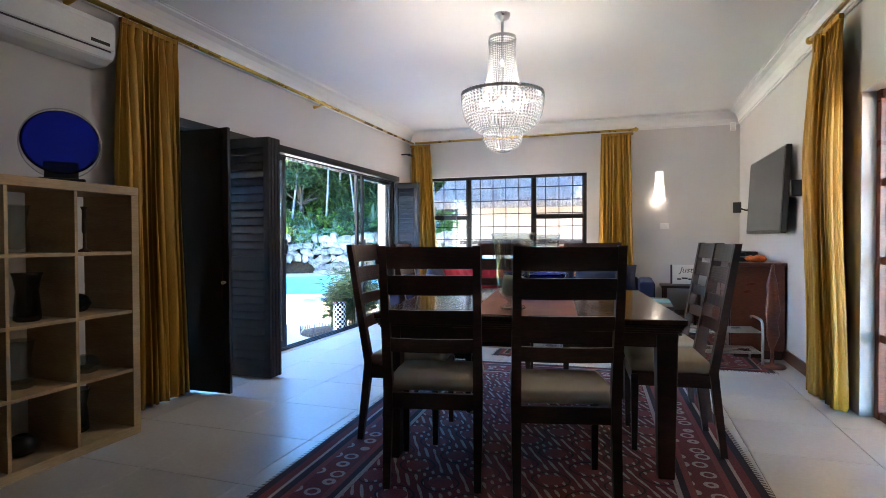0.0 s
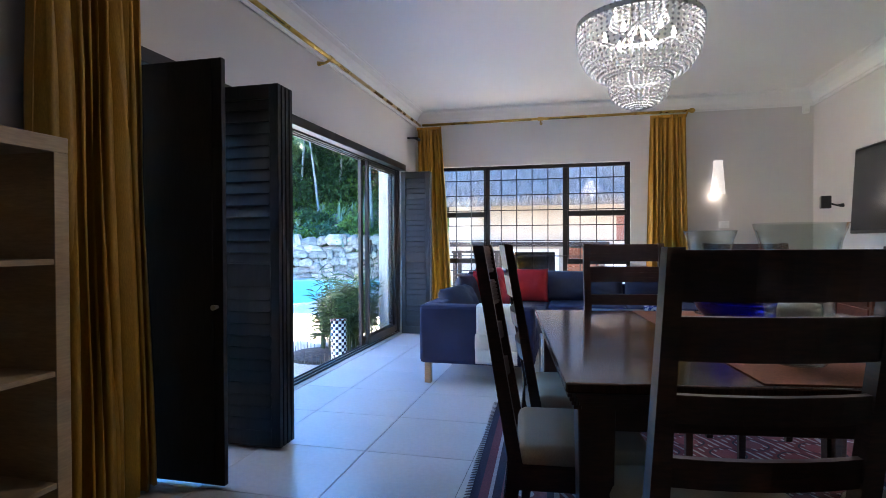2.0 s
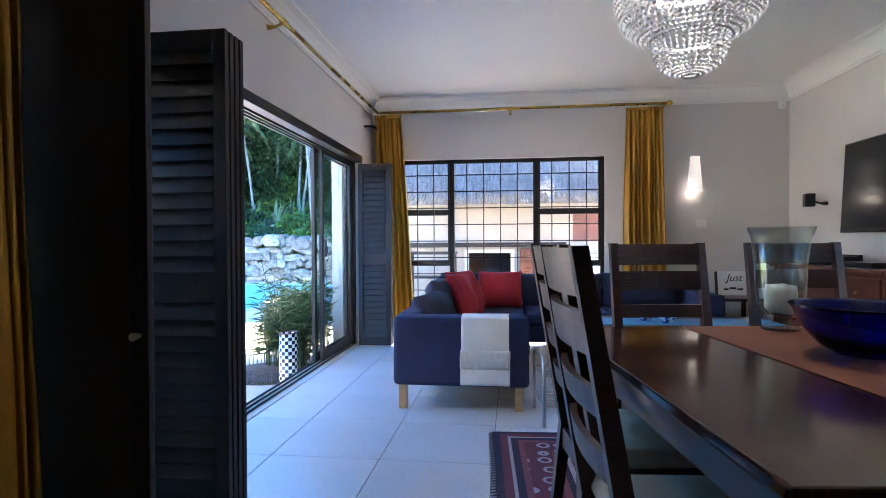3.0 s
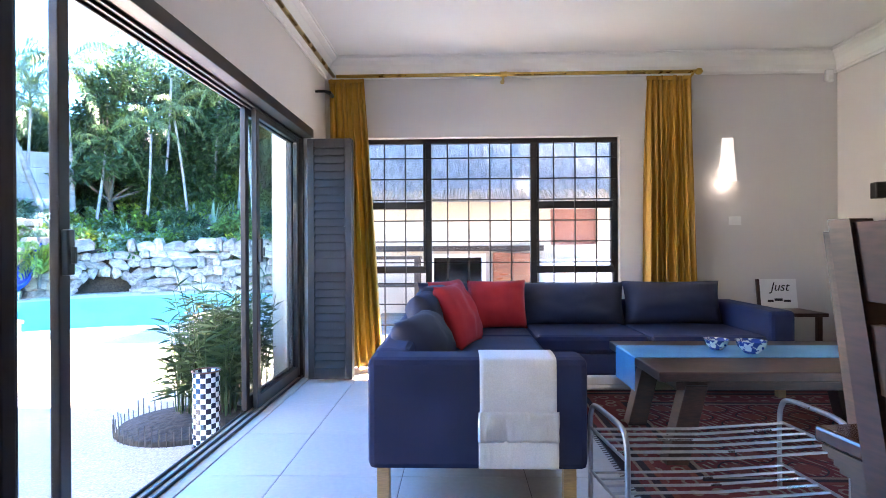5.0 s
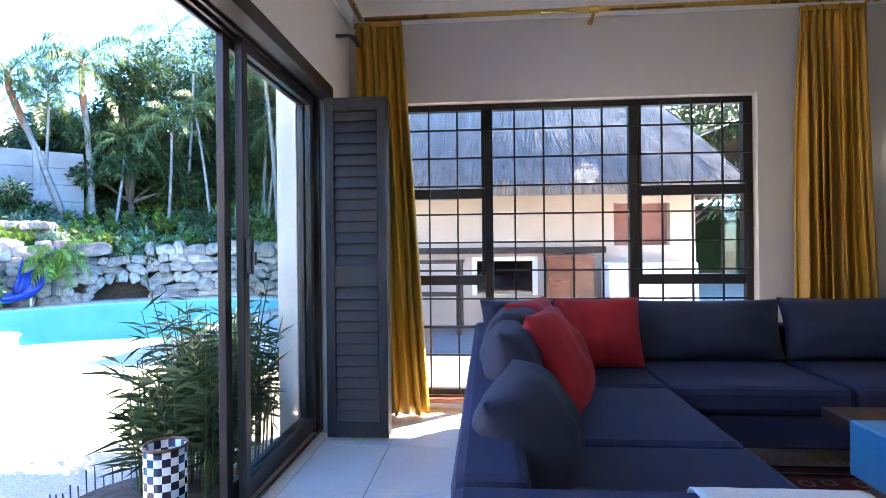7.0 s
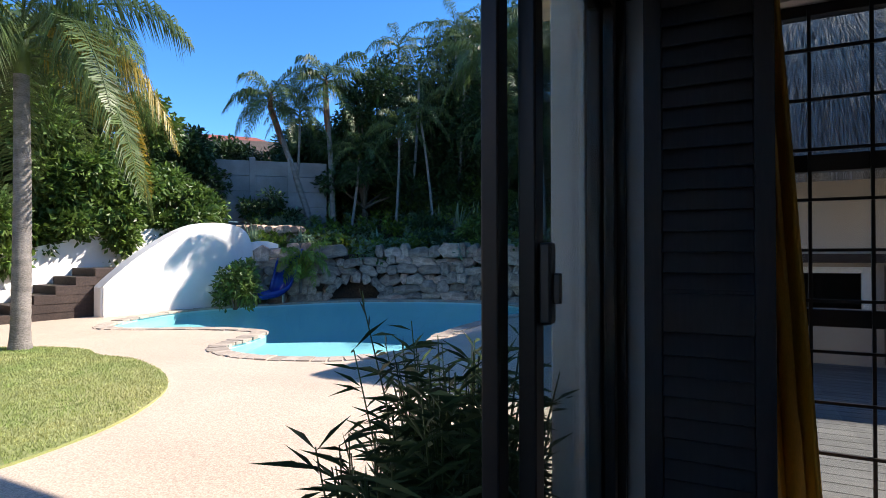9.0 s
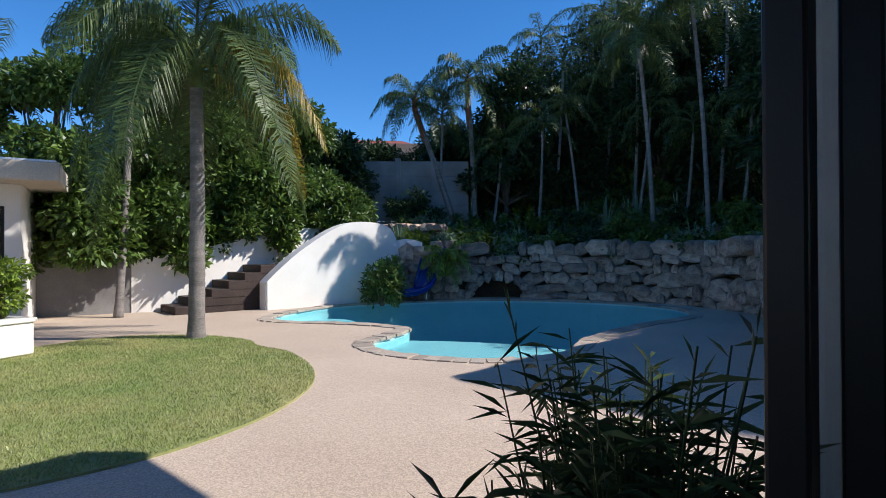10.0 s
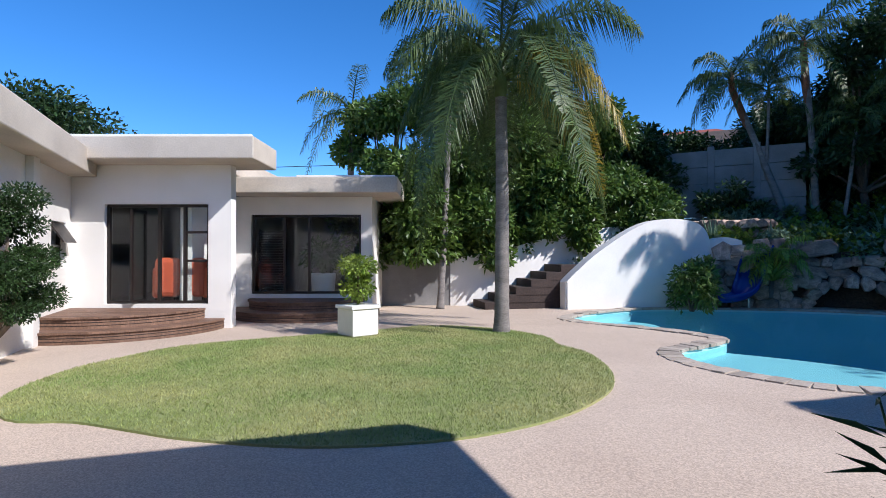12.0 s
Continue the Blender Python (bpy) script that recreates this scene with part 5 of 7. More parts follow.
LAWN = spline([(-10.4, 11.62, 0), (-9.74, 11.42, 0), (-9.14, 11.42, 0), (-8.35, 11.13, 0), (-7.78, 10.78, 0), (-7.37, 10.38, 0), (-6.99, 9.76, 0), (-6.81, 9.14, 0), (-6.79, 8.55, 0), (-6.98, 7.8, 0), (-7.40, 7.1, 0),
               (-7.75, 6.7, 0), (-8.1, 6.3, 0), (-8.35, 5.82, 0), (-9.14, 5.55, 0), (-10.16, 5.75, 0), (-10.8, 6.15, 0), (-11.45, 6.8, 0), (-11.75, 8.03, 0), (-11.95, 9.38, 0), (-12.2, 10.49, 0), (-11.4, 11.35, 0)], 4, True)


def sheet_with_hole(name, outer, holes, z, material, label, cat):
    polys = [[Vector((*p, 0)) for p in outer]] + [[Vector((p.x, p.y, 0)) for p in h] for h in holes]
    tri = tessellate_polygon(polys)
    vs = [(p.x, p.y, z) for q in polys for p in q]
    ob = raw(name, vs, [t if (Vector(vs[t[1]]) - Vector(vs[t[0]])).cross(Vector(vs[t[2]]) - Vector(vs[t[0]])).z > 0 else t[::-1] for t in tri], material)
    return tagged(ob, label, cat, kind="structure")


HOUSE = [AXES.inverted() @ Vector(p) for p in ((-3.40, -2.15, 0), (1.78, -2.15, 0), (1.78, 9.60, 0), (-3.40, 9.60, 0))]
sheet_with_hole("ground", [(-400, -400), (400, -400), (400, 400), (-400, 400)], [POOL, HOUSE], G, M["pave"], "tan exposed aggregate paving round the pool and lawn", "paving")


def inside(p, poly):
    c = False
    for a, b in zip(poly, poly[1:] + poly[:1]):
        if (a.y > p[1]) != (b.y > p[1]) and p[0] < (b.x - a.x) * (p[1] - a.y) / (b.y - a.y) + a.x:
            c = not c
    return c


def pool():
    n = len(POOL)
    bed = thing("pool", Matrix(), "free-form swimming pool with pale blue plaster", "pool", kind="structure")
    zs = (G, -0.40, -1.7)
    verts = [(p.x, p.y, z) for z in zs for p in POOL]
    faces = [(j * n + i, j * n + (i + 1) % n, (j + 1) * n + (i + 1) % n, (j + 1) * n + i) for j in range(2) for i in range(n)]
    raw("basin_wall", verts, faces, M["poolin"], bed)
    tri = tessellate_polygon([[Vector((p.x, p.y, 0)) for p in POOL]])
    raw("basin_floor", [(p.x, p.y, -1.7) for p in POOL], [t for t in tri], M["poolin"], bed)
    led = spline([(-9.5, 13.6, 0), (-8.9, 14.1, 0), (-8.0, 14.5, 0), (-7.2, 14.6, 0), (-6.3, 14.5, 0), (-6.2, 13.0, 0), (-6.6, 12.3, 0), (-7.5, 12.0, 0), (-8.6, 12.1, 0), (-9.3, 12.9, 0)], 5, True)
    for nm, line, z in (("ledge", led, -0.30), ("beach_step", spline([(-13.4, 15.2, 0), (-12.6, 15.6, 0), (-11.4, 14.7, 0), (-10.6, 13.6, 0), (-12.0, 13.0, 0), (-13.4, 14.0, 0)], 5, True), -0.38)):
        k = len(line)
        raw(nm, [(p.x, p.y, z) for p in line] + [(p.x, p.y, -1.69) for p in line], [tuple(range(k))] + [(i, (i + 1) % k, k + (i + 1) % k, k + i) for i in range(k)], M["poolin"], bed)
    w = raw("pool_water", [(p.x, p.y, G - 0.07) for p in POOL], [t for t in tri], M["water"])
    w.visible_shadow = False
    tagged(w, "clear blue pool water, still", "water", kind="structure")


pool()


def lawn():
    xs, ys = [p.x for p in LAWN], [p.y for p in LAWN]
    tri = tessellate_polygon([[Vector((p.x, p.y, 0)) for p in LAWN]])
    n = len(LAWN)
    base = raw("lawn", [(p.x, p.y, G + 0.018) for p in LAWN] + [(p.x, p.y, G - 0.01) for p in LAWN], list(tri) + [(i, (i + 1) % n, n + (i + 1) % n, n + i) for i in range(n)], M["turf"])
    tagged(base, "mown green lawn with curving edge", "lawn", kind="structure")
    rnd = random.Random(11)
    verts, faces = [], []
    while len(faces) < 130000:
        x, y = rnd.uniform(min(xs), max(xs)), rnd.uniform(min(ys), max(ys))
        if not inside((x, y), LAWN):
            continue
        a, h = rnd.uniform(0, 6.283), rnd.uniform(0.012, 0.030)
        c, s = math.cos(a) * 0.004, math.sin(a) * 0.004
        i = len(verts)
        verts += [(x - c, y - s, G + 0.016), (x + c, y + s, G + 0.016), (x + rnd.uniform(-0.02, 0.02), y + rnd.uniform(-0.02, 0.02), G + 0.016 + h)]
        faces.append((i, i + 1, i + 2))
    g = raw("grass", verts, faces, M["grass"])
    tagged(g, "short green lawn grass with paler dry patches", "grass", kind="stuff")


lawn()

# ---- plants ----
def cloud(centres, count, size, rnd, aspect=0.45, up=0.35):
    """Leaves as small folded blades, spread over the shells of some clumps."""
    verts, faces = [], []
    tot = sum(r[0] * r[1] for _, r in centres)
    for c, r in centres:
        k = int(count * r[0] * r[1] / tot)
        for _ in range(k):
            d = Vector((rnd.gauss(0, 1), rnd.gauss(0, 1), rnd.gauss(0, 1))).normalized()
            q = rnd.uniform(0.55, 1.08) if rnd.random() < 0.8 else rnd.uniform(0.2, 0.6)
            p = Vector((c[0] + d.x * r[0] * q, c[1] + d.y * r[0] * q, c[2] + d.z * r[1] * q))
            t = (d + Vector((rnd.gauss(0, 0.6), rnd.gauss(0, 0.6), rnd.gauss(0, 0.6) - up))).normalized()
            s = t.cross(Vector((rnd.gauss(0, 1), rnd.gauss(0, 1), rnd.gauss(0, 1) + 1.2))).normalized()
            L = size * rnd.uniform(0.6, 1.25)
            w = L * aspect * 0.5
            nn = t.cross(s) * w * 0.5
            i = len(verts)
            verts += [p, p + t * L * 0.45 + s * w + nn, p + t * L, p + t * L * 0.45 - s * w + nn]
            faces += [(i, i + 1, i + 2), (i, i + 2, i + 3)]
    return verts, faces


def tree(name, x, y, z, h, spread, count, size, material, label, seed, trunk=0.12, low=0.35, aspect=0.45, clumps=16, group="garden trees"):
    rnd = random.Random(seed)
    ob = thing(name, pose(x, y, z), label, "tree", group)
    fork = h * low
    cen = []
    bm = bmesh.new()
    tube(bm, [(0, 0, -0.1), (rnd.uniform(-.1, .1), rnd.uniform(-.1, .1), fork * 0.5), (rnd.uniform(-.2, .2), rnd.uniform(-.2, .2), fork), (rnd.uniform(-.3, .3), rnd.uniform(-.3, .3), h * 0.75)], [trunk, trunk * 0.8, trunk * 0.65, trunk * 0.25], 8)
    part("trunk", bm, M["barkd"], ob)
    for k in range(clumps):
        a = k * 2.399 + rnd.uniform(-0.4, 0.4)
        f = rnd.uniform(0, 1)
        rr = spread * (0.30 + 0.62 * math.sqrt(rnd.random())) * (1 - 0.45 * f)
        zz = fork + (h - fork) * (0.06 + 0.86 * f)
        cr = spread * rnd.uniform(0.24, 0.44)
        cen.append(((rr * math.cos(a), rr * math.sin(a), zz), (cr, cr * rnd.uniform(0.55, 0.85))))
    bm = bmesh.new()
    for c, r in cen[::2]:
        tube(bm, spline([(0, 0, fork * 0.8), (c[0] * 0.4, c[1] * 0.4, (fork + c[2]) / 2 - 0.1), c], 3), [trunk * (0.5 - 0.42 * k / 6) for k in range(7)], 5)
    part("branchwork", bm, M["barkd"], ob)
    v, f = cloud(cen, count, size, rnd, aspect)
    raw("crown", v, f, material, ob)
    return ob


def frond(L, droop, leafL, rnd, n=46, lift=0.9, rise=0.0, wide=0.014):
    """One feather leaf growing along +x: a bowed midrib with two rows of leaflets."""
    pts = []
    for k in range(15):
        u = k / 14
        pts.append(Vector((L * (u - 0.22 * u * u * droop), 0, L * (lift * u * 0.75 - droop * 0.85 * u * u) + rise)))
    verts, faces = [], []
    for k in range(n):
        u = 0.10 + 0.90 * (k + 0.5) / n
        j = min(13, int(u * 14))
        p = pts[j].lerp(pts[j + 1], u * 14 - j)
        t = (pts[j + 1] - pts[j]).normalized()
        ll = leafL * (math.sin(math.pi * min(1, u * 0.86 + 0.12)) ** 0.7) * rnd.uniform(0.8, 1.15)
        for s in (1, -1):
            dd = (t * 0.55 + Vector((0, s, 0)) * rnd.uniform(0.6, 1.0) + Vector((0, 0, rnd.uniform(-0.2, 0.35)))).normalized()
            mid = p + dd * ll * 0.5
            tip = p + dd * ll * 0.80 + Vector((0, 0, -ll * rnd.uniform(0.35, 0.8)))
            w = t * wide
            i = len(verts)
            verts += [p - w * 0.6, p + w * 0.6, mid + w, mid - w, tip]
            faces += [(i, i + 1, i + 2, i + 3), (i + 3, i + 2, i + 4)]
    return pts, verts, faces


def palm(name, base, top, r0, r1, n, L, leafL, label, seed, group, husk=False, yellow=(), shaft=0.5, droop=1.0, nl=46, leaf="palmleaf"):
    rnd = random.Random(seed)
    ob = thing(name, pose(*base), label, "palm", group)
    d = Vector(top) - Vector(base)
    bm = bmesh.new()
    m = max(10, int(d.length / 0.14))
    pts, rad = [], []
    for k in range(m + 1):
        u = k / m
        p = d * u + Vector((0.10 * d.length * 0.1 * math.sin(u * 3.1), 0, 0))
        for e in (0, 1):
            pts.append(p + d.normalized() * (0.05 * e))
            rad.append((r0 + (r1 - r0) * u) * (1.0 if e else 1.05) * (1 + 0.25 * max(0, 0.06 - u) / 0.06))
    tube(bm, pts, rad, 14)
    part("trunk", bm, M["bark"], ob, "grey ringed trunk", True)
    bm = bmesh.new()
    tube(bm, [d, d + Vector((0, 0, shaft * 0.5)), d + Vector((0, 0, shaft))], [r1 * 1.15, r1 * 1.25, r1 * 0.5], 12)
    part("crownshaft", bm, M["husk" if husk else "palmleaf"], ob, smooth=True)
    if husk:
        bm = bmesh.new()
        tube(bm, [d * 0.72, d * 0.8, d], [r1 * 1.1, r1 * 1.5, r1 * 1.3], 10)
        part("husk", bm, M["husk"], ob, "rust red husk")
    for k in range(n):
        a = k * 2.399 + rnd.uniform(-0.2, 0.2)
        f = k / max(1, n - 1)
        lift = 1.25 - 1.0 * f + rnd.uniform(-0.1, 0.1)
        p, v, fc = frond(L * rnd.uniform(0.85, 1.1), droop * (0.75 + 0.55 * f), leafL, rnd, nl, lift, wide=0.010 if nl > 80 else 0.015)
        mt = pose(d.x, d.y, d.z + shaft * (0.9 - 0.6 * f), 0, 0, math.degrees(a))
        bm = bmesh.new()
        tube(bm, p, [0.020 * (1 - 0.85 * i / 14) + 0.002 for i in range(15)], 5)
        fr = part("frond", bm, M[leaf], ob)
        fr.matrix_basis = mt
        raw("blade", v, fc, M["palmy"] if k in yellow else M[leaf], fr)
    return ob


# big palm on the lawn edge, with one yellow frond
palm("queen_palm", (-11.12, 11.27, G - 0.05), (-11.12, 11.27, 3.55), 0.115, 0.085, 26, 2.5, 0.68, "tall smooth grey-trunked palm at the lawn edge", 3, "palms", yellow=(16, 19), shaft=0.75, nl=120, droop=1.1)
palm("slim_palm", (-14.2, 21.8, 1.7), (-15.5, 21.1, 6.0), 0.10, 0.075, 14, 1.8, 0.55, "leaning slim palm with a rust red husk", 5, "palms", True, nl=60)
palm("slim_palm", (-13.7, 22.1, 1.7), (-13.95, 22.0, 6.6), 0.09, 0.07, 14, 1.8, 0.55, "upright slim palm with a rust red husk", 6, "palms", True, nl=60)
palm("tall_palm", (-18.2, 10.2, G), (-18.0, 10.3, 4.6), 0.10, 0.08, 11, 2.1, 0.45, "palm standing behind the garden trees", 7, "palms", nl=34)
palm("tall_palm", (-15.0, 11.7, G), (-15.4, 12.1, 5.0), 0.075, 0.06, 10, 1.6, 0.4, "thin palm against the garden wall", 8, "palms", nl=30)
k = 0
for x, y, z, h in ((-12.0, 24.4, 2.4, 5.0), (-10.6, 25.4, 2.8, 6.0), (-9.3, 24.6, 2.6, 5.2), (-13.0, 25.6, 2.8, 6.2), (-8.0, 25.8, 2.8, 5.8), (-11.3, 27.0, 3.0, 7.0), (-6.8, 24.4, 2.4, 6.0)):
    k += 1
    palm("clumping_palm", (x, y, z), (x + 0.3 * math.sin(k), y + 0.2, z + h), 0.055, 0.04, 12, 1.9, 0.40, "slender dark clumping palm on the slope", 20 + k, "slope palms", nl=30)

# tall palms at the pool's far end, whose fronds shade the white slide wall
for x, y, tx, ty, tz, sd in ((-7.9, 22.0, -8.0, 21.2, 6.3, 31), (-6.6, 22.2, -6.9, 21.9, 7.4, 32)):
    palm("clumping_palm", (x, y, 1.5), (tx, ty, tz), 0.06, 0.045, 14, 1.7, 0.5, "slender dark clumping palm on the slope", sd, "slope palms", nl=44)
# leafy trees behind the white wall
for i, (x, y, h, s) in enumerate(((-17.4, 11.2, 5.7, 1.9), (-17.6, 12.8, 7.0, 2.3), (-16.9, 14.4, 6.7, 2.2), (-15.9, 16.0, 5.3, 1.7), (-18.6, 15.0, 6.2, 2.2), (-16.3, 11.4, 3.8, 1.5), (-16.2, 13.0, 3.4, 1.4), (-15.6, 14.9, 3.6, 1.3), (-15.3, 17.2, 3.6, 1.3))):
    tree("leafy_tree", x, y, G + 0.3, h, s, 15000, 0.17, M["leaf"], "dense broad-leaved tree with glossy green leaves", 40 + i, 0.13, 0.14, 0.55, 24)
# dark trees on slope behind the pool; last two, beside it, added for shade
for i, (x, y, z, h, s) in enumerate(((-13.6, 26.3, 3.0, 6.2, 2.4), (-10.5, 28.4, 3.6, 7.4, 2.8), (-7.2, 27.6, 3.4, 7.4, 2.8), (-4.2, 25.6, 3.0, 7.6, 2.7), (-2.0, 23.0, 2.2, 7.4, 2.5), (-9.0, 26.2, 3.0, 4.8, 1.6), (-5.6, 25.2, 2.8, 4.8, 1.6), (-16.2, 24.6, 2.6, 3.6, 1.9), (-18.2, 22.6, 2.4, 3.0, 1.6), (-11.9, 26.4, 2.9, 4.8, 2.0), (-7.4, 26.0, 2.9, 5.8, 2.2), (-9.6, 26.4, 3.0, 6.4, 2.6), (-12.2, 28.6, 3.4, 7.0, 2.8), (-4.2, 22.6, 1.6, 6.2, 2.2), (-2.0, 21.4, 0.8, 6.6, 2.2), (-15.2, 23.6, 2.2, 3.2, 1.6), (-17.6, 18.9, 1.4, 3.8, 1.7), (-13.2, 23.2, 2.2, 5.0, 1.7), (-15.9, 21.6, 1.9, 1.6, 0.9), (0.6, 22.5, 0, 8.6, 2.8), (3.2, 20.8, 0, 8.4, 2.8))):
    tree("slope_tree", x, y, z, h, s, 11000, 0.20, M["leafd"], "dense tree on or near the slope, leaves darkened for shade", 60 + i, 0.13, 0.14, 0.42, 24, "slope trees")
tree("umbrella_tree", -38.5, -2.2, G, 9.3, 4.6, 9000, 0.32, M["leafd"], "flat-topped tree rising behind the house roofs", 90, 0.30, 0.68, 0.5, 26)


def bush(x, y, z, r, h, count, size, material, label, seed, aspect=0.5, cat="shrub", clumps=9, group="garden shrubs"):
    rnd = random.Random(seed)
    ob = thing("shrub", pose(x, y, z), label, cat, group)
    cen = []
    for k in range(clumps):
        a, f = k * 2.399, rnd.random()
        q = r * 0.62 * math.sqrt(rnd.random())
        cen.append(((q * math.cos(a), q * math.sin(a), h * (0.22 + 0.6 * f)), (r * 0.45, h * 0.24)))
    bm = bmesh.new()
    for c, q in cen:
        tube(bm, [(c[0] * 0.1, c[1] * 0.1, -0.03), (c[0] * 0.6, c[1] * 0.6, c[2] * 0.6), c], [0.018, 0.012, 0.006], 5)
    part("stalk_mass", bm, M["barkd"], ob)
    v, f = cloud(cen, count, size, rnd, aspect)
    raw("foliage", v, f, material, ob)


tree("standard_shrub", -10.75, 4.95, G, 2.05, 0.60, 34000, 0.042, M["leafd"], "clipped round green shrub on a short stem by the wall", 101, 0.05, 0.22, 0.5, 30, "garden shrubs")
bush(-12.7, 16.7, G, 0.62, 1.25, 1500, 0.14, M["leaf"], "leafy green shrub at the foot of the white wall", 102)
bush(-13.0, 17.2, G, 0.5, 1.0, 900, 0.14, M["leaf"], "leafy green shrub beside the water slide", 103)


def rosette(x, y, z, n, L, w, material, label, seed, rise=1.0, cat="plant", group="rockery plants", name="strap_plant"):
    """A tuft of long arching blades from one root."""
    rnd = random.Random(seed)
    verts, faces = [], []
    for k in range(n):
        a, e = rnd.uniform(0, 6.283), rnd.uniform(0.35, 1.35) * rise
        l = L * rnd.uniform(0.65, 1.1)
        d, s = Vector((math.cos(a), math.sin(a), 0)), Vector((-math.sin(a), math.cos(a), 0)) * w
        i = len(verts)
        for q in range(6):
            u = q / 5
            p = d * l * u * math.cos(e) + Vector((0, 0, l * (u * math.sin(e) - 0.35 * u * u * (1.4 - e * 0.8))))
            ww = s * (1 - u) ** 0.6 * (0.6 + 0.8 * u if u < 0.5 else 1)
            verts += [p - ww, p + ww]
        for q in range(5):
            faces.append((i + 2 * q, i + 2 * q + 1, i + 2 * q + 3, i + 2 * q + 2))
    ob = raw(name, verts, faces, material)
    ob.matrix_basis = pose(x, y, z)
    return tagged(ob, label, cat, group)


palm("feathery_palm", (-12.45, 18.75, G), (-12.40, 18.75, 0.85), 0.05, 0.035, 16, 1.0, 0.30, "bright feathery young palm beside the water slide", 104, "palms", shaft=0.25, nl=34, leaf="leaff")
rosette(-12.2, 18.5, 0.5, 46, 0.9, 0.05, M["leaff"], "bright feathery palm seedling above the rocks", 105, name="feathery_plant")


# ---- slope, rock wall and boundary wall ----
ARC = spline([(-15.2, 17.6, 0), (-13.5, 17.9, 0), (-12.6, 18.9, 0), (-11.7, 20.0, 0), (-10.3, 20.75, 0), (-8.6, 21.1, 0), (-6.8, 20.9, 0), (-5.4, 20.0, 0), (-4.6, 18.6, 0), (-4.4, 17.0, 0)], 6)


def rise(q):
    return 1.05 + 0.34 * q if q < 6 else 3.09 + 0.42 * (min(q, 16) - 6)


def hillside():
    verts, faces = [], []
    qs = (-0.02, 0.0, 0.5, 1.2, 2.2, 3.5, 5, 7, 10, 16, 30, 70)
    n = len(ARC)
    for j, q in enumerate(qs):
        for i, p in enumerate(ARC):
            t = (ARC[min(i + 1, n - 1)] - ARC[max(i - 1, 0)]).normalized()
            o = Vector((-t.y, t.x, 0))
            z = G - 0.1 if j == 0 else rise(q) + (0.18 * noise.noise((p.x * 0.7 + q, p.y * 0.7, q)) if q > 0.3 else 0)
            v = p + o * (q + 0.25)
            verts.append((v.x, v.y, z))
    for j in range(len(qs) - 1):
        for i in range(n - 1):
            a = j * n + i
            faces.append((a, a + 1, a + n + 1, a + n))
    ob = raw("hillside", verts, faces, M["soil"], smooth=True)
    tagged(ob, "planted earth slope rising behind the pool", "slope", kind="structure")


hillside()


def groundcover(seed, count, material, label):
    rnd = random.Random(seed)
    verts, faces = [], []
    for _ in range(count):
        x, y, z = on_slope(rnd.uniform(0.06, 0.97), 6.5 * rnd.random() ** 1.2)
        if noise.noise((x * 0.8, y * 0.8, seed * 1.0)) < 0.0:
            continue
        a, L = rnd.uniform(0, 6.283), rnd.uniform(0.09, 0.20)
        d = Vector((math.cos(a), math.sin(a), rnd.uniform(0.1, 1.0)))
        s = Vector((-math.sin(a), math.cos(a), rnd.uniform(-0.3, 0.3))) * L * 0.3
        p = Vector((x, y, z + 0.12 + rnd.uniform(-0.05, 0.34)))
        i = len(verts)
        verts += [p, p + d * L * 0.5 + s, p + d * L, p + d * L * 0.5 - s]
        faces += [(i, i + 1, i + 2), (i, i + 2, i + 3)]
    tagged(raw("ground_cover", verts, faces, material), label, "ground cover", kind="stuff")


def on_slope(u, q):
    i = min(int(u * (len(ARC) - 1)), len(ARC) - 2)
    p = ARC[i].lerp(ARC[i + 1], u * (len(ARC) - 1) - i)
    t = (ARC[i + 1] - ARC[i]).normalized()
    v = p + Vector((-t.y, t.x, 0)) * (q + 0.25)
    return v.x, v.y, rise(q) - 0.05


groundcover(55, 36000, M["leaf"], "leafy creeping ground cover over the slope")
groundcover(56, 26000, M["leaff"], "bright leafy ground cover in patches on the slope")
groundcover(57, 22000, M["aloe"], "grey-green ground cover in patches on the slope")
rnd = random.Random(77)
for k in range(80):
    u, q = rnd.uniform(0.10, 0.92), rnd.uniform(0.2, 5.5)
    x, y, z = on_slope(u, q)
    w = rnd.random()
    if w < 0.4:
        bush(x, y, z, rnd.uniform(0.5, 0.95), rnd.uniform(0.6, 1.3), 800, 0.16, M["leaf" if w < 0.22 else "leafd"], "low green shrub on the planted slope", 200 + k, clumps=6, group="slope shrubs")
    elif w < 0.72:
        rosette(x, y, z, 34, rnd.uniform(0.6, 1.0), 0.028, M["aloe" if w < 0.56 else "palmleaf"], "tuft of grey-green strap leaves on the slope", 200 + k)
    else:
        rosette(x, y, z, 22, rnd.uniform(0.8, 1.3), 0.035, M["aloe"], "upright sword-leaved plant on the slope", 200 + k, 1.5, name="sword_plant")

for k in range(9):
    x, y, z = on_slope(0.28 + 0.065 * k, rnd.uniform(1.8, 3.6))
    h = rnd.uniform(2.2, 4.2)
    palm("clumping_palm", (x, y, z), (x + rnd.uniform(-0.5, 0.5), y + rnd.uniform(-0.4, 0.2), z + h), 0.05, 0.035, 10, 1.5, 0.36, "slender feathery palm among the slope plants", 300 + k, "slope palms", nl=28)

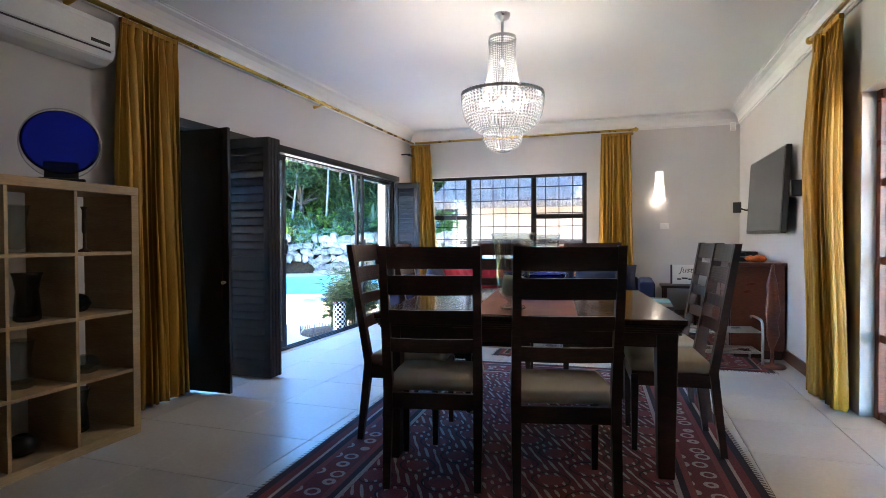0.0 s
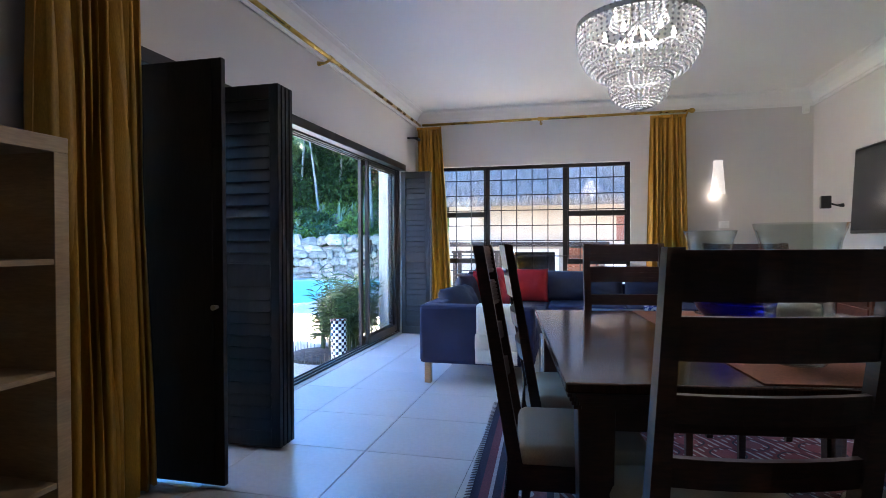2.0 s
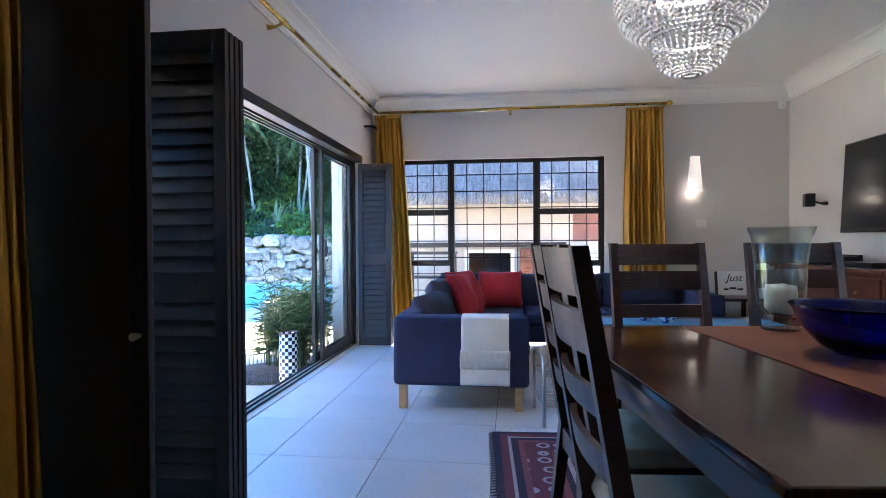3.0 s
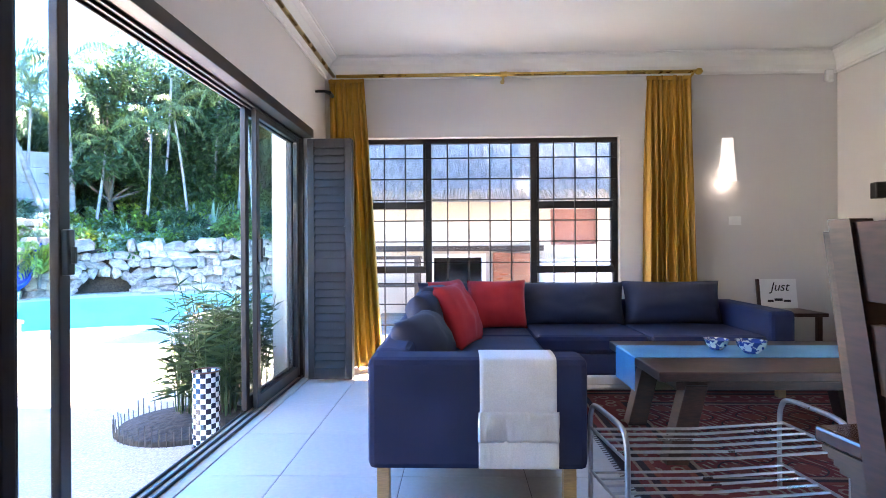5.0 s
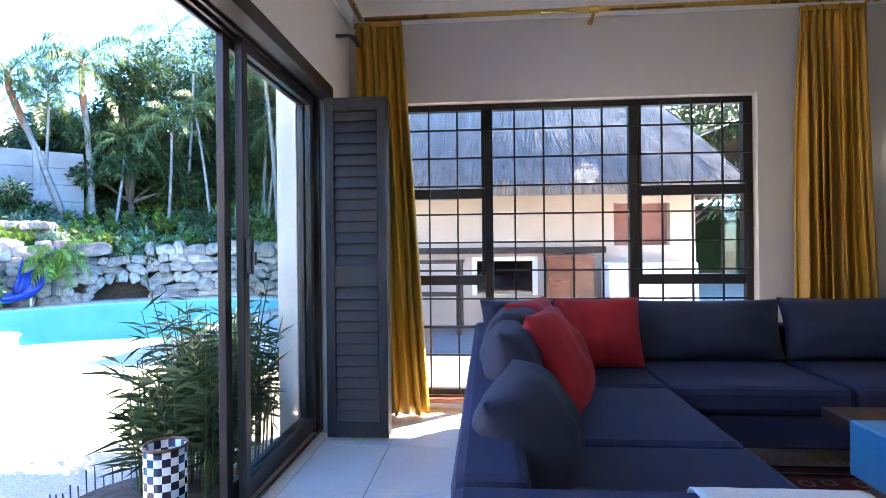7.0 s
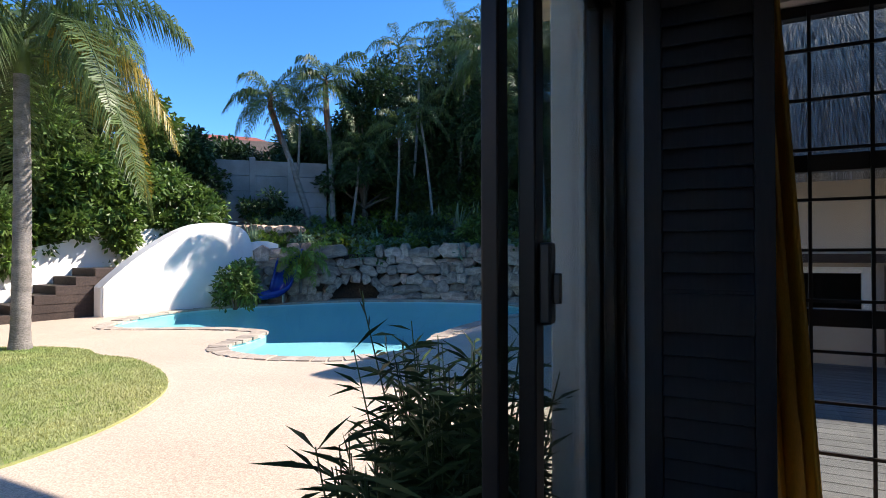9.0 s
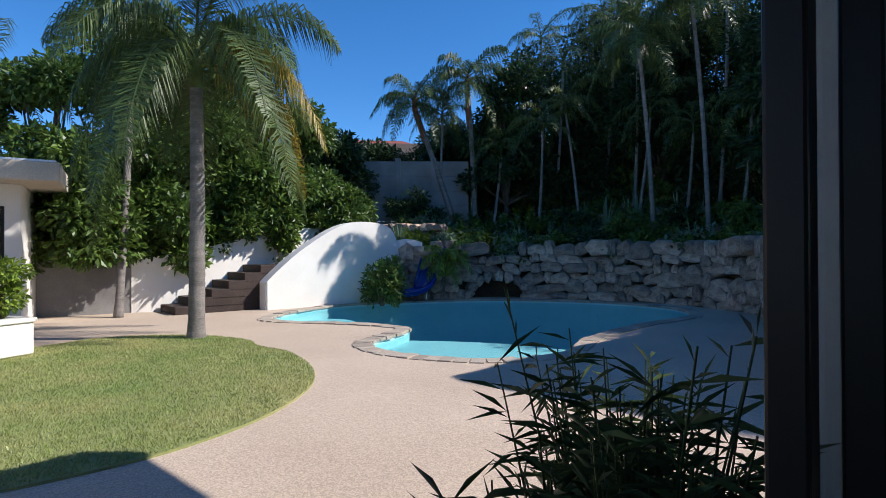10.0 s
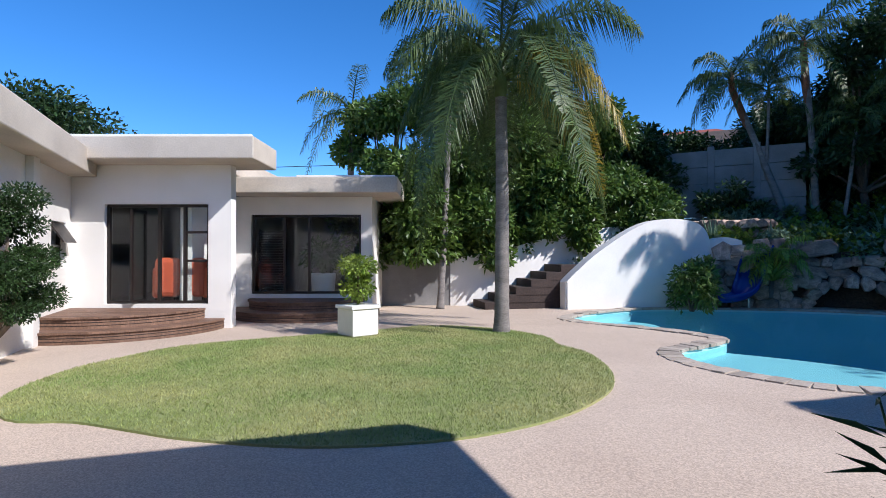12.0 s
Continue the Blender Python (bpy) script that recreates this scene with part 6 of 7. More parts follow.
rnd = random.Random(79)
for k in range(22):
    x, y, z = on_slope(0.22 + 0.034 * k, rnd.uniform(4.4, 6.6))
    bush(x, y, z - 0.1, rnd.uniform(0.9, 1.3), rnd.uniform(1.5, 2.3), 1700, 0.22, M["leafd" if k % 3 else "leaf"], "tall dense shrub filling the top of the slope", 540 + k, clumps=11, group="slope shrubs")
rnd = random.Random(78)
for k in range(26):
    x, y, z = on_slope(0.24 + 0.026 * k, rnd.uniform(-0.15, 0.5))
    bush(x, y, z - 0.15, rnd.uniform(0.35, 0.6), rnd.uniform(0.4, 0.75), 520, 0.13, M[rnd.choice(("leaf", "leaff", "aloe", "leaf"))], "low shrub spilling over the top of the rock wall", 500 + k, clumps=5, group="slope shrubs")
bw = thing("boundary_wall", Matrix(), "grey concrete panel boundary wall behind the palms, darkened for tree shade", "wall", kind="structure")
a, b = Vector((-19.5, 17.6, 1.2)), Vector((-14.0, 22.15, 1.2))
for k in range(6):
    p, q = a.lerp(b, k / 6), a.lerp(b, (k + 0.985) / 6)
    L = (q - p).length
    m = Matrix.Translation(p) @ Matrix.Rotation(math.atan2(b.y - a.y, b.x - a.x), 4, "Z")
    for j in range(6):
        boxpart("panel", (0, L, -0.04, 0.04, j * 0.5, j * 0.5 + 0.49), M["greywall"], bw, bev=0.01, m=m)
    boxpart("post", (-0.09, 0.09, -0.08, 0.08, 0, 3.1), M["greywall"], bw, bev=0.01, m=m)

# garden stair, slide wall and white terrace wall
SW = pose(-13.83, 14.21, G, 0, 0, 81)


def extrude_profile(prof, y0, y1):
    bm = bmesh.new()
    f = [bm.verts.new((s, y0, z)) for s, z in prof]
    g = [bm.verts.new((s, y1, z)) for s, z in prof]
    bm.faces.new(f)
    bm.faces.new(g[::-1])
    for k in range(len(prof)):
        bm.faces.new((f[k], g[k], g[(k + 1) % len(prof)], f[(k + 1) % len(prof)]))
    return bm


line = [(p.x, p.y) for p in spline([(0.0, 0.60, 0), (0.27, 0.85, 0), (0.82, 1.29, 0), (1.66, 1.80, 0), (2.24, 2.0, 0), (2.82, 2.03, 0), (3.3, 1.94, 0), (3.56, 1.70, 0), (3.66, 1.30, 0)], 5)]
bm = extrude_profile([(0, -0.1)] + line + [(3.7, -0.1)], -0.05, 0.30)
bmesh.ops.bevel(bm, geom=[e for e in bm.edges if abs(e.verts[0].co.y - e.verts[1].co.y) < 0.01], offset=0.04, segments=2, affect="EDGES")
o = part("slide_wall", bm, M["plaster"])
o.matrix_basis = SW
tagged(o, "white plastered wall with a sweeping rounded top beside the garden stair", "garden wall", kind="structure")
for k in range(6):
    s = boxpart("stair_step", (-1.75 + 0.36 * k, 1.6, 0.32, 1.32, 0.165 * k - 0.05, 0.165 * (k + 1) - 0.004), M["sleeper"], None, bev=0.012)
    s.matrix_basis = SW
    tagged(s, "dark timber sleeper step of the garden stair", "step", "garden stair steps")


def ribbon_wall(name, pts, th, material, label):
    line = spline(pts, 6)
    bm = bmesh.new()
    rows = []
    for i, p in enumerate(line):
        t = line[min(i + 1, len(line) - 1)] - line[max(i - 1, 0)]
        o = Vector((-t.y, t.x, 0)).normalized() * th / 2
        rows.append([bm.verts.new(v) for v in ((p.x - o.x, p.y - o.y, G - 0.1), (p.x - o.x, p.y - o.y, p.z), (p.x + o.x, p.y + o.y, p.z), (p.x + o.x, p.y + o.y, G - 0.1))])
    for a, b in zip(rows, rows[1:]):
        for k in range(4):
            bm.faces.new((a[k], a[(k + 1) % 4], b[(k + 1) % 4], b[k]))
    bm.faces.new(rows[0])
    bm.faces.new(rows[-1][::-1])
    tagged(part(name, bm, material), label, "garden wall", kind="structure")


# its grey is partly the wall's own, partly shade put into the colour
ribbon_wall("garden_fence_wall", [(-16.9, 8.0, 0.98), (-16.5, 10.0, 0.98), (-16.0, 11.6, 1.0), (-15.75, 12.25, 1.02)], 0.16, M["greywall"], "grey rendered garden wall behind the wing, darkened for shade")
ribbon_wall("terrace_wall", [(-15.75, 12.25, 1.03), (-15.6, 12.6, 1.06), (-15.35, 13.6, 1.26), (-15.15, 15.0, 1.60), (-14.9, 16.4, 1.80), (-14.6, 17.8, 1.85)], 0.2, M["plaster"], "white plastered terrace wall curving up behind the stair")
ribbon_wall("slide_side_wall", [(-13.30, 17.8, 1.45), (-13.2, 18.2, 1.5), (-13.1, 18.6, 1.42)], 0.16, M["plaster"], "low white plastered wall beside the top of the slide")
# earth terrace behind the wall
tx = [(-16.9, 8.0), (-16.5, 10.0), (-16.0, 11.6), (-15.6, 12.6), (-15.35, 13.6), (-15.15, 15.0), (-14.9, 16.4), (-14.6, 17.8), (-17, 20), (-30, 20), (-30, 8)]
tz = (0.8, 0.8, 0.82, 0.85, 1.0, 1.3, 1.5, 1.55, 1.5, 1.2, 0.8)
tri = tessellate_polygon([[Vector((*p, 0)) for p in tx]])
tagged(raw("terrace", [(*p, z) for p, z in zip(tx, tz)], list(tri), M["soil"]), "earth terrace planted with trees behind the white wall", "terrace", kind="structure")

sl = thing("water_slide", pose(-12.5, 18.2, G), "blue fibreglass pool slide half hidden by plants", "water slide")
bm = bmesh.new()
rows = []
path = spline([(-0.18, 0.55, 1.28), (-0.10, 0.35, 1.10), (0.0, 0.05, 0.62), (0.02, -0.18, 0.28), (-0.10, -0.42, 0.16), (-0.30, -0.62, 0.13)], 4)
for k, p in enumerate(path):
    t = (path[min(k + 1, len(path) - 1)] - path[max(k - 1, 0)]).normalized()
    side = t.cross(Vector((0, 0, 1))).normalized()
    up = side.cross(t)
    rows.append([bm.verts.new(p + side * a + up * b) for a, b in ((-0.30, 0.17), (-0.28, 0.06), (-0.20, 0.0), (0.0, -0.02), (0.20, 0.0), (0.28, 0.06), (0.30, 0.17))])
for a, b in zip(rows, rows[1:]):
    for k in range(6):
        bm.faces.new((a[k], a[k + 1], b[k + 1], b[k]))
o = part("chute", bm, M["slideblue"], sl, smooth=True)
o.modifiers.new("thickness", "SOLIDIFY").thickness = 0.03
for x, y, h in ((-0.12, 0.40, 1.10), (0.0, -0.05, 0.42)):
    bm = bmesh.new()
    tube(bm, [(x, y, -0.02), (x, y, h)], 0.03, 8)
    part("support", bm, M["chrome"], sl)

# ---- planter, checkered pot and reeds by the door ----
pt = thing("square_planter", pose(-11.55, 9.10, G, 0, 0, 20), "white square planter box with a bright green two-tier shrub", "planter")
boxpart("box", (-0.22, 0.22, -0.22, 0.22, 0.03, 0.46), M["plaster"], pt, bev=0.012)
boxpart("rim", (-0.245, 0.245, -0.245, 0.245, 0.42, 0.475), M["plaster"], pt, bev=0.01)
boxpart("foot", (-0.19, 0.19, -0.19, 0.19, 0, 0.03), M["plaster"], pt)
rnd = random.Random(9)
v, f = cloud([((0, 0, 0.72), (0.24, 0.17)), ((0.02, 0, 1.05), (0.27, 0.15)), ((-0.05, 0.05, 0.9), (0.15, 0.15))], 1300, 0.075, rnd, 0.55)
raw("foliage", v, f, M["leaff"], pt, "bright lime green foliage")
bm = bmesh.new()
tube(bm, [(0, 0, 0.45), (0.01, 0, 0.7), (0, 0, 1.05)], [0.025, 0.02, 0.01], 6)
part("stem", bm, M["barkd"], pt)

ck = thing("checkered_umbrella_stand", pose(-3.63, 7.78, GH), "tall black and white checkered ceramic cylinder vase outside the door", "vase")
n, R, Hh = 24, 0.085, 0.50
verts = [(R * math.cos(2 * math.pi * k / n), R * math.sin(2 * math.pi * k / n), z) for z in (0, Hh) for k in range(n)]
verts += [((R - 0.01) * math.cos(2 * math.pi * k / n), (R - 0.01) * math.sin(2 * math.pi * k / n), z) for z in (Hh, 0.05) for k in range(n)]
faces = [(j * n + k, j * n + (k + 1) % n, (j + 1) * n + (k + 1) % n, (j + 1) * n + k) for j in range(3) for k in range(n)] + [tuple(range(3 * n, 4 * n))]
cy = raw("cylinder", verts, faces, M["check"], ck, smooth=True)
uv = cy.data.uv_layers.new(name="UVMap")
for p in cy.data.polygons:
    for li in p.loop_indices:
        vi = cy.data.loops[li].vertex_index
        kk = (li - p.loop_start) in (1, 2)
        k0 = (p.index % n) + (1 if kk else 0)
        uv.data[li].uv = (k0 * 16 / n, verts[vi][2] / 0.0335)
for z, nm in ((Hh, "rim"), (0.002, "foot_ring")):
    bm = bmesh.new()
    tube(bm, [(0.087 * math.cos(a), 0.087 * math.sin(a), z + 0.004) for a in [k * math.pi / 12 for k in range(25)]], 0.006, 6, False)
    part(nm, bm, M["mahog"], ck)

bd = thing("planting_bed", pose(-3.98, 8.22, GH), "round bed of dark soil edged with short canes", "planting bed")
bm = bmesh.new()
lathe(bm, [(0.47, 0.0), (0.455, 0.03), (0.3, 0.06), (0.02, 0.08)], 36)
part("soil", bm, M["soil"], bd)
rnd = random.Random(12)
for k in range(64):
    a = k * 2 * math.pi / 64
    bm = bmesh.new()
    h = rnd.uniform(0.07, 0.15)
    tube(bm, [(0.475 * math.cos(a), 0.475 * math.sin(a), 0), (0.48 * math.cos(a), 0.48 * math.sin(a), h)], 0.0035, 5)
    part("cane", bm, M["barkd"], bd)


def reeds(x, y, n, seed, hmin, hmax, spread):
    """Thin upright stems, each with narrow leaves along its upper half."""
    rnd = random.Random(seed)
    ob = thing("reed_clump", pose(x, y, GH + 0.05), "dense clump of dark narrow-leaved reeds by the door", "reeds", "reed clumps")
    bm = bmesh.new()
    verts, faces = [], []
    for _ in range(n):
        a, q = rnd.uniform(0, 6.283), spread * math.sqrt(rnd.random())
        b = Vector((q * math.cos(a), q * math.sin(a), 0))
        h = rnd.uniform(hmin, hmax)
        lean = Vector((math.cos(a), math.sin(a), 0)) * rnd.uniform(0.02, 0.18) * h
        tip = b + lean + Vector((0, 0, h))
        tube(bm, [b, b + lean * 0.3 + Vector((0, 0, h * 0.55)), tip], [0.006, 0.005, 0.003], 4)
        for _ in range(16):
            u = rnd.uniform(0.30, 1.0)
            p = b + lean * u ** 1.6 + Vector((0, 0, h * u))
            aa, e, L = rnd.uniform(0, 6.283), rnd.uniform(-0.1, 0.9), rnd.uniform(0.11, 0.23)
            d = Vector((math.cos(aa) * math.cos(e), math.sin(aa) * math.cos(e), math.sin(e)))
            s = d.cross(Vector((0, 0, 1))).normalized() * 0.0038
            i = len(verts)
            verts += [p, p + d * L * 0.4 + s, p + d * L + Vector((0, 0, -L * 0.22)), p + d * L * 0.4 - s]
            faces += [(i, i + 1, i + 2), (i, i + 2, i + 3)]
    part("stalk_mass", bm, M["reed"], ob)
    raw("foliage", verts, faces, M["reed"], ob)


reeds(-3.88, 8.42, 75, 31, 0.36, 0.74, 0.26)
reeds(-3.90, 8.85, 75, 32, 0.42, 0.88, 0.28)
reeds(-4.10, 9.2, 50, 33, 0.42, 0.88, 0.30)
reeds(-4.02, 8.95, 7, 34, 0.90, 1.2, 0.30)

# ---- the other wings of the house ----
HW = pose(-13.25, 7.32, G, 0, 0, 69.5)


def in_wing(ob):
    ob.matrix_basis = HW
    return ob


def wing_wall(name, boxes, material, label):
    return in_wing(structure(name, boxes, material, label, "wall"))


wing_wall("wall_wing_1", [(-3.2, -2.11, 0, 0.22, -0.1, 2.72), (-0.38, 0, 0, 0.22, -0.1, 2.72), (-2.11, -0.38, 0, 0.22, -0.1, 0.40), (-2.11, -0.38, 0, 0.22, 2.07, 2.72), (-0.95, -0.75, 0.22, 2.0, -0.1, 2.72)],
          M["plaster"], "white plastered house wing with a tall glass door")
wing_wall("wall_wing_2", [(-0.95, -0.36, 2.0, 2.2, -0.1, 2.4), (1.88, 2.10, 2.0, 2.2, -0.1, 2.4), (-0.36, 1.88, 2.0, 2.2, -0.1, 0.42), (-0.36, 1.88, 2.0, 2.2, 2.04, 2.4), (1.88, 2.10, 2.2, 6.0, -0.1, 2.4)],
          M["plaster"], "white plastered lower house wing with a wide window")
in_wing(structure("roof_wing_1", [(-3.6, 0.58, -0.62, 0.60, 2.72, 3.08), (-3.6, -0.35, 0.60, 6.0, 2.72, 3.08)], M["fascia"], "flat roof with a deep weathered concrete fascia", "roof", 0.02))
in_wing(structure("roof_wing_2", [(-0.6, 2.68, 1.25, 6.2, 2.40, 2.71)], M["fascia"], "lower flat roof with a stained concrete fascia", "roof", 0.02))
in_wing(structure("parapet_flashing", [(-2.6, 0.52, -0.55, -0.45, 3.08, 3.12), (0.74, 2.62, 1.32, 1.42, 2.71, 2.745)], M["white"], "white flashing strip along the roof edge", "flashing", 0.004))
# rooms behind the glass, their dimness put into a dark plaster colour
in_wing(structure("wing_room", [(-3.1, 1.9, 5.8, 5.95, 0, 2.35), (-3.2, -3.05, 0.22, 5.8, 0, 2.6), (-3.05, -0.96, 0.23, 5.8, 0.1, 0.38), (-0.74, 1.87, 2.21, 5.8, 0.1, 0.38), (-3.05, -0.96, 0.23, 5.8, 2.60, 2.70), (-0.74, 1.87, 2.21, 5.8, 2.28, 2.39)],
                  M["interior"], "rooms behind the glass of the other wings, dimness put into their colour", "room"))


def wing_window(x0, x1, y, z0, z1, posts, transoms, label):
    ob = thing("window_3", HW, label, "window", "wing windows", "structure")
    for x in (x0, *posts, x1 - 0.05):
        boxpart("mullion", (x, x + 0.05, y - 0.03, y + 0.03, z0, z1), M["frame"], ob)
    for z in (z0, z1 - 0.05):
        boxpart("rail", (x0 + 0.05, x1 - 0.05, y - 0.028, y + 0.028, z, z + 0.05), M["frame"], ob)
    for a, b, z in transoms:
        boxpart("transom", (a, b, y - 0.026, y + 0.026, z, z + 0.04), M["frame"], ob)
    xs = [x0, *posts, x1 - 0.05]
    for a, b in zip(xs, xs[1:]):
        p = boxpart("pane", (a + 0.05, b, y - 0.003, y + 0.003, z0 + 0.05, z1 - 0.05), M["pane"], ob, bev=0)
        p.visible_shadow = False


wing_window(-2.11, -0.38, 0.10, 0.40, 2.07, (-1.26, -0.83), ((-0.78, -0.43, 1.10), (-0.78, -0.43, 1.58)), "bronze framed glass doors, one leaf folded open")
wing_window(-0.36, 1.88, 2.10, 0.42, 2.04, (0.28, 0.78), (), "wide bronze framed window with a shutter behind")
lf = thing("folded_door_leaf", HW, "narrow bronze framed glass door leaf standing open", "door leaf")
for y in (-0.12, 0.30):
    boxpart("stile", (-1.62, -1.58, y, y + 0.05, 0.42, 1.98), M["frame"], lf)
for z in (0.42, 1.93):
    boxpart("rail", (-1.62, -1.58, -0.07, 0.30, z, z + 0.05), M["frame"], lf)
boxpart("pane", (-1.603, -1.597, -0.07, 0.30, 0.47, 1.93), M["pane"], lf, bev=0)
sh = thing("louvre_shutter", HW, "dark grey louvred shutter behind the wide window", "shutter")
for x in (-0.29, 0.22):
    boxpart("stile", (x, x + 0.05, 2.26, 2.30, 0.45, 1.75), M["shut"], sh)
for k in range(24):
    boxpart("slat", (-0.24, 0.22, 2.262, 2.298, 0.48 + k * 0.052, 0.515 + k * 0.052), M["shut"], sh, bev=0)
am = thing("armchair", HW @ pose(-0.98, 0.66, 0.38) @ Matrix.Diagonal((1.22, 1.1, 1.2, 1)), "coral red leather armchair seen through the glass", "armchair")
boxpart("seat", (-0.30, 0.30, -0.30, 0.35, 0.12, 0.36), M["coral"], am, bev=0.05)
boxpart("backrest", (-0.36, -0.01, -0.40, -0.22, 0.10, 0.66), M["coral"], am, bev=0.07)
boxpart("backrest", (0.01, 0.36, -0.40, -0.22, 0.10, 0.66), M["coral"], am, bev=0.07)
for x in (-0.40, 0.30):
    boxpart("arm", (x, x + 0.12, -0.36, 0.36, 0.08, 0.52), M["coral"], am, bev=0.04)
for x in (-0.33, 0.33):
    for y in (-0.3, 0.3):
        boxpart("foot", (x - 0.03, x + 0.03, y - 0.03, y + 0.03, 0, 0.12), M["wood"], am)
pp = thing("indoor_planter", HW @ pose(0.95, 2.75, 0.38), "white planter tub with a leafy plant behind the window", "planter")
bm = bmesh.new()
lathe(bm, [(0.20, 0), (0.24, 0.02), (0.27, 0.42), (0.28, 0.44), (0.25, 0.44), (0.24, 0.40), (0.01, 0.38)], 24)
part("tub", bm, M["white"], pp, smooth=True)
v, f = cloud([((0, 0, 0.85), (0.35, 0.3))], 260, 0.22, random.Random(4), 0.5)
raw("foliage", v, f, M["leafd"], pp)


def curved_deck(cx, y, rx, ry, steps):
    ob = thing("deck_steps", HW, "curved weathered timber deck steps below the glass door", "steps", "curved decks")
    for k in range(steps):
        a, b = rx - 0.32 * k, ry - 0.34 * k
        z0, z1 = 0.17 * k, 0.17 * (k + 1)
        n = 30
        bm = bmesh.new()
        arc = [(cx + (a - 0.03) * math.cos(math.pi + math.pi * i / n), y + (b - 0.03) * math.sin(math.pi + math.pi * i / n)) for i in range(n + 1)]
        lo, hi = [bm.verts.new((*p, z0)) for p in arc], [bm.verts.new((*p, z1 - 0.03)) for p in arc]
        for i in range(n):
            bm.faces.new((lo[i], lo[i + 1], hi[i + 1], hi[i]))
        rs = part("riser", bm, M["deck"], ob)
        for zz in (0.045, 0.09):
            bm = bmesh.new()
            tube(bm, [(cx + (a - 0.028) * math.cos(math.pi + math.pi * i / n), y + (b - 0.028) * math.sin(math.pi + math.pi * i / n), z0 + zz) for i in range(n + 1)], 0.005, 4)
            part("riser_joint", bm, M["sleeper"], rs)
        w = 0.11
        m = int(b / w)
        for j in range(m):
            y0, y1 = y - b + j * w, y - b + (j + 1) * w - 0.006
            h0 = a * math.sqrt(max(0.0, 1 - ((y - y0) / b) ** 2))
            h1 = a * math.sqrt(max(0.0, 1 - ((y - y1) / b) ** 2))
            h0 = max(h0, 0.12)
            bm = bmesh.new()
            vs = [bm.verts.new((cx + s * h, yy, z)) for z in (z1 - 0.03, z1) for s, h, yy in ((-1, h0, y0), (1, h0, y0), (1, h1, y1), (-1, h1, y1))]
            for q in ((0, 1, 2, 3), (7, 6, 5, 4), (0, 4, 5, 1), (1, 5, 6, 2), (2, 6, 7, 3), (3, 7, 4, 0)):
                bm.faces.new([vs[i] for i in q])
            part("plank", bm, M["deck"], ob)


curved_deck(-1.92, -0.01, 1.84, 1.80, 2)
curved_deck(0.80, 1.99, 1.48, 1.45, 2)

# long wing beside the lawn, its face towards the pool
structure("wall_wing_3", [(-14.3, -13.9, 4.6, 4.82, G - 0.1, 2.4), (-13.15, -5.2, 4.6, 4.82, G - 0.1, 2.4), (-13.9, -13.15, 4.6, 4.82, G - 0.1, 0.9), (-13.9, -13.15, 4.6, 4.82, 1.62, 2.4)], M["plaster"], "white plastered wing running beside the lawn", "wall")
structure("pilaster", [(-12.3, -12.05, 4.82, 4.92, G - 0.05, 2.4)], M["plaster"], "white plastered pilaster on the long wing", "pilaster", 0.01)
structure("roof_wing_3", [(-14.6, -5.2, 1.0, 5.22, 2.4, 2.80)], M["fascia"], "flat roof over the long wing with a concrete fascia", "roof", 0.02)
# the unlit inside is put into this wall's colour
structure("wing_3_back", [(-14.3, -5.2, 2.0, 2.1, G - 0.1, 2.4)], M["interior"], "back wall inside the long wing, darkened by colour to look dim", "wall")
w3 = thing("window_4", pose(-13.9, 4.72, 0), "small dark top-hung window, its sash tilted open", "window", kind="structure")
for x in (0, 0.71):
    boxpart("mullion", (x, x + 0.04, -0.03, 0.03, 0.90, 1.62), M["frame"], w3)
for z in (0.90, 1.22, 1.58):
    boxpart("rail", (0.04, 0.71, -0.028, 0.028, z, z + 0.04), M["frame"], w3)
s = boxpart("sash", (0.03, 0.72, -0.012, 0.012, -0.36, 0), M["frame"], w3, bev=0.003)
s.matrix_basis = pose(0, 0.06, 1.60, 32)
boxpart("pane", (0.04, 0.71, -0.003, 0.003, 0.94, 1.22), M["pane"], w3, bev=0)

# ---- thatched garden pavilion behind the rear window ----
pv = thing("thatched_pavilion", pose(0, 14.4, G), "cream plastered garden pavilion under a shaggy grey thatch", "pavilion")
bm = bmesh.new()
for b in ((-3.9, -2.5, 0, 0.22, -0.1, 2.5), (-1.45, -0.25, 0, 0.22, -0.1, 2.5), (0.62, 1.0, 0, 0.22, -0.1, 2.5), (-2.5, -1.45, 0, 0.22, -0.1, 0.5), (-2.5, -1.45, 0, 0.22, 1.12, 2.5), (-0.25, 0.62, 0, 0.22, -0.1, 1.28), (-0.25, 0.62, 0, 0.22, 1.95, 2.5), (-3.9, -3.7, 0.22, 5.0, -0.1, 2.5), (0.78, 1.0, 0.22, 5.0, -0.1, 2.5)):
    box(bm, *b)
part("wall", bm, M["cream"], pv)
# dark colour stands in for the pavilion's unlit inside
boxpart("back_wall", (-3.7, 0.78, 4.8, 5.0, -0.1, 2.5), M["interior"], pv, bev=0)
boxpart("niche_back", (-0.25, 0.62, 0.16, 0.2, 1.28, 1.95), M["terra"], pv, "terracotta niche", bev=0)
wf = boxpart("window", (-2.5, -2.42, -0.02, 0.06, 0.5, 1.12), M["plaster"], pv, "white window frame")
boxpart("frame_side", (-1.53, -1.45, -0.02, 0.06, 0.5, 1.12), M["plaster"], wf)
boxpart("frame_head", (-2.42, -1.53, -0.02, 0.06, 1.05, 1.12), M["plaster"], wf)
boxpart("pane", (-2.42, -1.53, 0.02, 0.03, 0.5, 1.05), M["pane"], wf, bev=0)
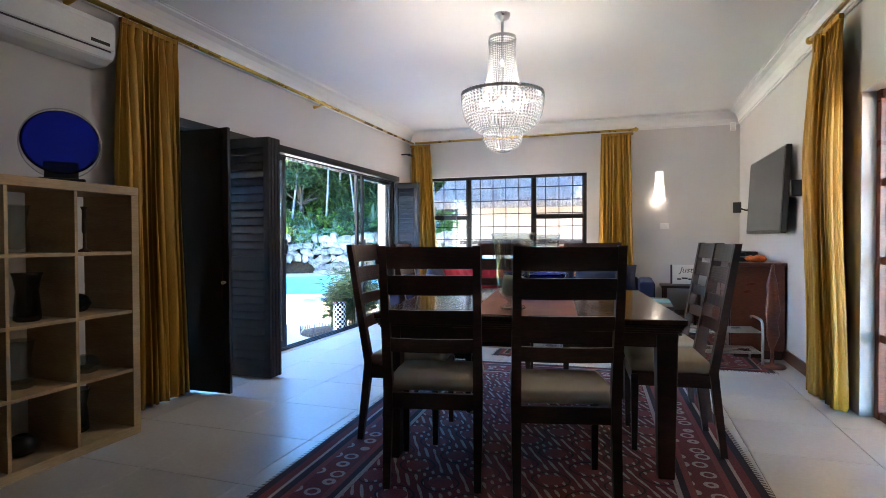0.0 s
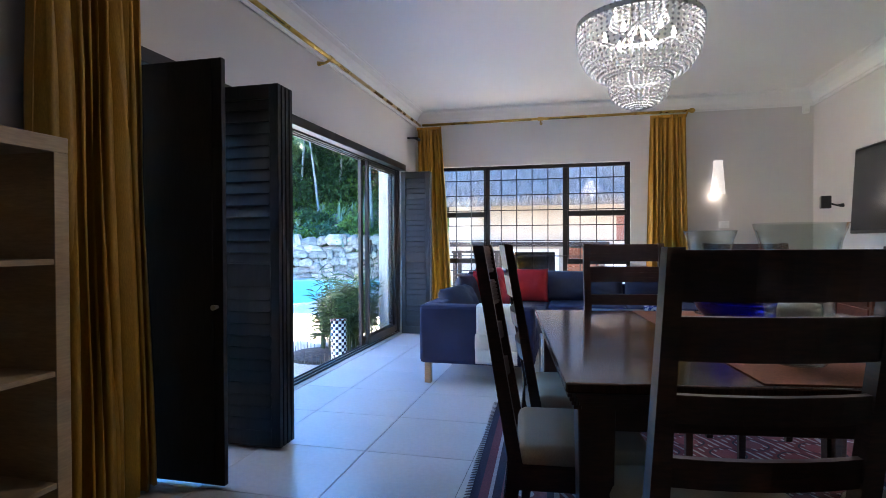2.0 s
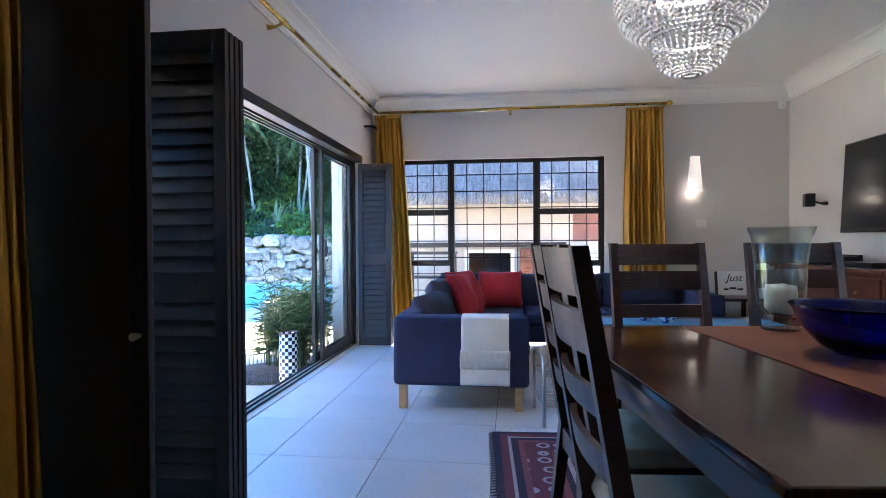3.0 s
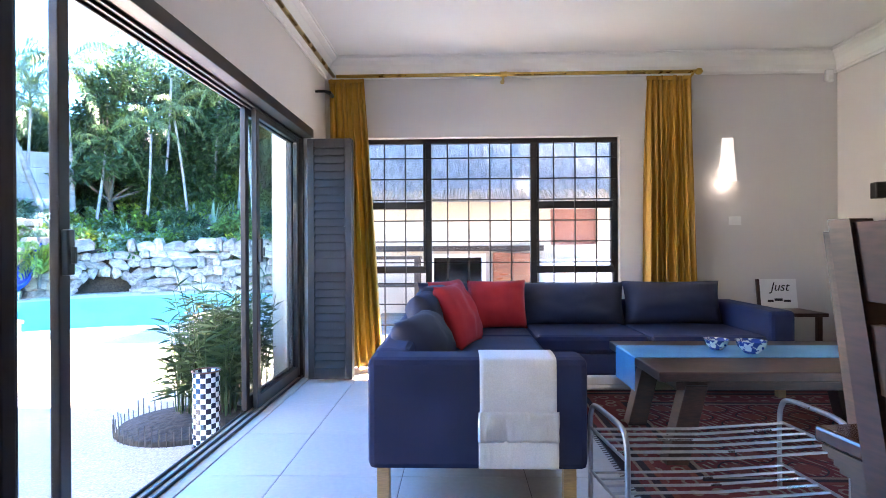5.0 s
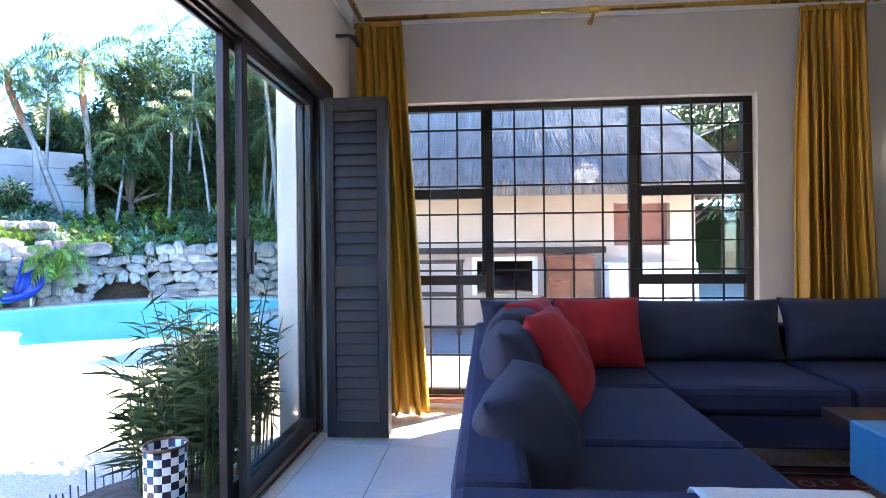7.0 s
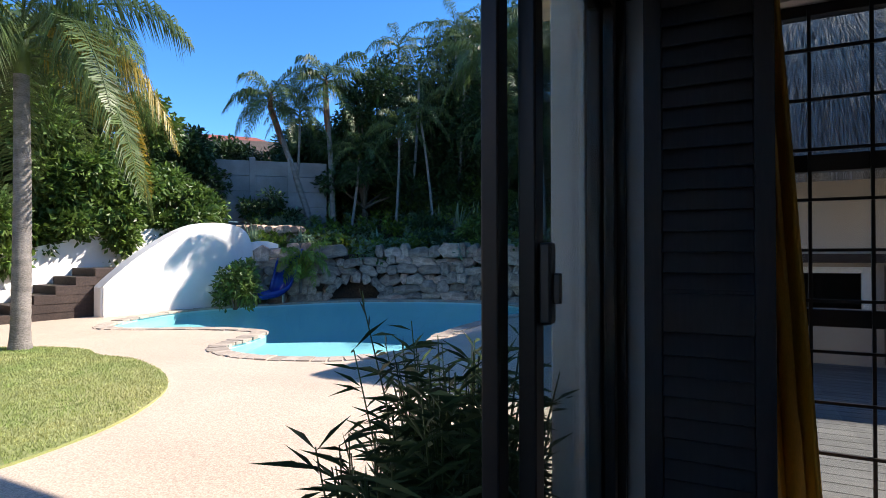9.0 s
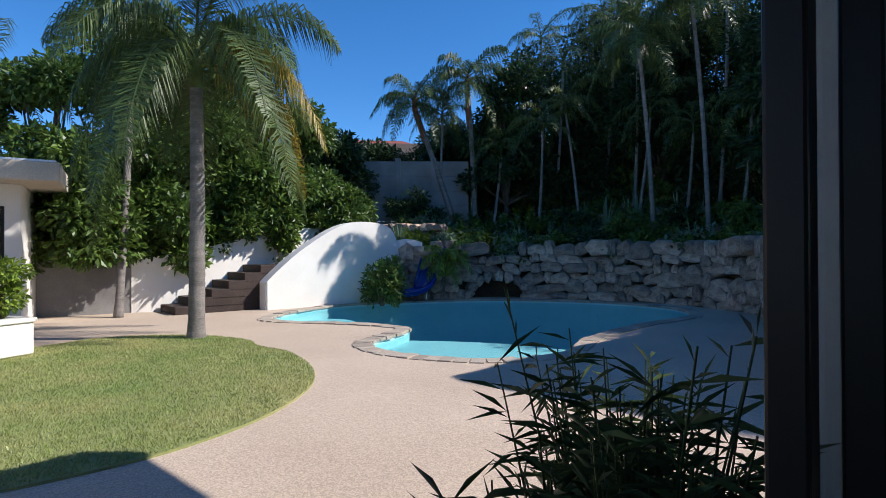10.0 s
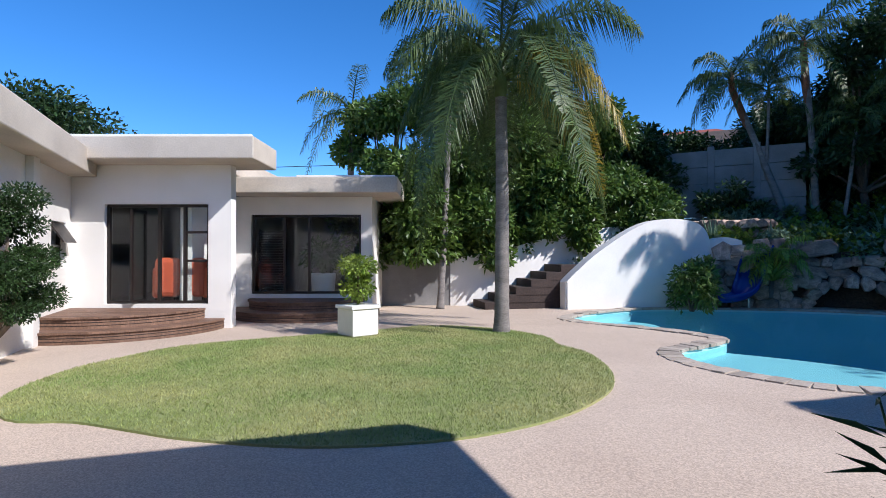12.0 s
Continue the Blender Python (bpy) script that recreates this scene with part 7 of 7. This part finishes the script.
boxpart("lintel_beam", (-3.85, -0.4, -0.16, -0.04, 1.17, 1.27), M["sleeper"], pv, "dark timber beam")


def thatch():
    rnd = random.Random(21)
    x0, x1, y0, y1, ze, zr = -4.35, 1.35, -0.75, 5.7, 2.25, 4.7
    r0, r1, ym = -2.7, -0.55, 0.95
    bm = bmesh.new()
    n = 26
    low = []
    cor = [(x0, y0), (x1, y0), (x1, y1), (x0, y1)]
    top = [(r0, ym), (r1, ym), (r1, ym), (r0, ym)]
    ring, up = [], []
    for a in range(4):
        p, q, s, t = cor[a], cor[(a + 1) % 4], top[a], top[(a + 1) % 4]
        for k in range(n):
            u = k / n
            ring.append((p[0] + (q[0] - p[0]) * u, p[1] + (q[1] - p[1]) * u))
            up.append((s[0] + (t[0] - s[0]) * u, s[1] + (t[1] - s[1]) * u))
    lv = []
    for j in range(9):
        w = j / 8
        row = []
        for k, (a, b) in enumerate(zip(ring, up)):
            z = ze + (zr - ze) * w + 0.10 * math.sin(math.pi * w) + 0.07 * noise.noise((k * 0.5, j * 0.9, 3)) - (0.08 * abs(noise.noise((k * 0.35, 0, 7))) if j == 0 else 0)
            row.append(bm.verts.new((a[0] + (b[0] - a[0]) * w, a[1] + (b[1] - a[1]) * w, z)))
        lv.append(row)
    m = len(ring)
    und = [bm.verts.new((a[0] * 0.97 - 0.06, a[1] * 0.97 + 0.06, ze - 0.22)) for a in ring]
    for p, q in [(und, lv[0])] + list(zip(lv, lv[1:])):
        for k in range(m):
            bm.faces.new((p[k], p[(k + 1) % m], q[(k + 1) % m], q[k]))
    o = part("roof", bm, M["thatch"], pv, "shaggy grey thatch")
    verts, faces = [], []
    for k in range(9000):
        e = rnd.random()
        u, w = rnd.uniform(0, 1), rnd.uniform(0.0, 0.98)
        if e < 0.6:
            a, b = Vector((x0 + (x1 - x0) * u, y0, ze)), Vector((r0 + (r1 - r0) * u, ym, zr))
            nn = Vector((0, -0.82, 0.57))
        else:
            a, b = Vector((x1, y0 + (y1 - y0) * u, ze)), Vector((r1, ym, zr))
            nn = Vector((0.8, 0, 0.6))
        p = a.lerp(b, w) + nn * (0.02 + 0.10 * math.sin(math.pi * w))
        d = (a - b).normalized()
        s = d.cross(nn).normalized() * 0.012
        L = rnd.uniform(0.25, 0.5)
        i = len(verts)
        t = p + d * L + nn * rnd.uniform(0.0, 0.05) + s * rnd.uniform(-4, 4)
        verts += [p - s, p + s, t]
        faces.append((i, i + 1, i + 2))
    raw("straw", verts, faces, M["thatch"], o)


thatch()
M["greydeck"] = mat("grey weathered deck board", (0.13, 0.12, 0.115), (0.085, 0.08, 0.076), 2, 0.8, bump=0.3, fine=25, grain=0.25, stretch=(1, 6, 1), rand=0.12)
dk = thing("terrace_deck", pose(0, 0, 0), "grey weathered board deck between house and pavilion", "deck", kind="structure")
for k in range(34):
    boxpart("board", (-3.38, 2.2, 9.66 + 0.138 * k, 9.66 + 0.138 * k + 0.130, G - 0.08, G + 0.022), M["greydeck"], dk, bev=0)
cb = thing("garden_cabinet", pose(-1.35, 14.0, G + 0.022), "brown timber cabinet against the pavilion wall", "cabinet")
boxpart("body", (0, 0.72, 0, 0.34, 0.04, 1.12), M["mahog"], cb)
for x in (0.02, 0.37):
    boxpart("door", (x, x + 0.33, -0.018, -0.001, 0.06, 1.1), M["mahog"], cb)
bm = boxpart("white_freezer", (0, 1.25, 0, 0.62, 0, 1.0), M["white"], None, bev=0.03)
bm.matrix_basis = pose(-0.5, 13.6, G + 0.022)
tagged(bm, "large white chest freezer by the pavilion wall", "freezer")
bt = thing("outdoor_bar_table", pose(-3.6, 13.3, G + 0.022), "dark slatted timber bar table outside the window", "table")
boxpart("tabletop", (0, 1.0, 0, 0.6, 1.02, 1.07), M["sleeper"], bt)
boxpart("shelf", (0.05, 0.95, 0.05, 0.55, 0.55, 0.58), M["sleeper"], bt)
for x in (0.02, 0.90):
    for y in (0.02, 0.50):
        boxpart("leg", (x, x + 0.08, y, y + 0.08, 0, 1.02), M["sleeper"], bt)

for i, (z0, z1) in enumerate(((4.15, 4.4), (3.62, 3.72), (3.50, 3.56))):
    bm = bmesh.new()
    tube(bm, [(-23.6, 4.0, z0 - 0.4 + 0.3 * i), (-23.5, 8.2, z0), (-23.2, 11.6, z1), (-22.8, 16.0, z1 + 0.2)], 0.012, 5)
    tagged(part("overhead_cable", bm, M["black"]), "thin black overhead cable behind the lower roof", "cable", "overhead cables")

for x, y in ((-23.6, 4.0), (-22.8, 16.0)):
    bm = bmesh.new()
    tube(bm, [(x, y, G - 0.1), (x, y, 4.75)], [0.10, 0.08], 8)
    tagged(part("utility_pole", bm, M["barkd"]), "weathered timber utility pole carrying the cables", "utility pole", "utility poles")

# ---- far house on the hill ----
fh = thing("hilltop_house", pose(-31.0, 34.5, 5.9, 0, 0, 45), "far pale house with a red tiled roof above the trees", "house")
boxpart("wall", (-3.6, 3.6, 0, 5, 0, 2.6), M["cream"], fh, bev=0)
bm = bmesh.new()
vs = [bm.verts.new(p) for p in ((-4.1, -0.6, 2.5), (4.1, -0.6, 2.5), (4.1, 5.6, 2.5), (-4.1, 5.6, 2.5), (-2.0, 2.5, 3.7), (2.0, 2.5, 3.7))]
for q in ((0, 1, 5, 4), (1, 2, 5), (2, 3, 4, 5), (3, 0, 4), (3, 2, 1, 0)):
    bm.faces.new([vs[i] for i in q])
part("roof", bm, M["rooftile"], fh, "red tiled roof")
for x in (-2.6, -0.6, 1.4):
    w = boxpart("window", (x, x + 1.1, -0.03, 0.02, 0.7, 2.0), M["plaster"], fh)
    boxpart("pane", (x + 0.08, x + 1.02, -0.035, -0.031, 0.78, 1.92), M["screen"], w, bev=0)
rows = []
bm = bmesh.new()
n = 28
for j in range(9):
    rows.append([bm.verts.new((-60 + 100 * i / n, 30 + 6 * j - 0.012 * (-60 + 100 * i / n + 14) ** 2 * 0, G - 0.2 + 8.0 * (j / 8) ** 0.7 * (0.85 + 0.3 * noise.noise((i * 0.3, j * 0.3, 5))) if j else G - 0.2)) for i in range(n + 1)])
for a, b in zip(rows, rows[1:]):
    for i in range(n):
        bm.faces.new((a[i], a[i + 1], b[i + 1], b[i]))
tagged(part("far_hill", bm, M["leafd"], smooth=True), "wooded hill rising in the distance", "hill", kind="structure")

# ---- pieces: floor tiles, coping stones, wall rocks ----
structure("floor", [(XL - 0.02, XR + 0.2, YF - 0.1, YB + 0.2, -0.28, -0.004)], M["grout"], "pale porcelain tiled floor with thin dark joints", "floor")
FLOOR = bpy.data.objects["floor"]


def tile_mesh(w, d):
    bm = bmesh.new()
    box(bm, 0.0018, w - 0.0018, 0.0018, d - 0.0018, -0.006, 0, bev=0)
    top = [e for e in bm.edges if all(v.co.z > -0.001 for v in e.verts)]
    bmesh.ops.bevel(bm, geom=top, offset=0.0015, segments=1, affect="EDGES")
    me = bpy.data.meshes.new("tile")
    bm.to_mesh(me)
    bm.free()
    me.materials.append(M["tile"])
    return me


FULL, LAST, EDGE, BOTH = tile_mesh(0.6, 0.6), tile_mesh(0.6, 0.15), tile_mesh(0.4, 0.6), tile_mesh(0.4, 0.15)
for i in range(9):
    for j in range(20):
        x, y = -3.43 + 0.6 * i, -2.15 + 0.6 * j
        if x > XR:
            continue
        if i == 0:
            o = new("tile", EDGE if j < 19 else BOTH)
            o.location = (x + 0.2, y, 0)
        else:
            o = new("tile", FULL if j < 19 else LAST)
            o.location = (x, y, 0)
        o.parent = FLOOR


def rock(seed, sides=None):
    """A split stone: an uneven many-sided face, a little bulged, standing in the xz plane."""
    r = random.Random(400 + seed)
    sides = sides or r.choice((5, 6, 6, 7))
    out = []
    for k in range(sides):
        a = 2 * math.pi * (k + r.uniform(-0.22, 0.22)) / sides + r.uniform(0, 0.3)
        x, z = math.cos(a), math.sin(a)
        q = 1 / max(abs(x), abs(z))
        q = 1 + (q - 1) * r.uniform(0.5, 0.95)
        out.append((0.5 * x * q, 0.5 * z * q))
    bm = bmesh.new()
    rings = [[bm.verts.new((x * f, y, z * f)) for x, z in out] for f, y in ((1.0, 0.5), (1.0, -0.30), (0.86, -0.45 + r.uniform(-0.05, 0.05)))]
    for a, b in zip(rings, rings[1:]):
        for k in range(sides):
            bm.faces.new((a[k], b[k], b[(k + 1) % sides], a[(k + 1) % sides]))
    c = bm.verts.new((r.uniform(-0.1, 0.1), -0.5 + r.uniform(-0.06, 0.04), r.uniform(-0.1, 0.1)))
    for k in range(sides):
        bm.faces.new((rings[2][k], c, rings[2][(k + 1) % sides]))
    bmesh.ops.recalc_face_normals(bm, faces=bm.faces)
    me = bpy.data.meshes.new("stone")
    bm.to_mesh(me)
    bm.free()
    me.materials.append(M["stone"])
    return me


ROCK = [rock(s) for s in range(14)]
cp = thing("pool_coping", Matrix(), "rough sandstone coping round the pool edge", "coping", kind="structure")
n = len(POOL)
rnd = random.Random(3)
bmc = bmesh.new()
box(bmc, -0.5, 0.5, -0.5, 0.5, 0, 1, bev=0.06)
mec = bpy.data.meshes.new("coping_stone")
bmc.to_mesh(mec)
bmc.free()
mec.materials.append(M["cope"])
for i in range(n):
    a, b = POOL[i], POOL[(i + 1) % n]
    t = b - a
    o = new("coping_stone", mec)
    o.parent = cp
    nx = Vector((-t.y, t.x, 0)).normalized()
    c = (a + b) / 2 - nx * -0.10
    o.matrix_basis = Matrix.Translation((c.x, c.y, G - 0.03)) @ Matrix.Rotation(math.atan2(t.y, t.x), 4, "Z") @ Matrix.Diagonal((t.length * 1.0, rnd.uniform(0.22, 0.29), rnd.uniform(0.04, 0.055), 1))

rw = thing("rock_wall", Matrix(), "stacked pale garden rock wall with a small dark cave", "rock wall", kind="structure")
rnd = random.Random(8)
L = [(b - a).length for a, b in zip(ARC, ARC[1:])]
tot = sum(L)


def along_wall(d):
    k = 0
    while k < len(L) - 1 and d > L[k]:
        d -= L[k]
        k += 1
    t = (ARC[k + 1] - ARC[k]).normalized()
    return ARC[k].lerp(ARC[k + 1], min(1.0, d / L[k])), math.atan2(t.y, t.x)


cave_d = min((0.02 * i for i in range(int(tot / 0.02))), key=lambda d: (along_wall(d)[0] - Vector((-11.50, 20.0, 0))).length)
ARCH_W, ARCH_H = 0.74, 0.50


def wall_stone(d, z, w, h, turn=0.0, out=0.0):
    p, a = along_wall(d)
    o = new("stone", ROCK[rnd.randrange(len(ROCK))])
    o.parent = rw
    nrm = Vector((math.sin(a), -math.cos(a), 0)) * (out + rnd.uniform(-0.05, 0.06))
    o.matrix_basis = Matrix.Translation((p.x + nrm.x, p.y + nrm.y, z)) @ Matrix.Rotation(a + rnd.uniform(-0.12, 0.12), 4, "Z") @ Matrix.Rotation(turn + rnd.uniform(-0.10, 0.10), 4, "Y") @ Matrix.Diagonal((w, rnd.uniform(0.40, 0.55), h, 1))


z = G - 0.04
while z < 1.34:
    h = rnd.uniform(0.19, 0.33)
    d = rnd.uniform(0.0, 0.2)
    while d < tot - 0.3:
        w = rnd.choice((rnd.uniform(0.18, 0.34), rnd.uniform(0.32, 0.80)))
        u, v = (d + w / 2 - cave_d) / (ARCH_W + 0.24), (z + h / 2 - G) / (ARCH_H + 0.24)
        top = 1.12 + 0.30 * noise.noise((d * 0.55, 2.0, 0.0)) + 0.12 * max(0.0, d - cave_d - 1.0)
        if u * u + v * v > 1 and z < top:
            wall_stone(d + w / 2, z + h / 2 + rnd.uniform(-0.06, 0.06), w * 1.18, h * rnd.uniform(1.0, 1.6), rnd.uniform(-0.22, 0.22), rnd.uniform(-0.05, 0.08))
        d += w * 0.97
    z += h * 0.96
# outcrops on the slope above the wall
for k in range(60):
    u, q = rnd.uniform(0.50, 0.93), 3.4 * rnd.random()
    x, y, z = on_slope(u, q)
    o = new("stone", ROCK[rnd.randrange(len(ROCK))])
    o.parent = rw
    o.matrix_basis = Matrix.Translation((x, y, z + 0.10)) @ Matrix.Rotation(rnd.uniform(-0.6, 0.9), 4, "Z") @ Matrix.Rotation(rnd.uniform(-0.4, 0.4), 4, "X") @ Matrix.Diagonal((rnd.uniform(0.35, 0.8), 0.5, rnd.uniform(0.3, 0.55), 1))
for k in range(9):
    a = math.pi * (k + 0.5) / 9
    wall_stone(cave_d - (ARCH_W + 0.12) * math.cos(a), G + (ARCH_H + 0.12) * math.sin(a), 0.27, 0.34, math.pi / 2 - a, 0.05)
# earth core behind the stones, open at the cave
core = bmesh.new()
n = 90
for i in range(n):
    d0, d1 = tot * i / n, tot * (i + 1) / n
    near = abs((d0 + d1) / 2 - cave_d) < ARCH_W
    (p, a), (q, b) = along_wall(d0), along_wall(d1)
    z0 = G + ARCH_H if near else G - 0.1
    o = Vector((-math.sin(a), math.cos(a), 0)) * 0.10
    core.faces.new([core.verts.new(v) for v in ((p.x + o.x, p.y + o.y, z0), (q.x + o.x, q.y + o.y, z0), (q.x + o.x, q.y + o.y, 1.15), (p.x + o.x, p.y + o.y, 1.15))])
part("wall_core", core, M["soil"], rw)
cv = bmesh.new()
lathe(cv, [(0.86, -0.05), (0.84, 0.28), (0.70, 0.52), (0.4, 0.66), (0.02, 0.70)], 24)
p, a = along_wall(cave_d)
bmesh.ops.delete(cv, geom=[v for v in cv.verts if v.co.y < -0.05], context="VERTS")
o = part("cave", cv, M["soil"], rw, "dark cave recess")
o.matrix_basis = Matrix.Translation((p.x, p.y, G)) @ Matrix.Rotation(a, 4, "Z") @ Matrix.Translation((0, 0.05, 0))
# loose rocks along the foot of the boundary wall
lr = thing("rock_edging", Matrix(), "row of brown rocks at the foot of the boundary wall", "rocks", kind="structure")
for k in range(16):
    o = new("stone", ROCK[k % len(ROCK)])
    o.parent = lr
    u = k % 8 / 7
    o.matrix_basis = Matrix.Translation((-14.75 + 1.5 * u, 18.9 + 0.75 * u, 1.62 + 0.24 * (k // 8))) @ Matrix.Rotation(rnd.uniform(-0.4, 0.9), 4, "Z") @ Matrix.Diagonal((rnd.uniform(0.26, 0.42), 0.4, rnd.uniform(0.22, 0.30), 1))

# ---- the garden takes its own axes ----
HOUSE_SIDE = ("checkered_umbrella_stand", "planting_bed", "reed_clump", "thatched_pavilion", "terrace_deck", "garden_cabinet", "white_freezer", "outdoor_bar_table", "floor")
for ob in bpy.data.objects:
    if ob not in INDOORS and ob.parent is None and ob.name.split(".")[0] not in HOUSE_SIDE:
        ob.matrix_basis = AXES @ ob.matrix_basis
